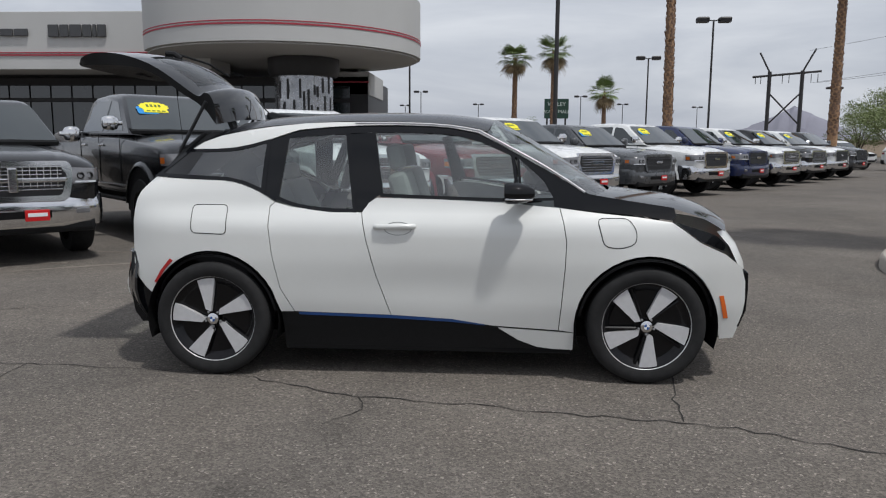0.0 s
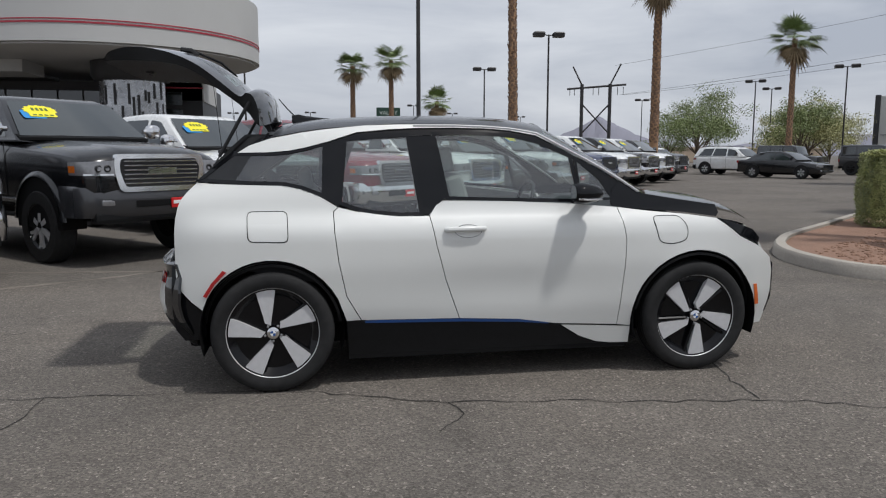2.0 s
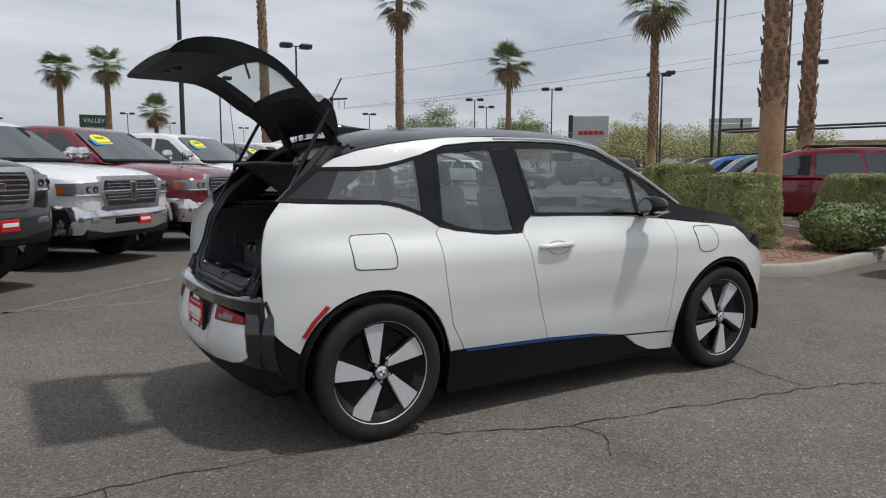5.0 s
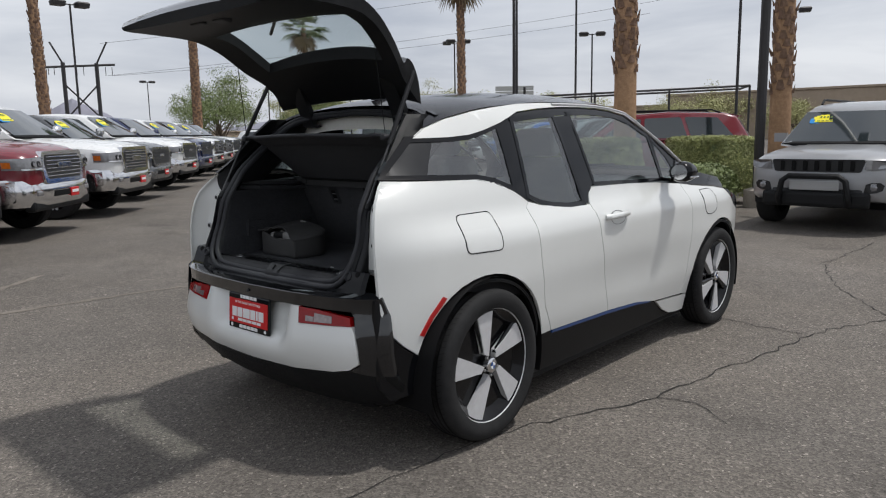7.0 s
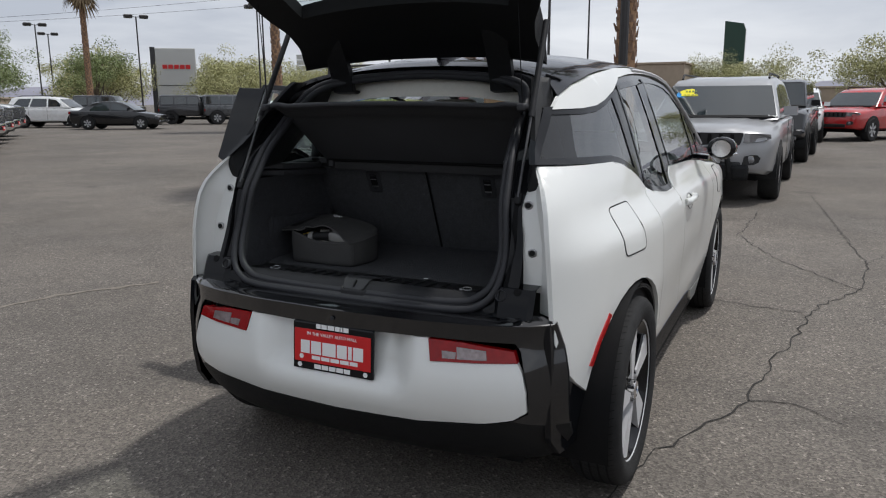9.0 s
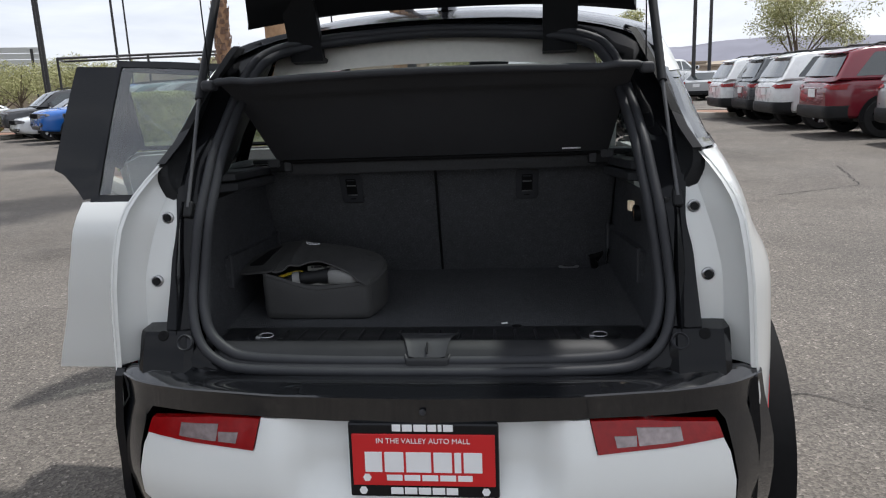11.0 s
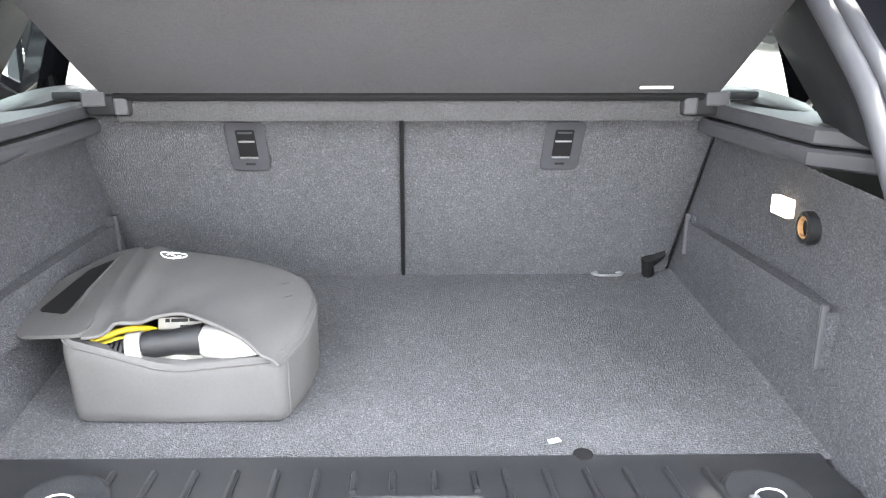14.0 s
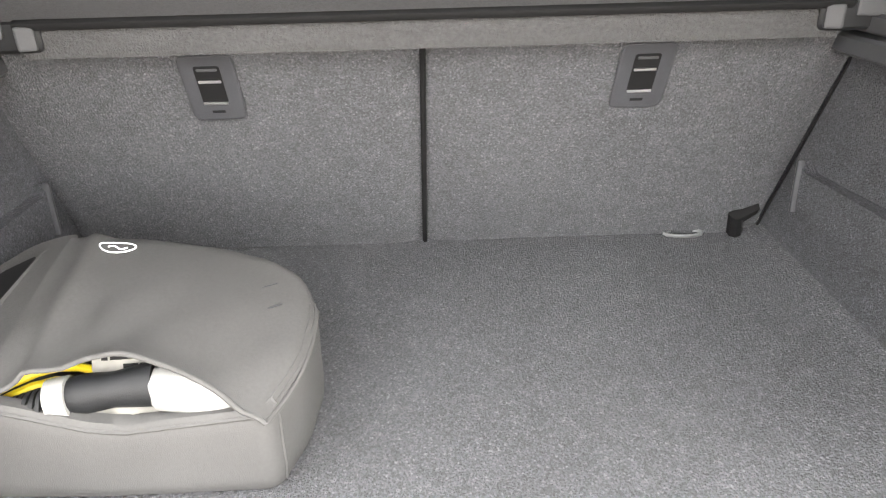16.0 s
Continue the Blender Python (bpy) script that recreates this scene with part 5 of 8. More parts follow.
part("shelf_tag", bm, M["plate_white"], sc, "small silver tag with its glint painted white")
# ribbed sill plate with latch and lashing rings
bm = B()
rows = []
for i, (x, z) in enumerate(((-1.845, .735), (-1.825, .757), (-1.80, .775), (-1.785, .779), (-1.72, .772), (-1.67, .765), (-1.645, .768), (-1.635, .752))):
    rows.append([bay_pt(x, y * (1 if i > 2 else .97), z) for y in np.linspace(-.50, .50, 41)])
loft(bm, rows, cap=False, closed=False)
sp = part("sill_plate", bm, M["sill_black"], bay, "ribbed black sill plate", smooth=True)
bm = B()
rows = [[bay_pt(x, y, z + .004) for y in np.linspace(-.47, .47, 30)] for x, z in ((-1.835, .742), (-1.815, .766), (-1.792, .780), (-1.784, .780))]
loft(bm, rows, cap=False, closed=False)
part("sill_edge", bm, M["dark_sill"], sp, "grey sill edge", smooth=True)
for k in range(6):
    for y in (.11 + .0475 * k, -.11 - .0475 * k):
        bm = B()
        tube(bm, [bay_pt(-1.782, y, .7785), bay_pt(-1.72, y, .7735), bay_pt(-1.672, y, .767)], .0045, 6)
        part("sill_rib", bm, M["sill_black"], sp, smooth=True)
for y in (.066, .022, -.027, -.073):
    bm = B()
    tube(bm, [bay_pt(-1.718, y, .7735), bay_pt(-1.70, y, .771), bay_pt(-1.676, y, .767)], .0042, 6)
    part("sill_rib", bm, M["sill_black"], sp, smooth=True)


# latch recess: a raised trapezoid rim round a sloping floor
def sill_z(x):
    return float(np.interp(x, [-1.86, -1.845, -1.825, -1.80, -1.785, -1.72, -1.67], [.722, .735, .757, .775, .779, .772, .765]))


latch = rounded([(-1.737, .074), (-1.737, -.074), (-1.836, -.047), (-1.836, .047)], .006, 3)
bm = B()
loft(bm, [[bay_pt(x, y - .006, sill_z(x) + dz) for x, y in grow(latch, g)] for g, dz in ((.002, -.004), (.001, .0095), (-.001, .0105), (-.004, .0095), (-.0065, .0065))])
lt = part("latch_cover", bm, M["dark_sill"], sp, "dark grey plastic latch recess", smooth=True, ang=35)
bm = B()
rows = []
for k in range(9):
    x = -1.744 - .086 * k / 8
    w = .0665 - .0265 * k / 8
    rows.append([bay_pt(x, w * q - .006, sill_z(x) + .0082 + .003 * max(0, abs(q) - .7) / .3) for q in (-1, -.85, -.7, -.35, 0, .35, .7, .85, 1)])
loft(bm, rows, cap=False, closed=False)
part("latch_floor", bm, M["ledge_grey"], lt, "grey sloping latch floor", smooth=True)
bm = B()
box(bm, bay_pt(-1.815, -.006, sill_z(-1.815) + .012), (.026, .004, .010), Matrix.Rotation(radians(-45), 4, "Y"), bevel=.0015)
part("latch_striker", bm, M["black_plastic"], lt)
for y in (-.392, .382):
    bm = B()
    lathe(bm, [(.05, .0), (.044, .006), (.038, .006), (.026, .001), (0, .0)], "z", 32, at=bay_pt(-1.732, y, .7735))
    rg = part("ring_cup", bm, M["sill_black"], sp, smooth=True)
    bm = B()
    c = Vector(bay_pt(-1.738, y, .7805))
    tube(bm, [c + Vector((.009 * math.sin(a * .5236), .017 * math.cos(a * .5236), .003 * math.sin(a * .5236))) for a in range(13)], .0014, 8, cap=False)
    box(bm, c + Vector((-.004, .018, -.003)), (.014, .012, .008), bevel=.003)
    part("lashing_ring", bm, M["steel"], rg, "steel lashing ring", smooth=True)
# cargo net hook by the seat, floor loop and small scuff
bm = B()
c = Vector(bay_pt(-1.06, -.40, .766))
tube(bm, [c + Vector((.012 * math.sin(a * .5236), .03 * math.cos(a * .5236), 0)) for a in range(13)], .003, 6, cap=False)
part("floor_hook", bm, M["steel"], bay)
bm = B()
tube(bm, [bay_pt(-1.055, -.485, .79), bay_pt(-1.07, -.495, .81), bay_pt(-1.075, -.47, .80), bay_pt(-1.06, -.48, .765)], .012, 8)
part("seat_belt_end", bm, M["soft_black"], bay, smooth=True)

bm = B()
box(bm, (-1.61, -.16, .7645), (.008, .016, .0015), Matrix.Rotation(radians(20), 4, "Z"), bevel=.0008)
tagged(part("paper_scrap", bm, M["paper"]), "tiny pale paper scrap on the carpet", "scrap")
bm = B()
lathe(bm, [(.013, .0), (.012, .004), (.007, .005), (0, .005)], "z", 16, at=(-1.642, -.19, .764))
part("floor_button", bm, M["soft_black"], bay, smooth=True)

# ---- cable bag ----
bag = empty("cable_bag", label="grey charging-cable bag lying half open on the carpet", category="bag")
M["bag"] = mat("grey_bag_fabric", (.053, .0525, .052), .75, spec=.25, var=.08, scale=300, big=.12, bigscale=9, bump=.12, bscale=900)
foot = rounded([(-1.567, .184), (-1.569, .33), (-1.567, .462), (-1.45, .482), (-1.335, .475), (-1.312, .42), (-1.315, .28), (-1.335, .218), (-1.37, .176), (-1.42, .157), (-1.50, .163)], .017, 4)


def bag_top(x, y):
    """The tilted plane of the bag's top, sagging along its open front."""
    return .861 + .1077 * (x + 1.567) + .10 * (y - .186) - .026 * math.sin(math.pi * min(1, max(0, (y - .19) / .27))) * math.exp(-((x + 1.567) / .05) ** 2)


bm = B()
rings_ = []
for f, g in ((0, -.010), (.05, -.004), (.2, -.002), (.5, -.002), (.8, -.001), (.95, -.003), (1.0, -.007)):
    rings_.append([(x, y, .762 + (bag_top(x, y) - .762) * f) for x, y in grow(foot, g)])
rings_.append([(x, y, bag_top(x, y) - .004) for x, y in grow(foot, -.020)])
rings_.append([(x, y, bag_top(x, y) - .030) for x, y in grow(foot, -.028)])
loft(bm, rings_)
part("bag_body", bm, M["bag"], bag, smooth=True, ang=50)
bm = B()
rim = grow(foot, -.003)
tube(bm, [(x, y, bag_top(x, y) - .006) for x, y in rim + rim[:1]], .0022, 5, cap=False)
part("bag_piping", bm, M["bag"], bag, smooth=True)
bm = B()
seam = min(range(len(foot)), key=lambda k: (Vector(foot[k]) - Vector((-1.553, .170))).length)
tube(bm, [(rg_[seam][0], rg_[seam][1], rg_[seam][2]) for rg_ in rings_[1:7]], .0016, 6)
part("bag_seam", bm, M["bag"], bag, smooth=True)
# flap over the top, its front edge arched up over the opening
UB, XB, YB = [0, .25, .55, .78, .92, 1.0], [-1.314, -1.309, -1.318, -1.334, -1.362, -1.41], [.445, .37, .278, .219, .182, .162]
UF, XF, YF = [0, .12, .3, .5, .65, .8, .92, 1.0], [-1.566, -1.558, -1.546, -1.540, -1.545, -1.56, -1.570, -1.572], [.432, .40, .358, .31, .265, .225, .203, .186]


def flap_pt(u, t):
    xb, yb, xf, yf = sm(u, UB, XB, .03), sm(u, UB, YB, .02), sm(u, UF, XF, .03), sm(u, UF, YF, .02)
    x, y = xb + (xf - xb) * t, yb + (yf - yb) * t - .012 * math.sin(math.pi * t) * u ** 3
    arch = math.sin(math.pi * min(1, max(0, (u - .02) / .9))) ** 1.3
    z = .865 + .1077 * (x + 1.567) + .11 * (y - .186) + .012 * math.sin(math.pi * min(1, t * 1.1)) * math.sin(math.pi * min(1, u + .12)) + .030 * arch * t ** 3
    fold = .007 * math.exp(-((u - .10 - .06 * t) / .035) ** 2) - .005 * math.exp(-((u - .20 - .08 * t) / .05) ** 2) * t
    edge = -.010 * max(0, (u - .92) / .08) ** 2 - .008 * max(0, (.06 - t) / .06) ** 2
    return Vector((x, y, z + fold + edge + .0015 * math.sin(23 * u + 9 * t) * t))


bm = B()
rows = [[flap_pt(j / 32, i / 20) for j in range(33)] for i in range(21)]
loft(bm, rows + [[p - Vector((0, 0, .005)) for p in r] for r in rows[::-1]] + [rows[0]], cap=False, closed=False)
fl = part("bag_flap", bm, M["bag"], bag, "grey bag flap arched half open", smooth=True, ang=50)
bm = B()
tube(bm, [p - Vector((.001, 0, .002)) for p in rows[-1]] + [p - Vector((0, .001, .002)) for p in [r[-1] for r in rows[::-1]]], .0026, 8)
part("flap_binding", bm, M["bag"], fl, smooth=True)


def on_flap(x, y, d=.0015):
    """A place d above the flap near (x, y)."""
    u, t, w = .3, .2, .2
    for _ in range(7):
        _d, u, t = min(((flap_pt(u + a * w, max(0, t + b * w)) - Vector((x, y, 0))).xy.length, u + a * w, max(0, t + b * w)) for a in (-1, -.5, 0, .5, 1) for b in (-1, -.5, 0, .5, 1))
        w *= .55
    return Vector((x, y, flap_pt(u, t).z + d))


bm = B()
tube(bm, [on_flap(-1.346 + .0115 * math.sin(a * .2618), .384 + .019 * math.cos(a * .2618), .0006) for a in range(25)], .0009, 5, cap=False)
tube(bm, [on_flap(-1.346 + .0035 * math.sin(a * .8), .395 - .0026 * a, .0006) for a in range(9)], .0009, 5)
part("bag_badge", bm, M["plate_white"], fl, "white oval badge")
for x, y in ((-1.372, .215), (-1.395, .198)):
    bm = B()
    box(bm, flap_pt(.80 if y > .2 else .84, .26 if y > .2 else .38) + Vector((0, 0, .001)), (.002, .018, .001), Matrix.Rotation(radians(30), 4, "Z"))
    part("light_scuff", bm, M["ledge_grey"], fl, "small pale scuff mark")
# flat carrying handle running on beyond the flap's side
bm = B()
handle_z = lambda u, v: .865 + .1077 * (u + 1.567) + .11 * (.44 - .186) - .16 * (v - .44)
prism(bm, rounded([(-1.314, .436), (-1.322, .485), (-1.39, .535), (-1.485, .560), (-1.545, .522), (-1.566, .428)], .016, 3), lambda u, v, d: (u, v, handle_z(u, v) + d), -.005, 0)
part("bag_handle", bm, M["bag"], fl, "flat grey carrying handle flap")
bm = B()
prism(bm, rounded([(-1.352, .470), (-1.375, .500), (-1.485, .524), (-1.505, .478)], .008, 3), lambda u, v, d: (u, v, handle_z(u, v) + d), .0002, .0015)
part("handle_slot", bm, M["soft_black"], fl, "dark handle opening")
# charging cable in the bag
cab = empty("charging_cable", label="yellow charging cable with white and black connector", category="cable")
bm = B()
for k in range(2):
    tube(bm, [(-1.54 + .014 * k + .02 * math.sin(a * .5), .45 - .020 * a, .852 + .006 * k + .016 * math.sin(a * .42)) for a in range(6)], .0045, 8)
M["yellow_cable"] = mat("yellow_cable_sheath", (.62, .47, .02), .45, var=.06, scale=30)
part("cable_loop", bm, M["yellow_cable"], cab, "yellow cable loops", smooth=True)
bm = B()
prof = [(.0, .016), (.18, .0185), (.5, .0165), (.82, .0195), (1.0, .021)]
A_, B_ = Vector((-1.540, .366, .866)), Vector((-1.533, .290, .871))
ax = (B_ - A_).normalized()
sd = ax.cross(Vector((0, 0, 1))).normalized()
up_ = sd.cross(ax)
loft(bm, [[A_.lerp(B_, t) + (sd * math.cos(a * .3927) + up_ * math.sin(a * .3927)) * r for a in range(16)] for t, r in prof])
for k in range(5):
    lathe(bm, [(.010, -.0024), (.0175 - .0012 * k, -.0018), (.0175 - .0012 * k, .0018), (.010, .0024)], "y", 14, at=(-1.545, .388 + .007 * k, .860 - .001 * k), close=True)
part("connector_grip", bm, M["black_plastic"], cab, "black waisted grip with ribs", smooth=True, ang=50)
bm = B()
rows = []
for t, w, h in ((0, .018, .016), (.06, .022, .019), (.4, .024, .020), (.75, .022, .018), (.95, .017, .014), (1, .010, .009)):
    c = Vector((-1.534, .292 - .082 * t, .870 - .012 * t * t))
    rows.append([c + Vector((w * math.copysign(abs(math.cos(a * .3142)) ** .6, math.cos(a * .3142)), 0, h * math.copysign(abs(math.sin(a * .3142)) ** .6, math.sin(a * .3142)))) for a in range(20)])
loft(bm, rows)
M["connector"] = mat("white_connector_plastic", (.19, .19, .185), .45, var=.06, scale=30, spec=.3)
part("connector_body", bm, M["connector"], cab, "white connector body", smooth=True, ang=50)
bm = B()
tube(bm, [(-1.5425, .384, .8635), (-1.5405, .366, .8655)], .0195, 16)
part("connector_collar", bm, M["connector"], cab, "white connector collar", smooth=True, ang=40)
# printed leaflet behind the connector and a crumpled one before it
M["leaflet"] = mat("printed_leaflet_paper", (.16, .155, .14), .8, var=.15, scale=60)
for name, p0, du, dv, tuck in (("warning_label", Vector((-1.526, .352, .868)), Vector((.002, -.078, .002)), Vector((.010, 0, .024)), 0), ("crumpled_leaflet", Vector((-1.564, .345, .842)), Vector((.004, -.115, -.004)), Vector((.024, 0, .012)), 1)):
    bm = B()
    rows = [[p0 + du * (a / 10) + dv * (b / 4) + Vector((0, 0, (.0025 * math.sin(a * 1.9 + b) if tuck else .001 * math.sin(a * .7)))) for a in range(11)] for b in range(5)]
    loft(bm, rows + [[p + Vector((.0006, 0, -.0006)) for p in r] for r in rows[::-1]] + [rows[0]], cap=False, closed=False)
    lb = part(name, bm, M["leaflet"], cab, "white leaflet printed with black bars" if not tuck else "crumpled white leaflet", smooth=True, ang=60)
    for k in range(9 if not tuck else 0):
        bm = B()
        q = p0 + du * (.12 + .10 * (k % 5) + .25 * (k > 4)) + dv * (.78 if k < 5 else .45) + Vector((-.0012, 0, .001))
        w_ = .011 if k % 3 else .006
        bm.faces.new([bm.verts.new(q + Vector((0, y, 0)) + dv.normalized() * z) for y, z in ((0, 0), (-w_, 0), (-w_, .0045), (0, .0045))])
        part("print_bar", bm, M["soft_black"], lb)

# cream end of the headliner above the shelf
bm = B()
rows = []
for x, z, w in ((-1.235, 1.40, .47), (-1.225, 1.425, .46), (-1.20, 1.475, .45), (-1.10, 1.505, .44)):
    rows.append([(x + .02 * (1 - (j / 10) ** 2) * -1, j / 10 * w + YC(x), z - .05 * abs(j / 10) ** 3) for j in range(-10, 11)])
loft(bm, rows, cap=False, closed=False)
part("header_trim", bm, M["headliner"], bay, "cream headliner edge", smooth=True)

# ---- cabin ----
def seat(x, y, name, hb=.62, w=.46):
    bm = B()
    box(bm, (x, y, .62), (.50, w, .16), bevel=.06, seg=3)
    st = part(name, bm, M["seat_grey"], car, "grey cloth seat", smooth=True)
    bm = B()
    box(bm, (x - .30, y, .92), (.13, w, hb), Matrix.Rotation(radians(-17), 4, "Y"), bevel=.055, seg=3)
    part("seat_back", bm, M["seat_grey"], st, smooth=True)
    bm = B()
    box(bm, (x - .41, y, 1.31), (.09, .26, .16), Matrix.Rotation(radians(-12), 4, "Y"), bevel=.04, seg=3)
    part("headrest", bm, M["seat_grey"], st, smooth=True)


for y in (-.37, .37):
    seat(.18, y, "front_seat")
for y in (-.30, .30):
    bm = B()
    box(bm, (-.62, y, .66), (.5, .5, .14), bevel=.05, seg=3)
    st = part("rear_seat", bm, M["seat_grey"], car, smooth=True)
    bm = B()
    box(bm, (-.98, y, .92), (.10, .50, .46), Matrix.Rotation(radians(-25), 4, "Y"), bevel=.045, seg=3)
    part("seat_back", bm, M["seat_grey"], st, smooth=True)
    bm = B()
    box(bm, (-1.09, y, 1.19), (.08, .24, .12), Matrix.Rotation(radians(-15), 4, "Y"), bevel=.035, seg=3)
    part("headrest", bm, M["seat_grey"], st, smooth=True)
bm = B()
loft(bm, [[(x, y, z) for x, z in ((.62, .70), (.60, .88), (.66, .99), (.85, 1.03), (1.15, 1.04), (1.15, .7))] for y in (-.68, -.3, 0, .3, .68)])
part("dashboard", bm, M["dark_grey_plastic"], car, "grey dashboard", smooth=True, ang=40)
bm = B()
tube(bm, [(.52 + .05 * math.sin(a * .2618), .37 + .18 * math.cos(a * .2618), .97 + .17 * math.sin(a * .2618)) for a in range(25)], .014, 8, cap=False)
tube(bm, [(.52, .37, .97), (.66, .37, .93)], .035, 8)
tube(bm, [(.52, .20, .97), (.52, .54, .97)], .014, 6)
part("steering_wheel", bm, M["black_plastic"], car, "black steering wheel", smooth=True)
bm = B()
box(bm, (0.1, 0, .37), (2.1, 1.3, .06), bevel=.02)
part("cabin_floor", bm, M["soft_black"], car)
bm = B()
box(bm, (-1.36, 0, .66), (.72, 1.06, .17), bevel=.02)
box(bm, (1.1, 0, .62), (.3, 1.3, .7), bevel=.03)
part("bulkhead", bm, M["soft_black"], car)
for s in (1, -1):
    for pl, nm in ((DOOR_F, "door_trim"), (DOOR_R, "door_trim")):
        if s == 1:
            continue
        q = grow(pl, -.03)
        part(nm, skin(q, lambda x, z: (x, s * (half(x, z) - .09), z), .09, .05, lambda x, z, d: (x, s * (half(x, z) - .03), z)), M["seat_grey"], car, smooth=True)
    part("quarter_lining", skin([(-1.60, 1.17), (-1.2, 1.16), (-1.0, 1.09), (-.93, 1.02), (-.93, .6), (-1.68, .75), (-1.74, .85), (-1.70, 1.1)], lambda x, z: (x, s * (half(x, z) - .035), z), .08), M["soft_black"], car, smooth=True)
bm = B()
box(bm, (.55, -.05, 1.42), (.03, .20, .06), bevel=.02)
part("cabin_mirror", bm, M["black_plastic"], car)

# ---- ground ----
bm = B()
bmesh.ops.create_grid(bm, x_segments=40, y_segments=40, size=1500)
ground = part("ground", bm, M["asphalt"])
tagged(ground, "worn grey-brown asphalt car park with cracks", "ground", kind="structure")

# ---- vehicles of the car park ----
PAINT = {
    "white": paint("white_car_paint", (.72, .73, .73)), "black": paint("black_car_paint", (.006, .0065, .008), .2, coat=.5), "dark": paint("dark_grey_car_paint", (.032, .033, .037), .25, coat=.6),
    "maroon": paint("maroon_car_paint", (.16, .012, .022), .25), "grey": paint("mid_grey_car_paint", (.06, .064, .07), .28), "navy": paint("navy_car_paint", (.012, .02, .07), .22),
    "silver": paint("silver_car_paint", (.42, .43, .44), .3, .4), "slate": paint("slate_silver_car_paint", (.33, .335, .345), .32, .3, .6), "red": paint("red_car_paint", (.42, .02, .022), .25), "blue": paint("blue_car_paint", (.01, .11, .42), .25),
    "teal": paint("grey_blue_car_paint", (.06, .10, .12), .25), "yellow": paint("yellow_car_paint", (.7, .5, .02), .3)}
M["lamp_glass"] = mat("headlamp_glass", (.22, .22, .23), .14, .35, coat=1.0, var=.2, scale=22)
M["amber_lamp"] = mat("amber_lamp_corner", (.5, .12, .01), .2, coat=.8, var=.2, scale=30)
M["grille_black"] = mat("black_grille", (.008, .008, .009), .4, var=.2, scale=30)


def ring_body(bm, prof, W, edge=.05):
    """A rounded extrusion of a side profile across the width."""
    rows = []
    for y, g in ((-W, -edge * 1.6), (-W + edge * .25, -edge * .7), (-W + edge, -edge * .15), (-W + edge * 3, 0), (0, 0.004), (W - edge * 3, 0), (W - edge, -edge * .15), (W - edge * .25, -edge * .7), (W, -edge * 1.6)):
        rows.append([(x, y, z) for x, z in grow(prof, g)])
    loft(bm, rows)


def shape(bm, x0, run, pinch, z0=9.0, drop=0.0, back=0.0, bow=.16):
    """Draw in the ends of a car body in plan and let its bonnet fall away to the sides."""
    for v in bm.verts:
        if v.co.x > x0:
            q = (v.co.x - x0) / run
            v.co.x -= bow * q * v.co.y ** 4
            v.co.y *= 1 - pinch * q ** 2
        if v.co.x < -x0:
            v.co.y *= 1 - back * ((-v.co.x - x0) / run) ** 2
        if v.co.z > z0 and v.co.x > 1.0:
            v.co.z -= drop * abs(v.co.y) ** 4


def body_loft(bm, stations):
    """A car body skinned over cross sections (x, half width, bottom, shoulder, crown), tail to nose."""
    rows = []
    for x, w, z0, zs, zt in stations:
        hf = [(w * .90, z0), (w * .975, z0 + .05), (w * .995, z0 + .16), (w, (z0 + zs) * .5 + .05), (w * .992, zs - .10), (w * .965, zs - .03), (w * .90, zs + .012), (w * .80, zs + (zt - zs) * .45), (w * .62, zs + (zt - zs) * .80), (w * .55, zs + (zt - zs) * .80), (w * .50, zs + (zt - zs) * .95), (w * .25, zt - .004), (0, zt)]
        rows.append([(x, y, z) for y, z in hf] + [(x, -y, z) for y, z in reversed(hf[:-1])])
    loft(bm, rows)


def nose_x(stations, y):
    """How far forward the nose reaches at a distance y from the middle."""
    fr = sorted(((w, x) for x, w, *_ in stations if x > 1.4))
    return float(np.interp(abs(y), [w for w, _ in fr], [x for _, x in fr])) if abs(y) > fr[0][0] else fr[0][1] + .02 * (1 - (y / fr[0][0]) ** 2)


def road_wheel(parent, x, y, r, rim, name="wheel"):
    s = 1 if y > 0 else -1
    bm = B()
    w = .26
    lathe(bm, [(r * .62, -w / 2), (r * .93, -w / 2), (r, -w / 2 + .04), (r, w / 2 - .04), (r * .93, w / 2), (r * .62, w / 2)], "y", 28, close=True)
    t = part(name, bm, M["rubber"], parent, "black tyre on an alloy rim", smooth=True)
    t.location = (x, y - s * .02, r)
    bm = B()
    lathe(bm, [(r * .64, s * .08), (r * .63, s * .125), (r * .57, s * .09), (r * .2, s * .05), (0, s * .05)], "y", 24)
    part("rim", bm, M["rim_black"], t, smooth=True)
    me = None
    for k in range(6):
        if me is None:
            bm = B()
            for a in (-.09, .09):
                loft(bm, [[(r * rr * math.sin(a * q) + dx, s * (.122 - .012 * (rr > .3)), r * rr * math.cos(a * q)) for dx in (-.02, .02)] + [(r * rr * math.sin(a * q) + dx, s * .085, r * rr * math.cos(a * q)) for dx in (.02, -.02)] for rr, q in ((.12, 1), (.40, 1.0), (.60, 1.9))])
            o = part("spoke", bm, rim, t)
            me = o.data
        else:
            o = new("spoke", me)
            o.parent = t
        o.rotation_euler = (0, radians(60 * k), 0)


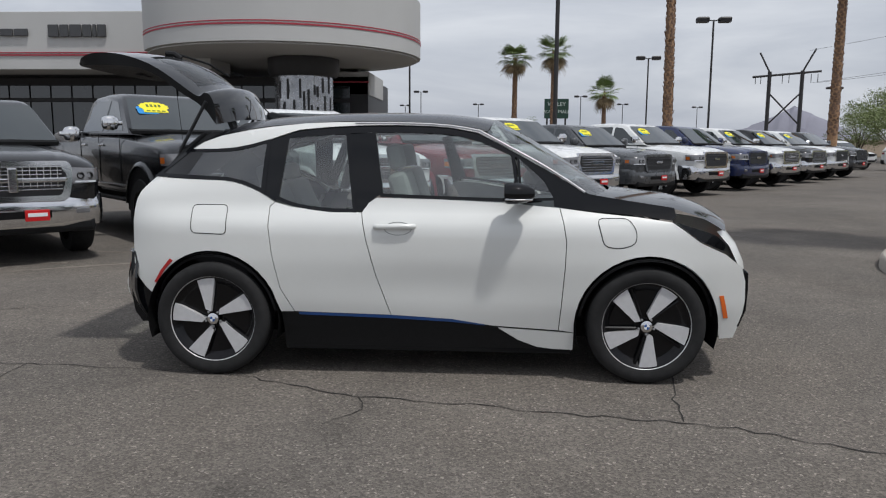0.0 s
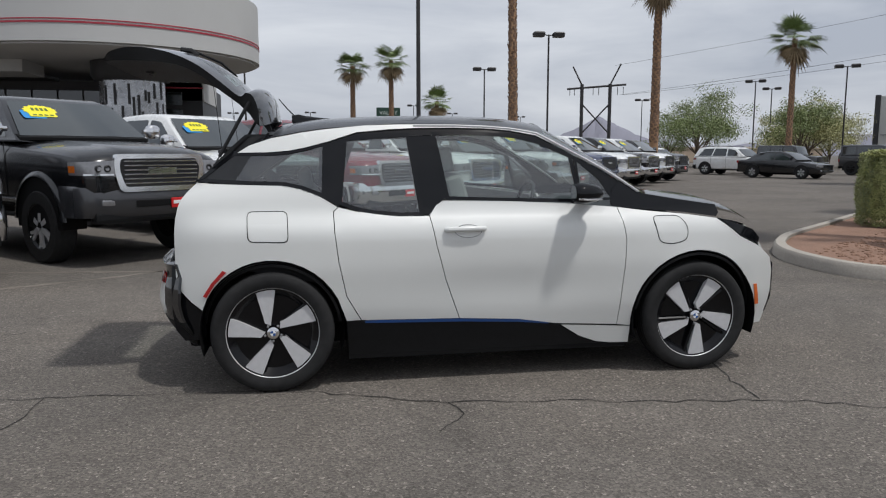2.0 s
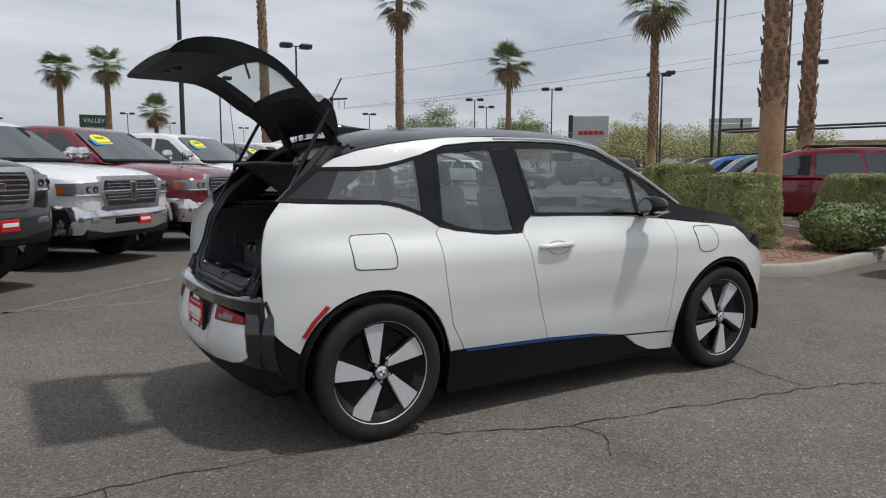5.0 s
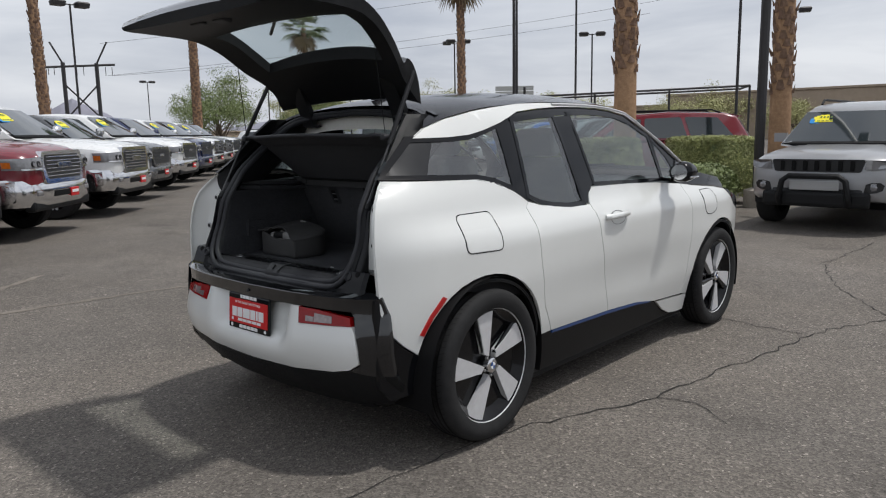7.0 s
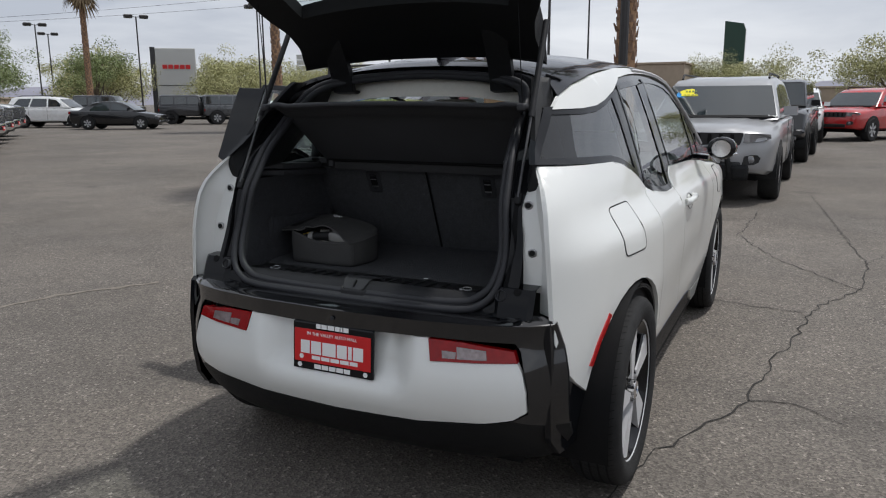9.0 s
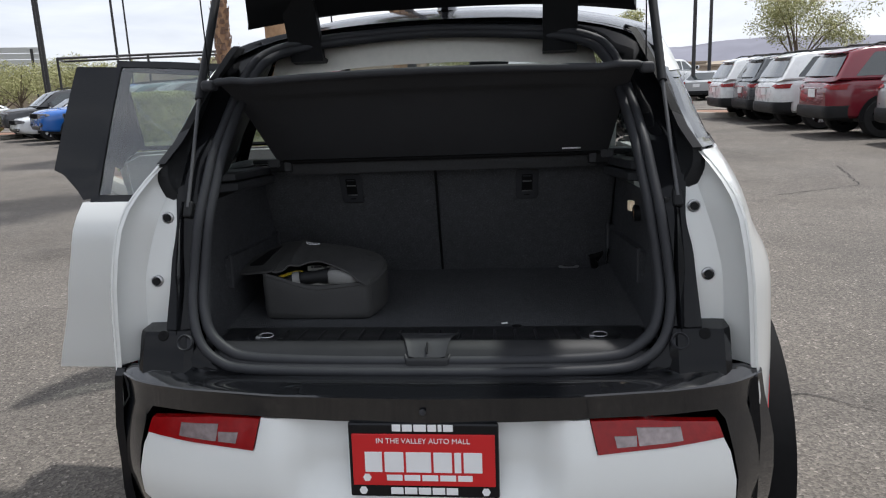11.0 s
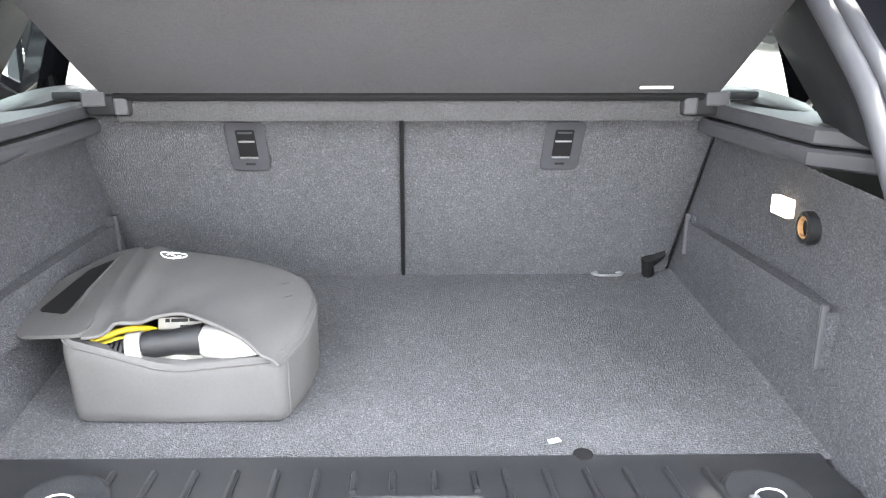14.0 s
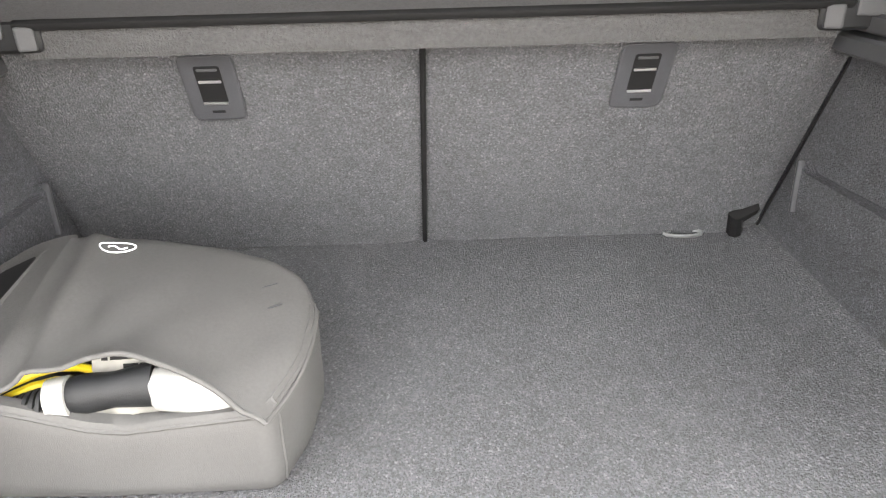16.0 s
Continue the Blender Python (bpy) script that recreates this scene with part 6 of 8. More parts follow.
def cabin(parent, prof, zb, zr, wb, wr, paintm, panes, front, rear, roof_black=False):
    """A greenhouse: prof (x, z) of its outline; panes: side windows; front and rear: ((x, z) low, (x, z) top)."""
    yy = lambda z: wb + (wr - wb) * (z - zb) / (zr - zb)
    bm = B()
    rows = []
    for f in (-1, -.965, -.85, 0, .85, .965, 1):
        g = -.05 if abs(f) == 1 else -.015 if abs(f) > .9 else .008
        rows.append([(x, f * yy(z), z) for x, z in grow(prof, g)])
    loft(bm, rows)
    c = part("cab", bm, paintm, parent, smooth=True, ang=35)
    for s in (-1, 1):
        for pl in panes:
            bm = B()
            prism(bm, rounded(pl, .04, 2), lambda u, v, d: (u, s * (yy(v) + d), v), -.02, .006)
            part("side_window", bm, M["far_glass"], c)
    for (a, b), nm in ((front, "windscreen"), (rear, "rear_window")):
        if a is None:
            continue
        bm = B()
        (x0, z0), (x1, z1) = a, b
        n = Vector((z1 - z0, 0, x0 - x1)).normalized() * (.03 if nm == "windscreen" else .014)
        if n.x * (1 if nm == "windscreen" else -1) < 0:
            n = -n
        rows = []
        for t in (0, .33, .66, 1):
            x, z = x0 + (x1 - x0) * t, z0 + (z1 - z0) * t
            rows.append([Vector((x + (.06 if nm == "windscreen" else -.04) * (1 - f * f), f * (yy(z) - (.04 if nm == "windscreen" else .085)), z)) + n for f in (-1, -.6, -.2, .2, .6, 1)])
        loft(bm, rows, cap=False, closed=False)
        part(nm, bm, M["far_glass"], c, smooth=True)
        if nm == "windscreen":
            bm = B()
            w_ = yy(z0) - .02
            loft(bm, [[(x0 + dx - .10 * f ** 4, f * w_, z0 + dz) for dx, dz in ((.15, -.035), (.15, .0), (.02, .045), (.02, -.035))] for f in (-1, -.8, -.4, 0, .4, .8, 1)])
            part("cowl", bm, M["soft_black"], c, "black cowl below the windscreen", smooth=True, ang=30)
    return c


def sticker(c, x, y, z, tilt, w=.5, h=.2):
    """A starburst sticker in yellow over blue, with bars of print."""
    m = Matrix.Translation((x, y, z)) @ Matrix.Rotation(radians(tilt), 4, "Y")
    burst = [(q * w / 2 * math.cos(a * math.pi / 14), q * h / 2 * math.sin(a * math.pi / 14) + h * .1) for a in range(28) for q in ((1.0 if a % 2 else .88),)]
    for dx, mt, pl in ((.0, "sticker_blue", rounded([(-w * .58, -h * .62), (w * .58, -h * .62), (w * .58, h * .12), (-w * .58, h * .12)], .03, 2)), (.006, "yellow", burst), (.008, "yellow", rounded([(-w * .40, -h * .5), (w * .40, -h * .5), (w * .38, -h * .22), (-w * .38, -h * .22)], .02, 2))):
        bm = B()
        prism(bm, pl, lambda u, v, d: (d, u, v), dx - .004, dx + .003)
        bmesh.ops.transform(bm, matrix=m, verts=bm.verts)
        st_ = part("price_sticker", bm, M[mt], c, "yellow and blue sticker")
    bm = B()
    for k in range(4):
        box(bm, (.013, -w * .2 + w * .13 * k, h * .18), (.003, w * .07, h * .24))
        box(bm, (.013, -w * .24 + w * .16 * k, -h * .36), (.003, w * .11, h * .10))
    bmesh.ops.transform(bm, matrix=m, verts=bm.verts)
    part("sticker_print", bm, M["green_print"], st_)


def dealer_plate(c, x, y, z):
    bm = B()
    box(bm, (x, y, z), (.02, .25, .125), bevel=.01)
    p = part("dealer_plate", bm, M["plate_red"], c, "red dealer plate with white bar")
    bm = B()
    box(bm, (x + .012, y, z + .008), (.006, .20, .042), bevel=.004)
    part("plate_bar", bm, M["plate_white"], p)


def pickup(m, col, label, style="bars", lift=0.0, scale=1.0, stick=True, chrome=True, plate=True, dark_bumper=False):
    """A crew-cab pickup truck facing along x."""
    t = empty("pickup_truck", m @ Matrix.Scale(scale, 4), label=label, category="pickup truck", group="parked cars")
    P, tr = PAINT[col], M["chrome"] if chrome else PAINT[col]
    L = lift
    st = [(x, w, z0 + L, zs + L, zt + L) for x, w, z0, zs, zt in (
        (-2.90, .93, .66, 1.34, 1.40), (-2.87, .98, .58, 1.38, 1.42), (-2.7, .99, .54, 1.40, 1.42), (-1.13, .99, .52, 1.40, 1.42), (-1.11, .99, .50, 1.33, 1.35), (.9, .99, .50, 1.31, 1.35),
        (1.25, .99, .50, 1.285, 1.365), (1.6, .99, .50, 1.255, 1.352), (2.0, .988, .50, 1.225, 1.328), (2.35, .98, .50, 1.195, 1.30), (2.58, .965, .52, 1.165, 1.272), (2.72, .94, .55, 1.135, 1.24), (2.80, .905, .58, 1.105, 1.205), (2.855, .85, .60, 1.07, 1.165), (2.885, .76, .62, 1.03, 1.12))]
    bm = B()
    body_loft(bm, st)
    b = part("body", bm, P, t, smooth=True, ang=32)
    cab_ = [(1.30, 1.33), (.50, 1.90), (.30, 1.95), (-.25, 1.975), (-.85, 1.95), (-1.02, 1.90), (-1.14, 1.34)]
    panes = [[(.93, 1.40), (.36, 1.83), (.08, 1.865), (.08, 1.40)], [(.0, 1.40), (.0, 1.868), (-.60, 1.865), (-.86, 1.80), (-.90, 1.40)]]
    c = cabin(t, [(x, z + L) for x, z in cab_], 1.33 + L, 1.97 + L, .93, .72, P, [[(x, z + L) for x, z in p] for p in panes], ((1.20, 1.39 + L), (.54, 1.86 + L)), ((-1.12, 1.45 + L), (-1.0, 1.85 + L)))
    # bed hollow: a black sheet on top stands for the shade inside
    bm = B()
    box(bm, (-2.0, 0, 1.425 + L), (1.55, 1.6, .012), bevel=.004)
    part("bed_shade_sheet", bm, M["soft_black"], t)
    # front: grille, lamps, bumper
    bm = B()
    gz = .98 + L
    prism(bm, rounded([(-.56, gz - .25), (.56, gz - .25), (.62, gz + .02), (.60, gz + .20), (-.60, gz + .20), (-.62, gz + .02)], .08), lambda u, v, d: (2.885 + d - .07 * u * u - .05 * (v - gz), u, v), -.06, .05)
    g = part("grille", bm, tr, t, "chrome grille surround" if chrome else "painted grille surround", smooth=True, ang=40)
    bm = B()
    prism(bm, rounded([(-.49, gz - .19), (.49, gz - .19), (.55, gz + .02), (.53, gz + .145), (-.53, gz + .145), (-.55, gz + .02)], .05), lambda u, v, d: (2.876 + d - .05 * u * u - .05 * (v - gz), u, v), 0, .05)
    part("grille_mesh", bm, M["grille_black"], g)
    if style == "bars":
        for k in range(6):
            bm = B()
            box(bm, (2.917, 0, gz - .15 + .053 * k), (.02, 1.0, .016), bevel=.004)
            part("grille_bar", bm, M["chrome"], g)
        bm = B()
        box(bm, (2.93, 0, gz), (.014, .40, .075), bevel=.01)
        part("badge_block", bm, M["chrome"], g)
    elif style == "cross":
        for k in range(8):
            bm = B()
            box(bm, (2.915, 0, gz - .16 + .042 * k), (.012, 1.0, .012), bevel=.003)
            part("grille_bar", bm, M["chrome"], g)
        for k in range(14):
            bm = B()
            box(bm, (2.912, -.455 + .07 * k, gz - .02), (.012, .012, .31), bevel=.003)
            part("grille_bar", bm, M["chrome"], g)
        bm = B()
        box(bm, (2.925, 0, gz - .01), (.03, 1.1, .05), bevel=.015)
        part("grille_bar", bm, M["chrome"], g)
        bm = B()
        box(bm, (2.93, 0, gz - .01), (.03, .10, .27), bevel=.02)
        part("grille_bar", bm, M["chrome"], g)
    else:
        for k in range(3):
            bm = B()
            box(bm, (2.912, 0, gz - .09 + .085 * k), (.02, 1.06, .03), bevel=.006)
            part("grille_bar", bm, M["dark_grey_plastic"], g)
        bm = B()
        box(bm, (2.93, 0, gz), (.014, .26, .06), bevel=.01)
        part("badge_block", bm, M["chrome"], g)
    for s in (-1, 1):
        bm = B()
        ys_ = (.60, .68, .76, .83, .885, .925, .95, .968)
        lf = lambda y_, v, d: (nose_x(st, y_) + d - .10 * (v - gz), s * (y_ + d * .5), v)
        loft(bm, [[lf(y_, gz - .065 + .05 * (y_ - .6), -.05) for y_ in ys_], [lf(y_, gz - .065 + .05 * (y_ - .6), .014) for y_ in ys_], [lf(y_, gz + .03 + .02 * (y_ - .6), .020) for y_ in ys_], [lf(y_, gz + .125 - .05 * (y_ - .6), .014) for y_ in ys_], [lf(y_, gz + .125 - .05 * (y_ - .6), -.05) for y_ in ys_]], cap=False, closed=False)
        hl = part("headlight", bm, M["lamp_glass"], t, "clear headlight", smooth=True, ang=30)
        bm = B()
        loft(bm, [[lf(y_, v_, .024) for y_ in (.953, .968)] for v_ in (gz - .02, gz + .06)], cap=False, closed=False)
        part("lamp_corner", bm, M["amber_lamp"], hl)
        bm = B()
        loft(bm, [[lf(y_, v_, .023) for y_ in (.62, .70, .78, .86, .92)] for v_ in (gz - .05, gz - .03)], cap=False, closed=False)
        part("lamp_strip", bm, M["chrome"], hl)
        for k, (yy_, rr) in enumerate(((.70, .042), (.80, .042))):
            bm = B()
            lathe(bm, [(rr, 0), (rr, .02), (rr * .75, .026), (rr * .6, .012), (0, .012)], "x", 14, at=(nose_x(st, yy_) + .004, s * yy_, gz + .03))
            part("lamp_lens", bm, M["grille_black"], hl, smooth=True)
        bm = B()
        box(bm, (2.885, s * .70, .61 + L), (.05, .17, .075), bevel=.02)
        part("fog_lamp", bm, M["lamp_glass"], t)
        bm = B()
        loft(bm, [[(1.03 + a * math.copysign(abs(math.cos(k * .3142)) ** .7, math.cos(k * .3142)), s * (.95 + q), 1.50 + L + h * math.copysign(abs(math.sin(k * .3142)) ** .6, math.sin(k * .3142))) for k in range(20)] for q, a, h in ((0, .035, .03), (.05, .04, .035), (.075, .06, .085), (.13, .075, .105), (.21, .07, .10), (.255, .05, .08), (.27, .025, .045))])
        mr = part("side_mirror", bm, tr, t, smooth=True, ang=60)
        bm = B()
        box(bm, (.958, s * 1.12, 1.50 + L), (.012, .15, .15), bevel=.005)
        part("mirror_glass", bm, M["black_plastic"], mr)
        # arch lips, side strip and door mouldings
        for x in (1.83, -1.72):
            bm = B()
            loft(bm, [[(x + q_ * math.cos(radians(a_)), s * y_, .42 + L * .6 + q_ * math.sin(radians(a_))) for q_, y_ in ((.50 + L * .3, .985), (.505 + L * .3, 1.026), (.545 + L * .3, 1.02), (.575 + L * .3, .982))] for a_ in range(2, 179, 11)], cap=False, closed=False)
            part("arch_lip", bm, P, t, smooth=True, ang=60)
        bm = B()
        box(bm, (.1, s * .995, .60 + L), (2.3, .02, .05), bevel=.008)
        part("side_strip", bm, tr, t)
        for x in (.06, -.86):
            bm = B()
            box(bm, (x + .1, s * .998, 1.19 + L), (.2, .03, .035), bevel=.012)
            part("door_handle", bm, tr, t)
        for x, z0, z1 in ((1.02, .62, 1.34), (.04, .60, 1.36), (-.95, .62, 1.36)):
            bm = B()
            box(bm, (x, s * .992, (z0 + z1) / 2 + L), (.012, .006, z1 - z0))
            part("door_gap", bm, M["soft_black"], t)
        bm = B()
        box(bm, (.1, s * .97, .42 + L), (2.2, .12, .05), bevel=.02)
        part("side_step", bm, M["black_plastic"], t)
        for x in (1.83, -1.72):
            bm = B()
            prism(bm, arc(x, .42, .50 + L * .3, -8, 188, 16), lambda u, v, d: (u, s * d, v + L * .6), .70, .9965)
            part("wheel_arch", bm, M["soft_black"], t)
            road_wheel(t, x, s * .905, .40 + L * .35, M["silver"])
        bm = B()
        box(bm, (-2.88, s * .88, 1.10 + L), (.06, .17, .42), bevel=.02)
        part("tail_lamp", bm, M["red_lens"], t)
    bm = B()
    loft(bm, [[(2.80 + a - q, y, .60 + L + z) for a, z in ((0, -.17), (.09, -.165), (.125, -.10), (.135, .04), (.12, .13), (.085, .19), (0, .205))] for y, q in ((-1.0, .46), (-.992, .30), (-.96, .17), (-.90, .09), (-.78, .04), (-.5, .01), (-.2, 0), (.2, 0), (.5, .01), (.78, .04), (.90, .09), (.96, .17), (.992, .30), (1.0, .46))])
    bp = part("front_bumper", bm, PAINT["dark"] if dark_bumper else tr, t, "dark painted front bumper" if dark_bumper else "chrome front bumper" if chrome else "", smooth=True, ang=40)
    bm = B()
    box(bm, (2.925, 0, .585 + L), (.02, .74, .085), bevel=.02)
    part("bumper_inlet", bm, M["soft_black"], bp)
    bm = B()
    box(bm, (2.80, 0, .44 + L), (.16, 1.7, .16), bevel=.05)
    part("air_dam", bm, M["black_plastic"], t)
    bm = B()
    box(bm, (0, 0, .46 + L), (5.2, 1.5, .16))
    part("chassis", bm, M["soft_black"], t)
    if plate:
        dealer_plate(t, 2.94, .22, .575 + L)
    if stick:
        sticker(c, .805, -.40, 1.738 + L, -54, .46, .25)
    bm = B()
    tube(bm, [(1.26, -.6, 1.39 + L), (1.30, -.1, 1.405 + L)], .012, 5)
    tube(bm, [(1.28, .05, 1.40 + L), (1.30, .55, 1.395 + L)], .012, 5)
    part("wiper", bm, M["soft_black"], t)
    return t


def wagon(m, col, label, kind="suv", stick=False, bars_=False, cat="SUV", plate=False, far=False):
    """A sport-utility car or saloon facing along x."""
    t = empty("suv" if kind == "suv" else "jeep" if kind == "box" else "saloon_car", m, label=label, category=cat, group="parked cars")
    P = PAINT[col]
    if kind == "suv":
        body = [(2.22, .42), (2.38, .52), (2.40, .80), (2.34, .98), (2.1, 1.05), (1.1, 1.12), (-2.0, 1.14), (-2.36, 1.06), (-2.40, .60), (-2.25, .46), (-1.9, .38), (1.9, .36)]
        cab_ = [(1.25, 1.09), (.55, 1.60), (.30, 1.68), (-.6, 1.74), (-1.75, 1.70), (-2.02, 1.62), (-2.34, 1.09)]
        panes = [[(.85, 1.17), (.42, 1.54), (.0, 1.60), (.0, 1.17)], [(-.08, 1.17), (-.08, 1.605), (-.85, 1.62), (-1.0, 1.17)], [(-1.08, 1.17), (-.93, 1.62), (-1.62, 1.60), (-1.98, 1.17)]]
        fr, re_ = ((1.14, 1.13), (.60, 1.56)), ((-2.285, 1.18), (-2.07, 1.56))
        W, wb, wr, zb, zr, ax, ra = .95, .90, .70, 1.09, 1.74, 1.45, .38
    elif kind == "box":
        body = [(1.95, .55), (2.10, .62), (2.10, .72), (2.02, .76), (2.0, 1.10), (1.8, 1.16), (.75, 1.19), (-2.0, 1.20), (-2.06, 1.15), (-2.08, .62), (-1.9, .52), (1.8, .5)]
        cab_ = [(.72, 1.17), (.45, 1.76), (.2, 1.82), (-1.9, 1.82), (-2.0, 1.76), (-2.05, 1.17)]
        panes = [[(.50, 1.26), (.32, 1.70), (-.25, 1.72), (-.25, 1.26)], [(-.33, 1.26), (-.33, 1.72), (-1.05, 1.72), (-1.05, 1.26)], [(-1.15, 1.26), (-1.15, 1.72), (-1.9, 1.72), (-1.9, 1.26)]]
        fr, re_ = ((.68, 1.22), (.47, 1.72)), ((-2.03, 1.25), (-1.98, 1.70))
        W, wb, wr, zb, zr, ax, ra = .92, .80, .70, 1.17, 1.82, 1.30, .41
    else:
        body = [(2.20, .30), (2.32, .42), (2.30, .66), (2.1, .76), (1.1, .92), (.9, .95), (-1.6, .98), (-2.15, .98), (-2.30, .90), (-2.30, .45), (-2.1, .30), (1.9, .24)]
        cab_ = [(1.15, .91), (.35, 1.36), (.0, 1.43), (-.7, 1.43), (-1.15, 1.36), (-1.85, .96)]
        panes = [[(.80, .98), (.22, 1.31), (-.15, 1.35), (-.15, .98)], [(-.22, .98), (-.22, 1.355), (-.75, 1.35), (-1.25, 1.02), (-1.2, .98)]]
        fr, re_ = ((1.02, .97), (.42, 1.33)), ((-1.74, 1.01), (-1.22, 1.34))
        W, wb, wr, zb, zr, ax, ra = .90, .84, .60, .92, 1.43, 1.35, .33
    bm = B()
    st = None
    if kind == "suv":
        st = [(-2.42, .66, .50, .88, .98), (-2.39, .78, .44, .98, 1.05), (-2.28, .88, .40, 1.06, 1.11), (-2.0, .935, .38, 1.09, 1.13), (-1.0, .95, .36, 1.09, 1.13), (.9, .95, .36, 1.07, 1.13), (1.2, .95, .36, 1.045, 1.125), (1.6, .945, .36, 1.01, 1.105), (1.95, .925, .38, .975, 1.075), (2.15, .895, .40, .945, 1.045), (2.27, .85, .42, .915, 1.01), (2.345, .78, .44, .88, .965), (2.385, .66, .48, .84, .91)]
        body_loft(bm, st)
    else:
        ring_body(bm, body, W, .07)
        shape(bm, 1.5, .9, .14, zb - .12, .05, .08)
    part("body", bm, P, t, smooth=True, ang=35)
    c = cabin(t, cab_, zb, zr, wb, wr, P, panes, fr, re_)
    zf = body[3][1]
    bm = B()
    gz = zf - .10
    x0 = 2.385 if kind == "suv" else 2.02 if kind == "box" else 2.30
    prism(bm, rounded([(-.52, gz - .09), (.52, gz - .09), (.56, gz + .07), (-.56, gz + .07)], .03), lambda u, v, d: (x0 - .06 * u * u + d, u, v), -.08, .03)
    g = part("grille", bm, M["grille_black"], t, "black grille")
    for k in range(7):
        bm = B()
        prism(bm, rounded([(-.025, gz - .075), (.025, gz - .075), (.025, gz + .055), (-.025, gz + .055)], .015, 2), lambda u, v, d: (x0 + d - .06 * (-.42 + .14 * k) ** 2, u - .42 + .14 * k, v), 0, .036)
        part("grille_slot", bm, M["soft_black"], g)
    for s in (-1, 1):
        bm = B()
        prism(bm, [(.56, gz - .055), (.64, gz - .055), (.72, gz - .05), (.79, gz - .042), (.85, gz - .03), (.88, gz + .0), (.87, gz + .05), (.80, gz + .06), (.72, gz + .063), (.64, gz + .065), (.57, gz + .065)], lambda u, v, d: ((nose_x(st, u) if st else x0 - .01 - .5 * max(0, u - .6)) + d, s * u, v), -.06, .022)
        part("headlight", bm, M["lamp_glass"], t, "clear headlight")
        bm = B()
        zr_ = body[6][1] if kind != "box" else 1.0
        xr = body[-4][0] if kind != "suv" else -2.385
        if st:
            us_ = (.54, .62, .68, .74, .79, .84, .88, .91)
            tail = lambda u, v, d: (float(np.interp(u, [.66, .78, .88, .935], [-2.42, -2.39, -2.28, -2.0])) + .62 * max(0, v - .955) - d, s * (u + d * .4), v)
            loft(bm, [[tail(u, .955 + .02 * (.91 - u) - .03 * (u > .7) + q * (.045 + .16 * max(0, u - .54)), d) for u in us_] for q, d in ((0, -.04), (0, .010), (.5, .016), (1, .010), (1, -.04))], cap=False, closed=False)
        else:
            prism(bm, rounded([(.55 if kind != "box" else .80, zr_ - .16), (W - .03, zr_ - .18), (W - .03, zr_ - .04), (.55 if kind != "box" else .80, zr_ - .05)], .02), lambda u, v, d: (xr + .12 * max(0, u - .6) - d, s * u, v), -.05, .03)
        part("tail_lamp", bm, M["red_lens"], t, "red tail lamp", smooth=bool(st), ang=30)
        bm = B()
        loft(bm, [[(.80 + a, s * (W - .03 + q), zb + .06 + b_) for a, b_ in ((-.04, 0), (.06, 0), (.06, .13), (-.01, .13))] for q in (0, .08, .18)])
        part("side_mirror", bm, P if kind != "box" else M["black_plastic"], t, smooth=True, ang=30)
        for x in (ax, -ax):
            bm = B()
            prism(bm, arc(x, ra, ra + .07, -8, 188, 16), lambda u, v, d: (u, s * d, v), W - .25, W + .003)
            part("wheel_arch", bm, M["black_plastic"], t)
            road_wheel(t, x, s * (W - .085), ra, M["silver"] if col not in ("maroon", "dark") else M["rim_black"])
        for x in (panes[0][-1][0] - .04, panes[1][-1][0] - .06):
            bm = B()
            box(bm, (x + .14, s * (W - .002), zb - .13), (.16, .03, .03), bevel=.01)
            part("door_handle", bm, P, t)
            bm = B()
            box(bm, (x, s * (W - .002), (zb + .42) / 2), (.01, .006, zb - .45))
            part("door_gap", bm, M["soft_black"], t)
        if kind == "suv":
            bm = B()
            tube(bm, [(.2, s * .64, 1.70), (.1, s * .64, 1.77), (-1.5, s * .64, 1.77), (-1.7, s * .64, 1.70)], .018, 6)
            part("roof_bar", bm, M["black_plastic"], t)
        if st:
            bm = B()
            prism(bm, [(.56, .54), (.62, .53), (.70, .54), (.76, .57), (.78, .63), (.74, .665), (.66, .67), (.58, .645)], lambda u, v, d: (nose_x(st, u) + d, s * u, v), -.05, .006)
            fg_ = part("fog_recess", bm, M["grille_black"], t, "dark fog lamp recess")
            bm = B()
            lathe(bm, [(.04, 0), (.04, .012), (.03, .018), (0, .018)], "x", 14, at=(nose_x(st, .67) + .004, s * .67, .605))
            part("fog_lamp", bm, M["lamp_glass"], fg_, smooth=True)
        else:
            bm = B()
            box(bm, (x0 - .03, s * .66, .55 if kind != "saloon" else .42), (.06, .16, .08), bevel=.02)
            part("fog_lamp", bm, M["lamp_glass"], t)
    bm = B()
    box(bm, (x0 - .03, 0, .52 if kind != "saloon" else .40), (.10, 1.1, .12), bevel=.04)
    part("bumper_inlet", bm, M["grille_black"], t)
    bm = B()
    if st:
        ws_ = [-.93 + 1.86 * k / 24 for k in range(25)]
        tx = lambda u: float(np.interp(abs(u), [.66, .78, .88, .935], [-2.42, -2.39, -2.28, -2.05]))
        loft(bm, [[(tx(u) + dx, u * (1.01 if dx < 0 else .98), z) for u in ws_] for dx, z in ((.06, .36), (-.012, .40), (-.034, .46), (-.034, .58), (-.02, .62), (.05, .635))], cap=False, closed=False)
    else:
        box(bm, (-2.07 if kind == "box" else -2.30, 0, .50 if kind != "saloon" else .40), (.07, 1.5, .18), bevel=.04)
    part("rear_valance", bm, M["black_plastic"], t, smooth=bool(st), ang=40)
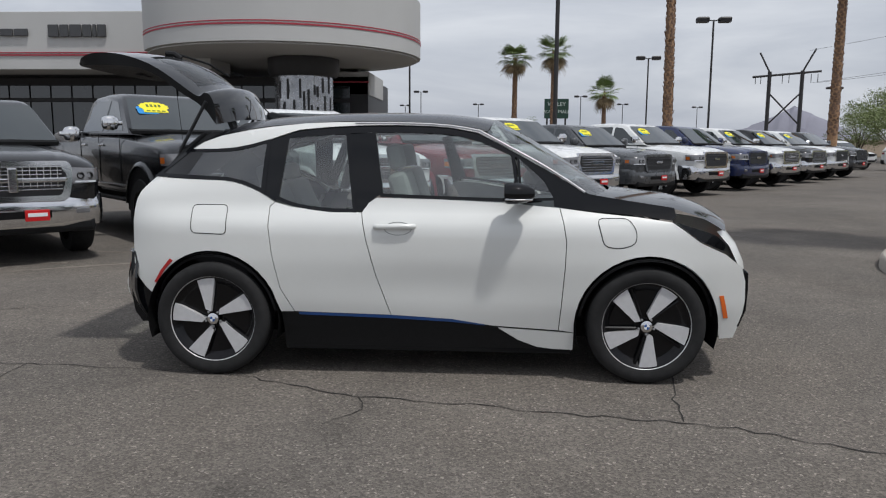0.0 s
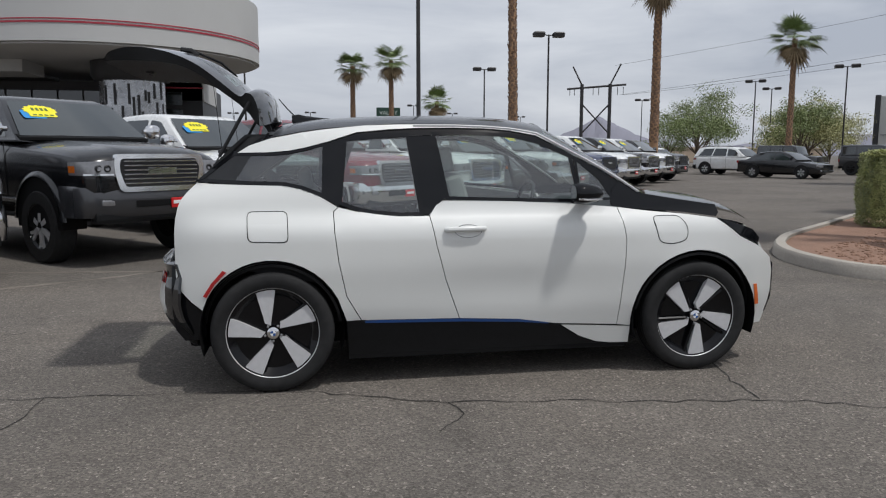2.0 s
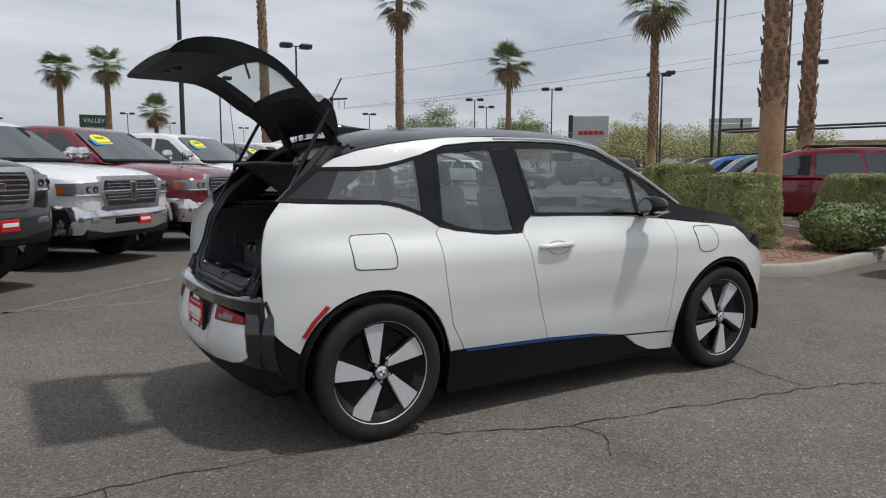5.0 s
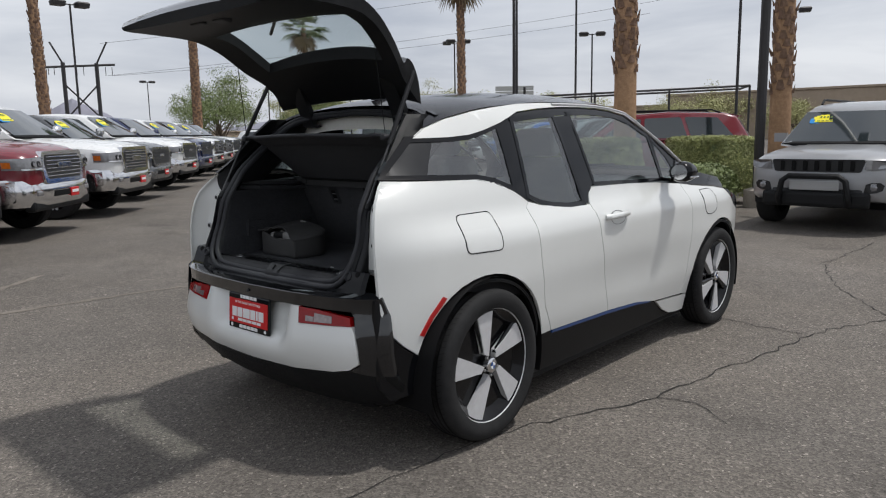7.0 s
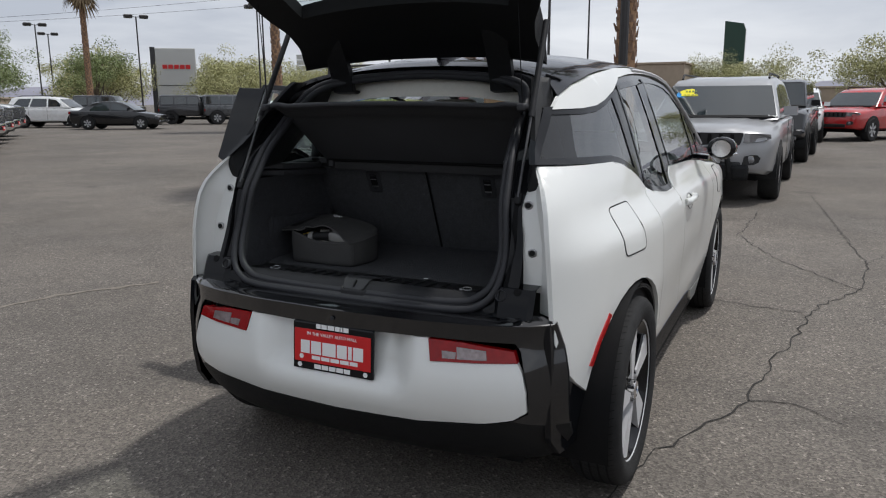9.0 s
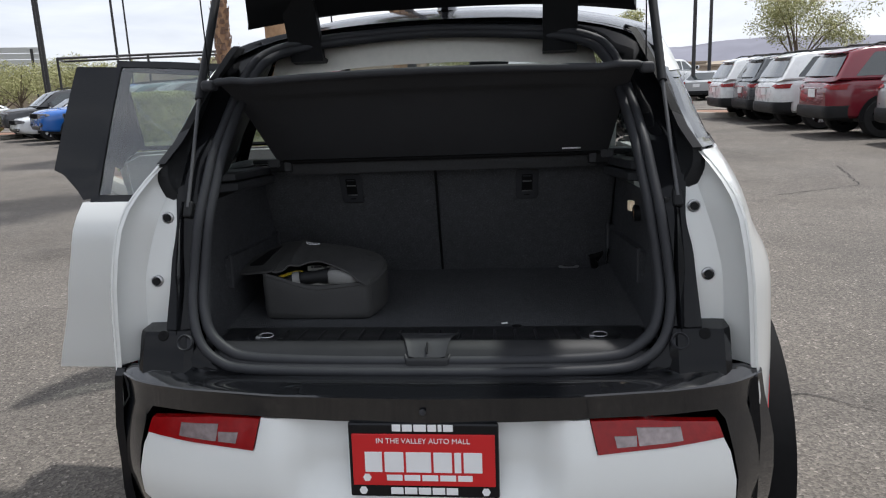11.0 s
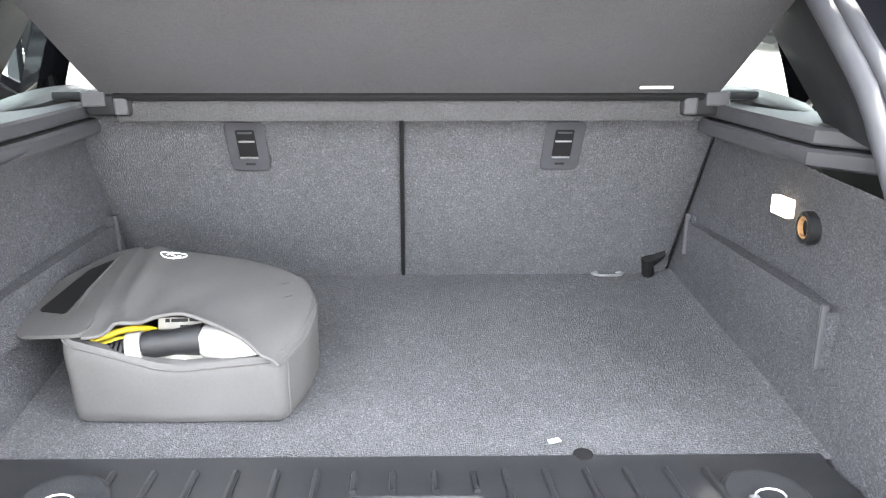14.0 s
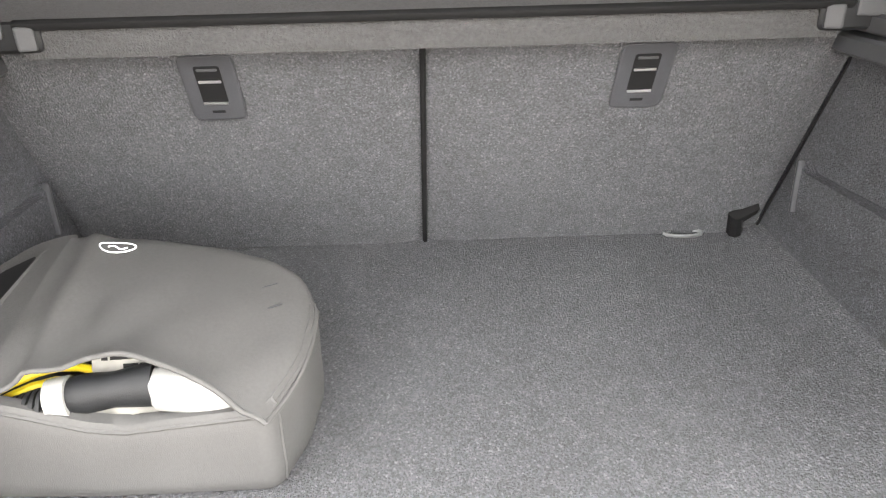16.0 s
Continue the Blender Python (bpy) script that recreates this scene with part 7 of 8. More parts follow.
    if st:
        bm = B()
        loft(bm, [[(x - .05 * (1 - f * f), f * .60, z) for x, z in ((-1.86, 1.685), (-2.13, 1.625), (-2.14, 1.612), (-2.10, 1.60), (-1.9, 1.64))] for f in (-1, -.97, -.6, 0, .6, .97, 1)])
        sp_ = part("roof_spoiler", bm, P, t, smooth=True, ang=35)
        bm = B()
        box(bm, (-2.185, 0, 1.617), (.02, .26, .014), bevel=.004)
        part("high_brake_lamp", bm, M["red_lens"], sp_)
        bm = B()
        box(bm, (-2.43, 0, .955), (.02, .86, .022), bevel=.006)
        part("tailgate_strip", bm, M["chrome"], t, "chrome tailgate strip")
    bm = B()
    box(bm, (0, 0, .36 if kind != "saloon" else .27), (3.8, 1.4, .14))
    part("chassis", bm, M["soft_black"], t)
    if kind != "box":
        bm = B()
        box(bm, (-2.435 if kind == "suv" else -2.335, .0, .86 if kind == "suv" else .74), (.02, .34, .16), bevel=.01)
        part("rear_plate", bm, M["plate_white"], t)
    else:
        bm = B()
        lathe(bm, [(.22, -.1), (.39, -.1), (.41, -.06), (.41, .06), (.39, .1), (.22, .1)], "x", 24, at=(-2.18, 0, 1.0), close=True)
        part("spare_wheel", bm, M["rubber"], t, smooth=True)
    if bars_:
        bm = B()
        tube(bm, [(x0 + .06, -.42, .36), (x0 + .14, -.42, .46), (x0 + .14, -.38, .68), (x0 + .14, -.30, .74), (x0 + .14, .30, .74), (x0 + .14, .38, .68), (x0 + .14, .42, .46), (x0 + .06, .42, .36)], .038, 10)
        bb = part("bull_bar", bm, M["black_plastic"], t, "black tubular bull bar", smooth=True)
        bm = B()
        box(bm, (x0 + .10, 0, .62), (.02, .60, .12), bevel=.02)
        part("skid_plate", bm, PAINT["silver"], bb, "silver skid plate")
        bm = B()
        box(bm, (x0 + .04, 0, .44), (.10, 1.3, .20), bevel=.06)
        part("lower_guard", bm, M["black_plastic"], t)
    if stick:
        sticker(c, fr[1][0] + .185, -.40, fr[1][1] - .085, -52, .36, .16)
    if plate:
        dealer_plate(t, x0 + .03, 0, .55)
    return t


def stand(x, y, deg):
    return Matrix.Translation((x, y, 0)) @ Matrix.Rotation(radians(deg), 4, "Z")


ROW, HEAD = [(-6.2, 2.9), (-4.24, 4.8), (-2.55, 7.0), (-.8, 8.6), (1.3, 10.7), (3.3, 13.2), (5.3, 15.8)], -46
F_, L_ = Vector((math.cos(radians(HEAD)), math.sin(radians(HEAD)))), Vector((-math.sin(radians(HEAD)), math.cos(radians(HEAD))))
TRUCKS = [("black", "black pickup truck with chrome mesh grille", "cross", 0.0, 1.0, True), ("black", "raised black pickup truck with chrome bar grille", "bars", .16, 1.0, True), ("white", "white pickup truck with chrome mesh grille", "cross", .04, 1.0, True), ("maroon", "maroon pickup truck with chrome grille", "bars", .04, 1.0, True),
          ("white", "white pickup truck with chrome front", "bars", .04, 1.0, True), ("grey", "smaller dark grey pickup truck with black trim", "plain", .06, .94, False), ("white", "white pickup truck with black grille and chrome bumper", "plain", .04, 1.0, True), ("navy", "navy blue pickup truck with dark grille", "plain", .04, 1.0, False),
          ("white", "white pickup truck with chrome bumper", "bars", .04, 1.0, True), ("black", "black pickup truck with chrome grille", "bars", .04, 1.0, True), ("white", "white pickup truck with chrome grille", "plain", .04, 1.0, True), ("dark", "dark grey pickup truck with dark grille", "plain", .04, 1.0, False)]
for k, (col, lab, sty, lift, sc_, ch) in enumerate(TRUCKS, 1):
    frw = Vector(ROW[k - 1]) if k <= len(ROW) else Vector(ROW[-1]) + Vector((2.05, 2.6)) * (k - len(ROW))
    c = frw - F_ * 1.83 + L_ * .86
    pickup(stand(c.x, c.y, HEAD), col, lab, sty, lift, sc_, k not in (8, 12), ch, True, k == 2)


def by_wheel(x, y, deg, lx, ly):
    """A standing pose that puts the local point (lx, ly) at (x, y)."""
    a = radians(deg)
    return stand(x - lx * math.cos(a) + ly * math.sin(a), y - lx * math.sin(a) - ly * math.cos(a), deg)


wagon(by_wheel(7.5, -.10, 178, 1.45, 0), "slate", "silver grey SUV with black bull bar", "suv", True, True)
wagon(by_wheel(13.4, 3.3, 118, -2.3, 0), "maroon", "dark red SUV with a white paper in the window", "suv")
for (x, y), col, lab, kd in (((14.9, 10.2), "dark", "dark grey SUV nose outwards", "suv"), ((16.5, 12.2), "teal", "grey blue SUV nose outwards", "suv"), ((18.3, 14.5), "blue", "bright blue compact SUV", "suv"), ((20.0, 16.6), "white", "white saloon car between SUVs", "saloon"), ((21.9, 18.4), "dark", "dark grey SUV with black wheels", "suv")):
    wagon(by_wheel(x, y, 136, 2.3, .5), col, lab, kd, cat="car" if kd == "saloon" else "SUV")
wagon(stand(33.5, 31.5, -40), "grey", "grey off-road pickup parked sideways", "box")
wagon(stand(37.5, 31.0, -35), "white", "white low sports car", "saloon", cat="car")
wagon(stand(24.2, 31.2, -62), "black", "black saloon car seen from its side", "saloon", cat="car")
wagon(stand(24.8, 37.0, -62), "white", "large white SUV parked far off", "suv")
wagon(stand(21.5, 41.5, -62), "white", "white crossover car parked far off", "suv")
wagon(stand(29.8, 38.5, -60), "dark", "dark boxy off-road car", "box")
wagon(stand(32.5, 34.0, -60), "dark", "dark grey boxy off-road car", "box")
wagon(stand(27.0, 40.5, -60), "white", "white saloon parked far off", "saloon", cat="car")
wagon(by_wheel(14.6, -.5, 176, 1.30, 0), "dark", "dark boxy off-road car behind the silver SUV", "box")
wagon(by_wheel(23.0, -.9, 178, 1.45, 0), "white", "white SUV facing the car park", "suv")
wagon(by_wheel(24.2, -3.2, 150, 1.45, .8), "red", "bright red SUV with a paper in its window", "suv")
pickup(by_wheel(37.5, -7.6, -48, -1.72, -.86), "white", "tall white pickup truck parked sideways", "plain", .15, 1.0, False, True, False)
wagon(stand(37.0, -10.0, -30), "silver", "silver sports coupe with a rear wing", "saloon", cat="car")
for (x, y), col, lab in (((18.5, -6.8), "white", "white SUV seen from behind"), ((16.6, -7.0), "grey", "grey SUV between two white ones"), ((14.3, -6.9), "white", "white off-road SUV seen from behind"), ((11.6, -7.0), "maroon", "dark red SUV with black wheels"), ((9.0, -7.4), "silver", "silver white SUV seen from behind")):
    wagon(by_wheel(x, y, -90, -1.45, -.84), col, lab, "suv")
wagon(stand(5.5, 52, -45), "yellow", "yellow car behind the row of pickups", "suv")

# ---- ground details ----
def strip(pts, w, z=.004, jag=0.0, name="crack", rng=RNG, sub=10):
    """A flat uneven line on the ground."""
    bm = B()
    P = []
    for a, b in zip(pts, pts[1:]):
        a, b = Vector(a), Vector(b)
        n = max(1, int((b - a).length * sub))
        for i in range(n):
            P.append(a.lerp(b, i / n))
    P.append(Vector(pts[-1]))
    last = None
    for i, p in enumerate(P):
        d = (P[min(i + 1, len(P) - 1)] - P[max(i - 1, 0)]).normalized()
        q = Vector((-d.y, d.x))
        o = q * rng.uniform(-jag, jag)
        ww = w * rng.uniform(.45, 1.5)
        v = (bm.verts.new((*(p + o + q * ww), z)), bm.verts.new((*(p + o - q * ww), z)))
        if last:
            bm.faces.new((last[0], last[1], v[1], v[0]))
        last = v
    return bm


CRACKS = [([(-6.5, -.6), (-4.2, -.66), (-2.74, -.72), (-2.52, -.74), (-1.85, -.76), (-1.47, -.80), (-1.1, -.87), (-.68, -1.06), (-.35, -1.19), (.2, -1.26), (.66, -1.36), (1.33, -1.46), (1.6, -1.52), (1.9, -1.67), (2.17, -1.79), (3.2, -1.9), (5.5, -1.7), (8, -1.5)], .004),
          ([(1.34, -1.44), (1.38, -1.2), (1.43, -.94), (1.45, -.8), (1.6, -.3)], .004), ([(-2.52, -.73), (-2.54, -1.02), (-2.61, -1.26), (-2.9, -1.6)], .0035), ([(-.35, -1.19), (-.30, -1.38), (-.45, -1.61)], .0025),
          ([(2.17, -1.79), (3.1, -1.2), (4.2, -.8), (6.0, -.9)], .004), ([(3.2, -1.9), (4.5, -2.4), (6.5, -2.6)], .0035), ([(9, -4), (12, -3.4), (16, -3.9), (22, -2.5)], .01), ([(5, -3), (5.6, -4.1), (7.5, -4.6)], .007), ([(-6.8, .8), (-4.9, .35), (-3.2, .9)], .004)]
for pts, w in CRACKS:
    part("asphalt_crack", strip(pts, w, .004, .022, sub=14), M["crack"], ground)
M["seam"] = mat("pale_patch_seam", (.17, .15, .125), .95, var=.3, scale=20, big=.3, bigscale=1.5)
for pts, w in (([(-14, -2.5), (-7, 1.2), (-3.3, 3.4), (-1.0, 5.2)], .035), ([(-16, 1.0), (-8, 2.4), (-4.5, 3.1)], .05), ([(-4.6, 4.0), (-1.86, 3.7), (-.42, 3.5), (.2, 3.13)], .03)):
    part("paving_seam", strip(pts, w, .003, .02), M["seam"], ground)
bm = B()
tube(bm, [(.0, -2.62, .004), (.05, -2.60, .006), (.12, -2.605, .007), (.17, -2.62, .005)], .002, 5)
tagged(part("dry_twig", bm, M["dry_frond"]), "short dry twig lying on the asphalt", "twig")

# planted island
ISLE = [(4.72, 2.0), (4.68, 2.7), (4.8, 3.4), (5.15, 4.1), (5.9, 5.0), (7.5, 6.3), (9.5, 8.0), (11.5, 9.3), (12.6, 8.6), (12.2, 7.0), (11.0, 4.6), (10.0, 2.8), (9.2, 1.9), (8.4, 1.62), (7.0, 1.42), (5.9, 1.2), (5.2, 1.4)]


def kerb_ring(name, poly, label, h=.15, w=.16, fill="gravel"):
    k = rounded(poly, .5, 3)
    bm = B()
    rows = [[(x, y, 0) for x, y in k], [(x, y, h - .03) for x, y in grow(k, -.012)], [(x, y, h) for x, y in grow(k, -.04)], [(x, y, h) for x, y in grow(k, -w)], [(x, y, h - .06) for x, y in grow(k, -w - .005)]]
    loft(bm, rows, cap=False)
    ob = tagged(part(name, bm, M["kerb"], smooth=True, ang=40), label, "kerb", kind="structure")
    bm = B()
    bm.faces.new([bm.verts.new((x, y, h - .04)) for x, y in grow(k, -w)])
    tagged(part("planting_bed", bm, M[fill]), "red brown gravel bed inside kerb", "gravel", kind="structure")
    return ob


kerb_ring("kerb", ISLE, "pale concrete kerb round a planted island")
kerb_ring("kerb", [(21.5 + 1.6 * math.cos(a * .5236), -6.4 + .9 * math.sin(a * .5236)) for a in range(12)], "round concrete kerb of a small planter")
kerb_ring("kerb", [(21.0, 19.5), (24, 23.5), (26, 23.5), (25.5, 20.5), (23, 18.5)], "concrete kerb of a far planted island")
# pebbles on the bed
bm = B()
r_ = random.Random(5)
for _ in range(1500):
    x, y = r_.uniform(4.9, 9.2), r_.uniform(1.4, 5.6)
    if not (1.85 < y < 3.1 + (x - 4.9) * .7) or x < 5.15:
        continue
    s = r_.uniform(.012, .035)
    q = bmesh.ops.create_icosphere(bm, subdivisions=1, radius=s)
    bmesh.ops.transform(bm, matrix=Matrix.Translation((x, y, .112)) @ Matrix.Diagonal((1, r_.uniform(.6, 1), .6, 1)), verts=q["verts"])
tagged(part("gravel_stones", bm, M["gravel"]), "loose red brown landscaping gravel", "gravel", kind="stuff")


def leaves(bm, n, fn, size, rng):
    """Small leaf blades scattered by fn(rng), which gives a place and a way it faces."""
    for _ in range(n):
        p, d = fn(rng)
        p, d = Vector(p), Vector(d)
        a = Vector((rng.gauss(0, 1), rng.gauss(0, 1), rng.gauss(0, 1)))
        d = (d + a * .55).normalized()
        u = d.orthogonal().normalized()
        u = (Matrix.Rotation(rng.uniform(0, 6.28), 3, d) @ u)
        v = d.cross(u)
        s = size * rng.uniform(.6, 1.4)
        q = [bm.verts.new(p + u * s * 1.2), bm.verts.new(p + v * s * .5), bm.verts.new(p - u * s * .9), bm.verts.new(p - v * s * .5)]
        bm.faces.new(q)


def hedge(x, y, deg, sx, sy, h, name="hedge", label="clipped square green hedge on gravel", mt="leaf", n=46000, rng=RNG):
    t = empty(name, Matrix.Translation((x, y, .10)) @ Matrix.Rotation(radians(deg), 4, "Z"), label=label, category="hedge")
    bm = B()
    box(bm, (0, 0, h * .52), (sx * .76, sy * .76, h * .84), bevel=.14, seg=3)
    part("inner_core", bm, M["leaf_dark"], t)

    def f(r):
        k = r.choices((0, 1, 2), (sy * h, sx * h, sx * sy))[0]
        p = [r.uniform(-.5, .5), r.uniform(-.5, .5), r.uniform(0.03, 1)]
        s = r.choice((-1, 1))
        if k == 0:
            p[0], d = .5 * s, (s, 0, .3)
        elif k == 1:
            p[1], d = .5 * s, (0, s, .3)
        else:
            p[2], d = 1.0, (0, 0, 1)
        # rounded edges and an uneven outline
        ex, ey, ez = abs(p[0]) * 2, abs(p[1]) * 2, p[2]
        ins = .16 * max(0, ex + ey - 1.5) + .13 * max(0, ez + max(ex, ey) - 1.6) + .05 * max(0, .6 - ez)
        w = 1 - ins * 2.2 - abs(r.gauss(0, .045)) + (.04 if r.random() < .12 else 0) + .07 * noise.noise((p[0] * 3 + x, p[1] * 3, p[2] * 3))
        return (p[0] * sx * w, p[1] * sy * w, p[2] * h * (1 - ins * .9) + r.gauss(0, .015)), d
    bm = B()
    leaves(bm, n, f, .0145, rng)
    part("foliage", bm, M[mt], t)
    return t


hedge(7.13, 3.25, -16, .98, .98, 1.12)
hedge(8.85, 6.0, -30, 1.35, 1.3, 1.28)
hedge(9.7, 2.62, -18, 1.5, 1.5, 1.1)


def shrub(x, y, r, h, label, mt="leaf_dark", n=7000, z0=.1, size=.028, rng=RNG):
    t = empty("shrub", Matrix.Translation((x, y, z0)), label=label, category="shrub")
    bm = B()
    bmesh.ops.create_icosphere(bm, subdivisions=3, radius=1)
    bmesh.ops.transform(bm, matrix=Matrix.Translation((0, 0, h * .45)) @ Matrix.Diagonal((r * .8, r * .8, h * .42, 1)), verts=bm.verts)
    part("inner_core", bm, M["leaf_dark"], t)

    def f(q):
        d = Vector((q.gauss(0, 1), q.gauss(0, 1), q.gauss(0, 1))).normalized()
        w = 1 + .14 * noise.noise(d * 2.5 + Vector((x, y, 0))) - abs(q.gauss(0, .06))
        return (d.x * r * w, d.y * r * w, max(.02, h * .5 + d.z * h * .5 * w)), d
    bm = B()
    leaves(bm, n, f, size, rng)
    part("foliage", bm, M[mt], t)


shrub(7.92, 2.08, .62, .74, "round green shrub on gravel")
shrub(23.2, 20.3, .8, 1.0, "yellow green spiky shrub on a kerbed island", "leaf_pale", 2500, .1, .06)


def palm(x, y, h, r, label, crown=True, z0=0.0, smooth_to=1.9, seed=1, frond_len=1.5):
    """A fan palm: rough tapered trunk, fan fronds and dry skirt."""
    q = random.Random(seed)
    t = empty("palm_tree", Matrix.Translation((x, y, z0)), label=label, category="palm tree", group="palms of the car park")
    lean = Vector((q.uniform(-.02, .02), q.uniform(-.02, .02)))
    bm = B()
    pts = [(lean.x * z, lean.y * z, z) for z in np.linspace(-.05, h, 14)]
    tube(bm, pts, r, 14, r2=r * .72)
    part("trunk", bm, M["bark_smooth"], t, smooth=True)
    bm = B()
    n = int((h - smooth_to) * 34)
    for k in range(n):
        z = smooth_to + (h - smooth_to) * k / n
        a = k * 2.4 + q.uniform(-.2, .2)
        rr = r + (r * .72 - r) * z / h
        d = Vector((math.cos(a), math.sin(a), 0))
        u = Vector((-d.y, d.x, 0))
        c = Vector((lean.x * z, lean.y * z, z)) + d * rr * .92
        w, l = rr * .42, q.uniform(.10, .22)
        o = q.uniform(.02, .07) + (.05 if q.random() < .06 else 0)
        vs = [bm.verts.new(c - u * w), bm.verts.new(c + u * w), bm.verts.new(c + u * w * .5 + d * o + Vector((0, 0, l))), bm.verts.new(c - u * w * .5 + d * o + Vector((0, 0, l))), bm.verts.new(c + d * .05 - Vector((0, 0, .02)))]
        bm.faces.new((vs[0], vs[1], vs[2], vs[3])), bm.faces.new((vs[0], vs[3], vs[4])), bm.faces.new((vs[1], vs[4], vs[2])), bm.faces.new((vs[3], vs[2], vs[4]))
    part("bark", bm, M["bark"], t)
    if crown:
        for nm, mt, cnt, e0, e1 in (("frond_crown", "frond", 34, -25, 75), ("dry_skirt", "dry_frond", 12, -80, -35)):
            bm = B()
            for k in range(cnt):
                a, e = k * 2.4 + q.uniform(-.3, .3), radians(q.uniform(e0, e1))
                d = Vector((math.cos(a) * math.cos(e), math.sin(a) * math.cos(e), math.sin(e)))
                top = Vector((lean.x * h, lean.y * h, h))
                L = frond_len * q.uniform(.75, 1.1)
                st = top + d * L * .42
                u = d.cross(Vector((0, 0, 1)))
                u = u.normalized() if u.length > .01 else Vector((1, 0, 0))
                v = u.cross(d)
                vs = [bm.verts.new(top - u * .02), bm.verts.new(top + u * .02), bm.verts.new(st)]
                bm.faces.new(vs)
                for b in range(13):
                    f = -1.25 + 2.5 * b / 12
                    dd = (d * math.cos(f) + u * math.sin(f)).normalized()
                    ln = L * .68 * (1 - .22 * abs(f))
                    sd = dd.cross(v).normalized() * .028 * L
                    m_ = st + dd * ln * .6
                    tip = st + dd * ln - Vector((0, 0, .22 * ln * q.uniform(.5, 1.3)))
                    p = [bm.verts.new(st), bm.verts.new(m_ + sd), bm.verts.new(tip), bm.verts.new(m_ - sd)]
                    bm.faces.new(p)
            part(nm, bm, M[mt], t)
    return t


palm(8.05, 3.45, 9.5, .2, "near palm with rough brown trunk in a planted island", z0=.1, seed=2, smooth_to=2.2)
palm(12.3, 2.2, 9.0, .22, "palm with rough trunk beside parked cars", seed=3, smooth_to=2.0)
palm(14.6, 7.0, 9.0, .19, "palm with shaggy brown trunk", seed=4, smooth_to=2.0)
palm(24.5, 21.0, 9.0, .22, "palm with shaggy trunk and green crown", seed=5, smooth_to=2.0, frond_len=1.8)
palm(36.5, 48.5, 10.2, .24, "windblown palm with a full green crown", seed=6, frond_len=2.2)
palm(19.2, 36.6, 11.3, .27, "tall palm with shaggy trunk", seed=7, frond_len=1.9)
palm(9.3, 32.2, 13.5, .24, "tall palm with thin shaggy trunk", seed=8, frond_len=1.8)
palm(6.7, 66.5, 10.0, .27, "distant palm with green crown", seed=9, frond_len=2.0)
palm(3.1, 68.0, 9.6, .27, "distant palm with dense crown", seed=10, frond_len=2.0)
palm(15.5, 92.0, 8.0, .3, "short distant palm with wide crown", seed=11, frond_len=2.4)


def street_lamp(x, y, h=8.0, heads=2, turn=0.0, label="dark car park lamp with two box heads", r=.065):
    t = empty("street_lamp", Matrix.Translation((x, y, 0)) @ Matrix.Rotation(radians(turn), 4, "Z"), label=label, category="street lamp", group="car park lamps")
    bm = B()
    tube(bm, [(0, 0, 0), (0, 0, h)], r, 8, r2=r * .8)
    part("pole", bm, M["pole"], t)
    bm = B()
    lathe(bm, [(.24, 0), (.24, .55), (.2, .6), (0, .6)], "z", 14)
    part("base", bm, M["kerb"], t, "concrete base", smooth=True)
    for s in (-1, 1)[:heads]:
        bm = B()
        tube(bm, [(0, 0, h - .05), (s * .35, 0, h)], .03, 6)
        part("arm", bm, M["pole"], t)
        bm = B()
        loft(bm, [[(s * .58 + a * k, b * k, h + z) for a, b in ((-.28, -.30), (.28, -.30), (.34, 0), (.28, .30), (-.28, .30), (-.34, 0))] for z, k in ((-.13, .95), (.06, 1.05), (.13, .85))])
        part("lamp_head", bm, M["pole"], t)
    return t


for i, (x, y, h, tn) in enumerate(((12.4, 36.2, 8.0, 0), (12.4, 52, 7.8, 0), (-8, 91, 8, 0), (-13.7, 125, 8, 0), (-.9, 121, 8, 0), (13.5, 100, 8, 0), (22.9, 120, 8, 0), (37.5, 129, 8, 0), (40.5, 84, 8, 0), (40.1, 59, 8, -35), (39.9, 46.7, 8, -35), (39, 33.5, 8, -35), (43, 24.6, 8, -55), (42.7, 11.2, 8, -60), (46.5, 66, 8, -30), (41.0, 35.6, 8.2, -40))):
    street_lamp(x, y, h, 2, tn)
for x, y, h, r in ((2.75, 21.2, 11, .085), (9.37, 1.61, 10, .085), (-6.5, 62, 14, .09), (29.5, 21.5, 13, .09), (35.0, 25.3, 14, .09), (35.0, 21.0, 14, .07), (36, -8.9, 12, .1), (44, -11.6, 13, .11), (30.5, 9.8, 13, .07)):
    t = empty("flood_pole", Matrix.Translation((x, y, 0)), label="tall plain dark lamp pole", category="lamp pole")
    bm = B()
    tube(bm, [(0, 0, 0), (0, 0, h)], r, 10, r2=r * .75)
    part("pole", bm, M["pole"], t, smooth=True)
    bm = B()
    lathe(bm, [(r * 2.6, 0), (r * 2.6, .3 if r < .1 else .75), (r * 1.2, .34 if r < .1 else .8), (0, .34 if r < .1 else .8)], "z", 14)
    part("base", bm, M["kerb"], t, "concrete pole base", smooth=True)
    bm = B()
    box(bm, (0, 0, h), (.9, .4, .2), bevel=.05)
    part("lamp_head", bm, M["pole"], t)

# ---- dealership building ----
bld = empty("dealership_building", label="modern grey dealership with a round canopy and dark glass front", category="building")
CX, CY, CR, Z0, Z1 = -14.0, 48.6, 9.6, 7.4, 11.2


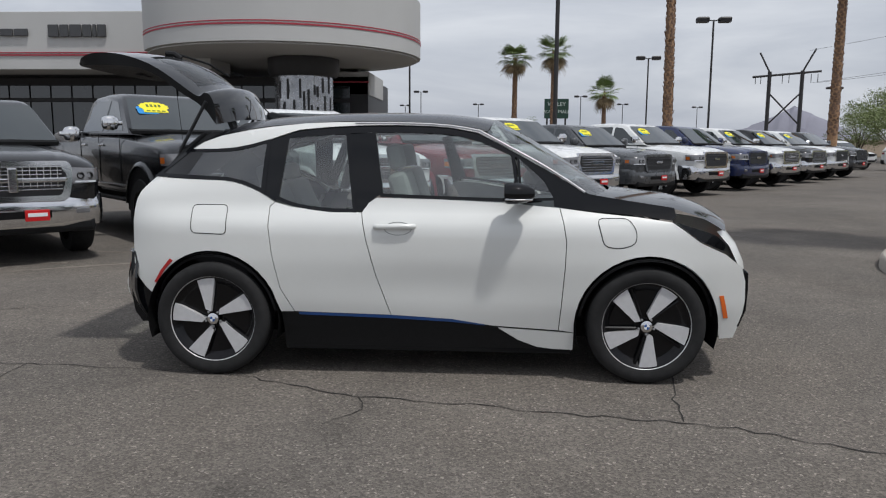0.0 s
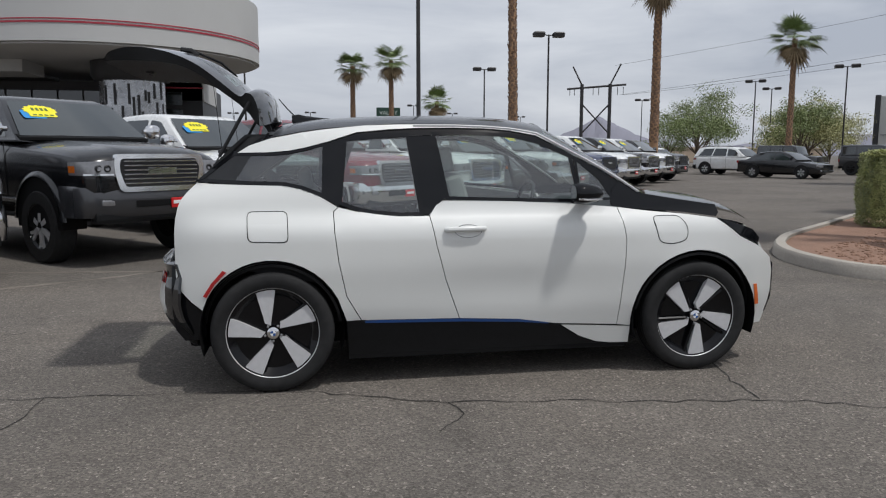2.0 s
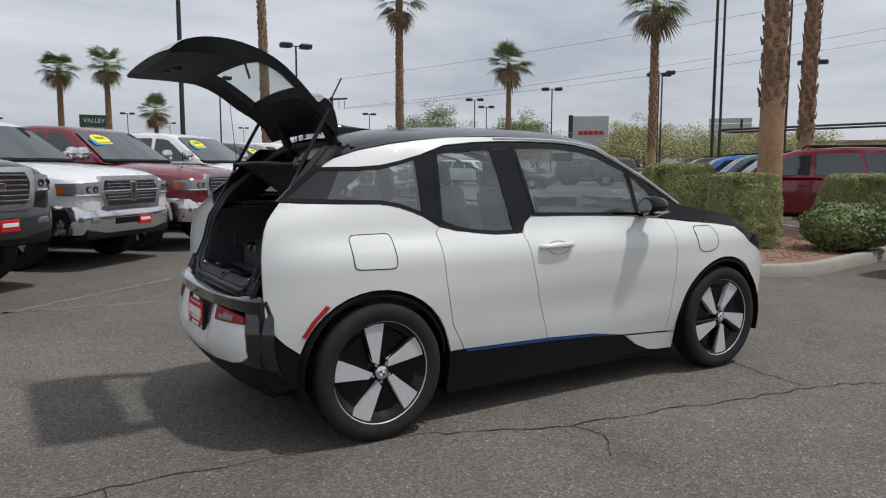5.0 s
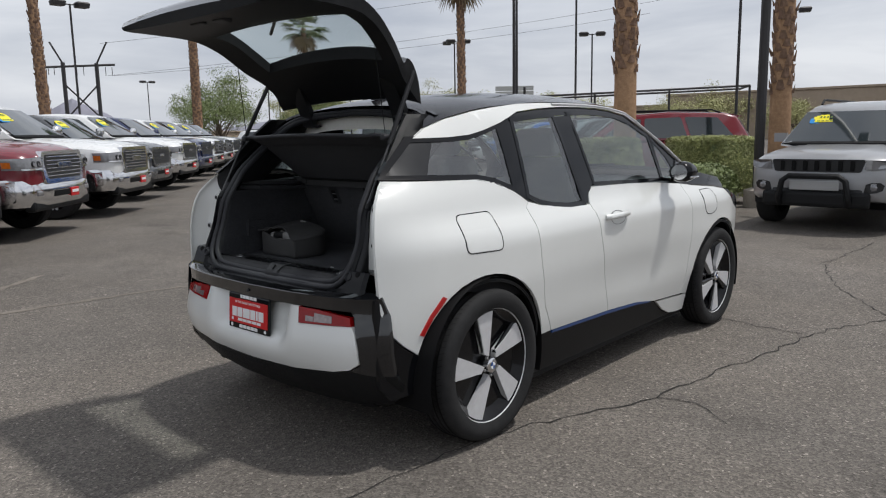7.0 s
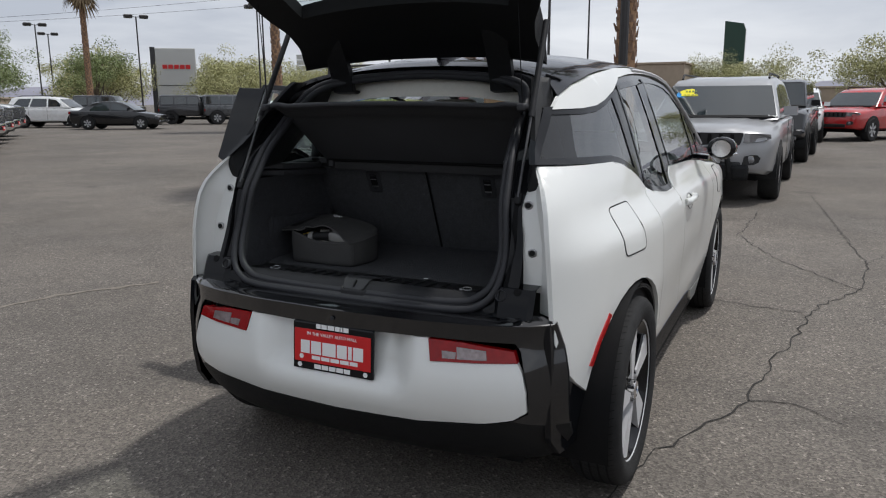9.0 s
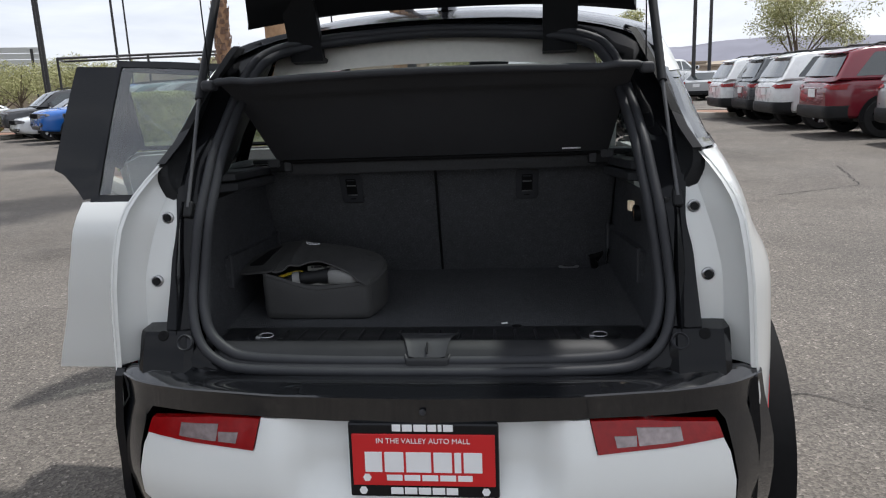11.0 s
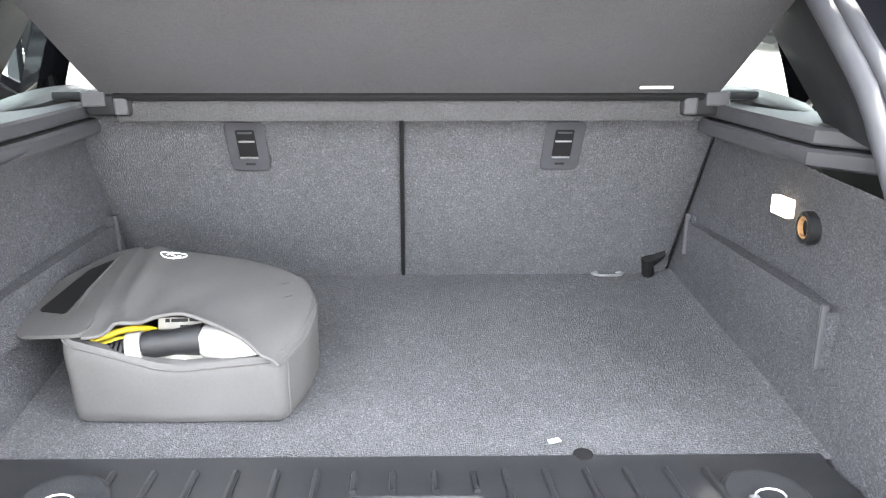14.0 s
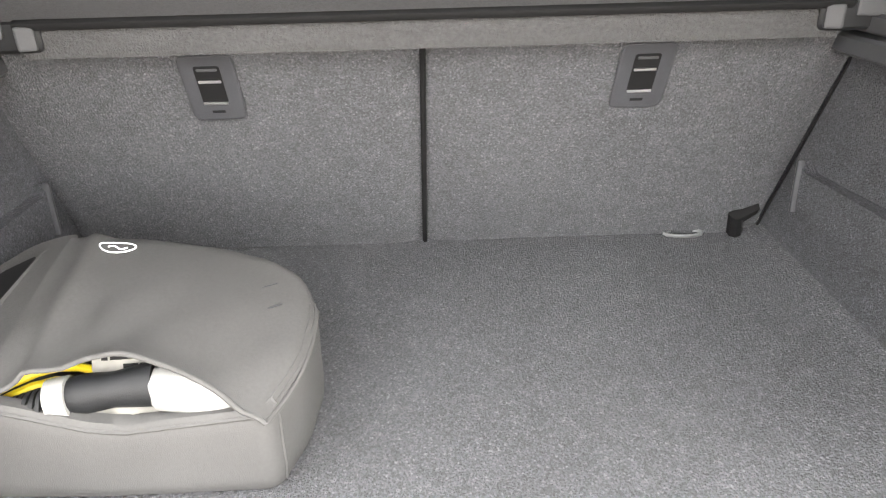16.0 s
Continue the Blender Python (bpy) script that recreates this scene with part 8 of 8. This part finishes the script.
def band(name, z0, z1, dr, mt, label=""):
    bm = B()
    pts = [(CX + (CR + dr) * math.cos(radians(a)), CY + (CR + dr) * math.sin(radians(a))) for a in range(-150, 61, 6)]
    q = [(x, y) for x, y in pts] + [(pts[-1][0] - 4, pts[-1][1] + 6), (CX - 10, CY + 14)]
    a = [bm.verts.new((x, y, z0)) for x, y in q]
    b = [bm.verts.new((x, y, z1)) for x, y in q]
    n = len(q)
    for i in range(n):
        bm.faces.new((a[i], a[(i + 1) % n], b[(i + 1) % n], b[i]))
    bm.faces.new(a), bm.faces.new(b)
    return part(name, bm, mt, bld, label, smooth=True, ang=30)


band("canopy", Z0, Z1, 0, M["stucco"], "round pale grey canopy")
band("canopy_stripe", Z0 + .95, Z0 + 1.05, .03, M["red_line"], "dark red stripe")
band("canopy_stripe", Z0 + 1.14, Z0 + 1.2, .03, M["red_line"])
band("canopy_soffit", Z0 - .12, Z0 - .02, -.25, M["stucco"])
bm = B()
box(bm, (-45, 49.0, 8.5), (52, 4.0, 4.0), bevel=.05)
part("fascia_wall", bm, M["stucco"], bld, "pale grey sign wall")
for z, h in ((7.85, .10), (8.02, .06)):
    bm = B()
    box(bm, (-45, 46.96, z - .35), (52, .06, h))
    part("wall_stripe", bm, M["red_line"], bld)
bm = B()
box(bm, (-45, 52.6, 6.62), (52, 3.2, .2), bevel=.02)
part("entrance_soffit", bm, M["dark_fascia"], bld)
bm = B()
box(bm, (-40, 60.0, 3.3), (62, 12, 6.6))
part("back_wall", bm, M["dark_fascia"], bld, "dark front wall")
for k in range(22):
    bm = B()
    box(bm, (-48 + 1.75 * k, 53.9, 3.3), (1.62, .08, 2.6), bevel=.02)
    part("window_pane", bm, M["far_glass"], bld)
    bm = B()
    box(bm, (-48 + 1.75 * k, 53.9, 5.4), (1.62, .08, 1.0), bevel=.02)
    part("window_pane", bm, M["far_glass"], bld)
bm = B()
lathe(bm, [(2.05, 0), (2.05, 6.2), (2.05, 6.3)], "z", 40, at=(-12.6, 47.8, 0))
M["column"] = mat("polished_metal_panels", (.42, .43, .45), .25, .8, var=.3, scale=.9, rvar=.12)
col = part("column", bm, M["column"], bld, "round polished metal column", smooth=True)
bm = B()
lathe(bm, [(2.3, 6.0), (2.5, 6.3), (2.5, 7.25), (2.3, 7.3)], "z", 40, at=(-12.6, 47.8, 0))
part("column_head", bm, M["dark_fascia"], bld, smooth=True)
# dark upright strips imitate the reflections in the polished column
r_ = random.Random(3)
for k in range(26):
    a = radians(r_.uniform(-150, -10))
    bm = B()
    box(bm, (0, 0, 0), (.16, .03, r_.uniform(.5, 1.6)))
    bmesh.ops.transform(bm, matrix=Matrix.Translation((-12.6 + 2.06 * math.cos(a), 47.8 + 2.06 * math.sin(a), r_.uniform(1.5, 5.6))) @ Matrix.Rotation(a + math.pi / 2, 4, "Z"), verts=bm.verts)
    part("painted_reflection", bm, M["dark_fascia"], col)
bm = B()
box(bm, (-11.1, 58, 6.1), (4.4, 8, 1.8), bevel=.05)
part("side_canopy", bm, M["stucco"], bld, "lower pale canopy")
bm = B()
box(bm, (-11.1, 53.97, 6.2), (4.4, .06, .12))
part("wall_stripe", bm, M["red_line"], bld)
M["sign_grey"] = mat("dark_grey_sign_letters", (.06, .062, .066), .5, var=.1, scale=3)
sg_ = empty("wall_sign", Matrix.Translation((-28.5, 46.95, 9.15)) @ Matrix.Rotation(radians(90), 4, "X"), label="dark grey raised sign letters on the wall", category="sign")
bars(sg_, .08, 0, (.75, .62, .85, .62, .25, .6), .85, M["sign_grey"], .1, .03, .16)
sg_ = empty("wall_sign", Matrix.Translation((-33.6, 46.95, 9.05)) @ Matrix.Rotation(radians(90), 4, "X"), label="dark grey sign letters in bold", category="sign")
bars(sg_, .08, 0, (.9, .9, 1.0), .5, M["sign_grey"], .1, .03, .16)
sg_ = empty("address_sign", Matrix.Translation((-25.6, 53.84, 3.5)) @ Matrix.Rotation(radians(90), 4, "X"), label="small pale bars on dark glass", category="sign")
bars(sg_, .03, 0, (.22, .22, .22), .42, M["plate_white"], .06, .02, .05)

# ---- signs, pylon, rail, distance ----
ms = empty("pylon_sign", Matrix.Translation((58.7, 61.8, 0)) @ Matrix.Rotation(radians(-47), 4, "Z"), label="tall pale dealer pylon sign with red lettering bars", category="sign")
bm = B()
box(bm, (0, 0, 3.6), (4.2, .9, 7.2), bevel=.1)
part("panel", bm, M["stucco"], ms)
bm = B()
box(bm, (-2.35, 0, 3.6), (.5, 1.0, 7.4), bevel=.08)
part("edge_post", bm, M["dark_fascia"], ms)
bm = B()
box(bm, (0, -.48, 3.2), (3.8, .06, .06))
part("panel_joint", bm, M["dark_fascia"], ms)
for k in range(5):
    bm = B()
    box(bm, (-1.15 + .6 * k, -.49, 5.2), (.5, .06, .45), bevel=.02)
    part("letter_block", bm, M["plate_red"], ms)
vs_sign = empty("auto_mall_sign", Matrix.Translation((12.7, 127, 0)), label="dark green sign reading valley auto mall", category="sign")
bm = B()
box(bm, (0, 0, 7.6), (4.2, .5, 3.4), bevel=.08)
M["green_sign"] = mat("dark_green_sign", (.012, .045, .03), .5, var=.1, scale=1)
part("panel", bm, M["green_sign"], vs_sign)
for x in (-1.6, 1.6):
    bm = B()
    box(bm, (x, 0, 3), (.3, .3, 6))
    part("sign_post", bm, M["pole"], vs_sign)
M["sign_pale"] = mat("pale_sign_letters", (.55, .6, .56), .5, var=.03, scale=2)
words("VALLEY", .95, Matrix.Translation((0, -.27, 8.35)) @ Matrix.Rotation(radians(90), 4, "X"), M["sign_pale"], vs_sign, depth=.02)
words("AUTO MALL", .85, Matrix.Translation((0, -.27, 7.05)) @ Matrix.Rotation(radians(90), 4, "X"), M["sign_pale"], vs_sign, depth=.02)
tw = empty("power_pylon", Matrix.Translation((60.5, 150, 0)) @ Matrix.Rotation(radians(-20), 4, "Z"), label="steel H-frame power pylon with raised arms", category="pylon")
for pts, r in ((((-3.0, 0, 0), (-3.0, 0, 16.2)), .38), (((3.0, 0, 0), (3.0, 0, 16.2)), .38), (((-6.2, 0, 15.2), (6.4, 0, 16.0)), .22), (((-3, 0, 16), (-5.0, 0, 20)), .17), (((3, 0, 16), (5.2, 0, 20.4)), .17), (((-3, 0, 5.5), (3, 0, 12)), .16), (((3, 0, 5.5), (-3, 0, 12)), .16)):
    bm = B()
    tube(bm, pts, r, 8)
    part("beam", bm, M["pole"], tw)
for x in (-5.6, -4.6, -.6, .6, 4.6, 5.8):
    bm = B()
    tube(bm, [(x, 0, 15.5), (x, 0, 13.8)], .07, 5)
    part("insulator", bm, M["pole"], tw)
for k, (za, zb) in enumerate(((20, 34), (13.8, 27), (13.8, 24.5))):
    bm = B()
    a, b = Vector((64 + k, 148, za)), Vector((140, 52 + 8 * k, zb))
    tube(bm, [a.lerp(b, t) - Vector((0, 0, 5 * t * (1 - t))) for t in np.linspace(0, 1, 14)], .028, 5)
    tagged(part("power_line", bm, M["pole"]), "thin dark overhead power line", "cable")
rl = empty("rail_frame", Matrix.Translation((30.5, 15.0, 0)) @ Matrix.Rotation(radians(-62), 4, "Z"), label="dark steel rail frame on posts", category="rail")
for pts in (((-5.5, 0, 3.1), (5.5, 0, 3.35)), ((-5.5, 3, 3.1), (5.5, 3, 3.35)), ((-5.5, 0, 3.1), (-5.5, 3, 3.1)), ((5.5, 0, 3.35), (5.5, 3, 3.35)), ((-5.5, 0, 0), (-5.5, 0, 3.1)), ((-1.8, 0, 0), (-1.8, 0, 3.2)), ((1.8, 0, 0), (1.8, 0, 3.25)), ((5.5, 0, 0), (5.5, 0, 3.35))):
    bm = B()
    tube(bm, pts, .055, 6)
    part("rail_bar", bm, M["pole"], rl)
gs = empty("green_pylon_sign", Matrix.Translation((105, 8, 0)), label="tall dark green sign tower", category="sign")
bm = B()
loft(bm, [[(a, b, z) for a, b in ((-.6, -1.3), (.6, -1.3), (.6, 1.3), (-.6, 1.3))] for z in (0, 10.4)] + [[(-.6, -1.0, 11.2), (.6, -1.0, 11.2), (.6, 1.3, 11.6), (-.6, 1.3, 11.6)]])
part("tower", bm, M["green_sign"], gs)
hs = empty("road_sign", Matrix.Translation((70, 51, 0)) @ Matrix.Rotation(radians(-55), 4, "Z"), label="back of a large grey road sign", category="sign")
bm = B()
for k in range(5):
    box(bm, (0, 0, 4.0 + .62 * k), (4.6, .08, .56), bevel=.02)
part("panel", bm, M["stucco"], hs)
bm = B()
tube(bm, [(1.2, 0, 0), (1.2, 0, 6.6)], .15, 8)
part("post", bm, M["pole"], hs)


def tree(x, y, h, r, label, mt="leaf_pale", n=2600, seed=1, open_=.35, trunk=.14, size=.10):
    """A broad tree of limbs and clumps of small leaves."""
    q = random.Random(seed)
    t = empty("tree", Matrix.Translation((x, y, 0)), label=label, category="tree", group="distant trees")
    bm = B()
    clumps = []
    tube(bm, [(0, 0, 0), (.05 * h * q.uniform(-1, 1), 0, h * .2), (.04 * h * q.uniform(-1, 1), .03 * h, h * .42)], trunk, 8, r2=trunk * .7)
    for k in range(9):
        a, e = k * 2.4 + q.uniform(-.4, .4), q.uniform(.15, 1.2)
        d = Vector((math.cos(a) * math.cos(e), math.sin(a) * math.cos(e), math.sin(e)))
        p0 = Vector((0, 0, h * q.uniform(.10, .34)))
        p2 = Vector((d.x * r * .85, d.y * r * .85, h * .34 + d.z * h * .54))
        p1 = p0.lerp(p2, .5) + Vector((0, 0, .06 * h))
        tube(bm, [p0, p1, p2], trunk * .45, 6, r2=trunk * .12)
        for _ in range(7):
            c = p1.lerp(p2, q.uniform(.25, 1.15)) + Vector((q.gauss(0, .18), q.gauss(0, .18), q.gauss(0, .12))) * r
            clumps.append((c, r * q.uniform(.18, .36)))
    part("trunk", bm, M["twig"], t, smooth=True)

    def f(g):
        c, cr = g.choice(clumps)
        d = Vector((g.gauss(0, 1), g.gauss(0, 1), g.gauss(0, .8)))
        d = d.normalized() * cr * g.random() ** open_
        return (c.x + d.x, c.y + d.y, max(.25, c.z + d.z * .75)), (d.x, d.y, abs(d.z) + .2 * cr)
    bm = B()
    leaves(bm, n, f, size * max(.7, r / 3.2), q)
    part("crown", bm, M[mt], t)
    return t


TREES = [(36.8, 63.5, 8.6, 4.0, "leaf_dark", 3000), (32, 60, 4.8, 2.6, "leaf_dark", 1800), (43, 55, 5.4, 4.2, "leaf_pale", 3000), (47, 57.5, 5.2, 3.6, "leaf_pale", 2600), (50, 66, 6.6, 4.4, "leaf_pale", 3000), (65, 62, 7.0, 4.6, "leaf_pale", 3000), (56, 52, 6.2, 4.5, "leaf_pale", 3000), (61, 47, 5.6, 4.2, "leaf_pale", 2400), (68, 42, 5.5, 4.4, "leaf_pale", 2400), (34, 58, 6, 4.0, "leaf_dark", 2400),
         (56, -6.8, 6.4, 4.0, "leaf_pale", 3600), (45, -17.0, 7.2, 3.6, "leaf_pale", 3000), (50, 45, 5.4, 4.4, "leaf_pale", 2800), (55, 41, 5.0, 3.6, "leaf_pale", 2200), (40, 52, 6.2, 3.8, "leaf_dark", 2400), (54, 14, 3.4, 3.0, "leaf_pale", 2400), (51, 22, 3.5, 3.0, "leaf_pale", 2400), (88, 9, 6.2, 4.4, "leaf_pale", 2400), (86, 2.5, 6.6, 4.6, "leaf_pale", 2600), (48, 31, 4.4, 3.4, "leaf_pale", 2400), (0, 100, 5, 4, "leaf_dark", 1800), (5.5, 103, 4.6, 3.6, "leaf_dark", 1500), (75, 70, 6, 5, "leaf_pale", 2200), (80, 30, 5.6, 4.6, "leaf_pale", 2200)]
for i, (x, y, h, r, mt, n) in enumerate(TREES):
    tree(x, y, h, r, "broad desert tree with airy pale green crown" if mt == "leaf_pale" else "dark green leafy tree behind cars", mt, int(n * 4.2), 20 + i, size=.06)
# low boundary walls and buildings far off
M["tan_wall"] = mat("tan_block_wall", (.36, .29, .22), .9, var=.08, scale=2, big=.1, bigscale=.2)
for x, y, sx, sy, h, dg, lab in ((98, 6, 2, 60, 2.6, 0, "long tan wall far behind the car park"), (86, 24, 8, 26, 5.2, 0, "low tan building far off"), (92, 56, 8, 30, 4.4, 30, "low pale building behind trees"), (60, 96, 40, 4, 1.9, 20, "low grey building in the distance"), (-20, 150, 60, 6, 5, 0, "long low grey building far off"), (78, -44, 3, 70, 2.0, -12, "tan wall below the hills")):
    bm = B()
    box(bm, (0, 0, h / 2), (sx, sy, h), bevel=.1)
    box(bm, (0, 0, h + .12), (sx + .3, sy + .3, .24), bevel=.05)
    ob = tagged(part("boundary_building", bm, M["tan_wall"]), lab, "building")
    ob.matrix_basis = stand(x, y, dg)


def ridge(name, az0, az1, R, prof, label, seed, mt="mountain"):
    """A mountain range as a rough slope far away."""
    bm = B()
    q = random.Random(seed)
    n = 60
    rows = [[], [], [], []]
    for i in range(n + 1):
        u = i / n
        a = radians(az0 + (az1 - az0) * u)
        h = float(np.interp(u, [p[0] for p in prof], [p[1] for p in prof])) * (1 + .10 * noise.noise((u * 14, seed, 0)) + .05 * noise.noise((u * 40, seed, 3)))
        for k, (dr, f) in enumerate(((0, -.05), (60, .45), (140, .8), (220, 1.0))):
            rr = R + dr + 25 * noise.noise((u * 22, k * 3.1, seed))
            rows[k].append((rr * math.cos(a), rr * math.sin(a), h * f * (1 + .12 * noise.noise((u * 30, k, seed)) * (k in (1, 2)))))
    loft(bm, rows, cap=False, closed=False)
    return tagged(part(name, bm, M[mt], smooth=True), label, "mountain", kind="structure")


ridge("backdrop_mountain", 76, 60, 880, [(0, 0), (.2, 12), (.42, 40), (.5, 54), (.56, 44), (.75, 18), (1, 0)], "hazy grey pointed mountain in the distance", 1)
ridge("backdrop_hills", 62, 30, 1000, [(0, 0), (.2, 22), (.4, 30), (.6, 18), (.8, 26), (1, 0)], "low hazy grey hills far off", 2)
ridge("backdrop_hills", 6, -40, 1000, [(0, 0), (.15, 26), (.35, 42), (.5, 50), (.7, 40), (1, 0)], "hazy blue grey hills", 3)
M["tan_hill"] = mat("tan_desert_slope", (.34, .28, .21), 1.0, var=.15, scale=.05, big=.1, bigscale=.01)
ridge("backdrop_slope", -2, -34, 300, [(0, 0), (.3, 7), (.6, 11), (1, 8)], "bare tan desert slope", 4, "tan_hill")
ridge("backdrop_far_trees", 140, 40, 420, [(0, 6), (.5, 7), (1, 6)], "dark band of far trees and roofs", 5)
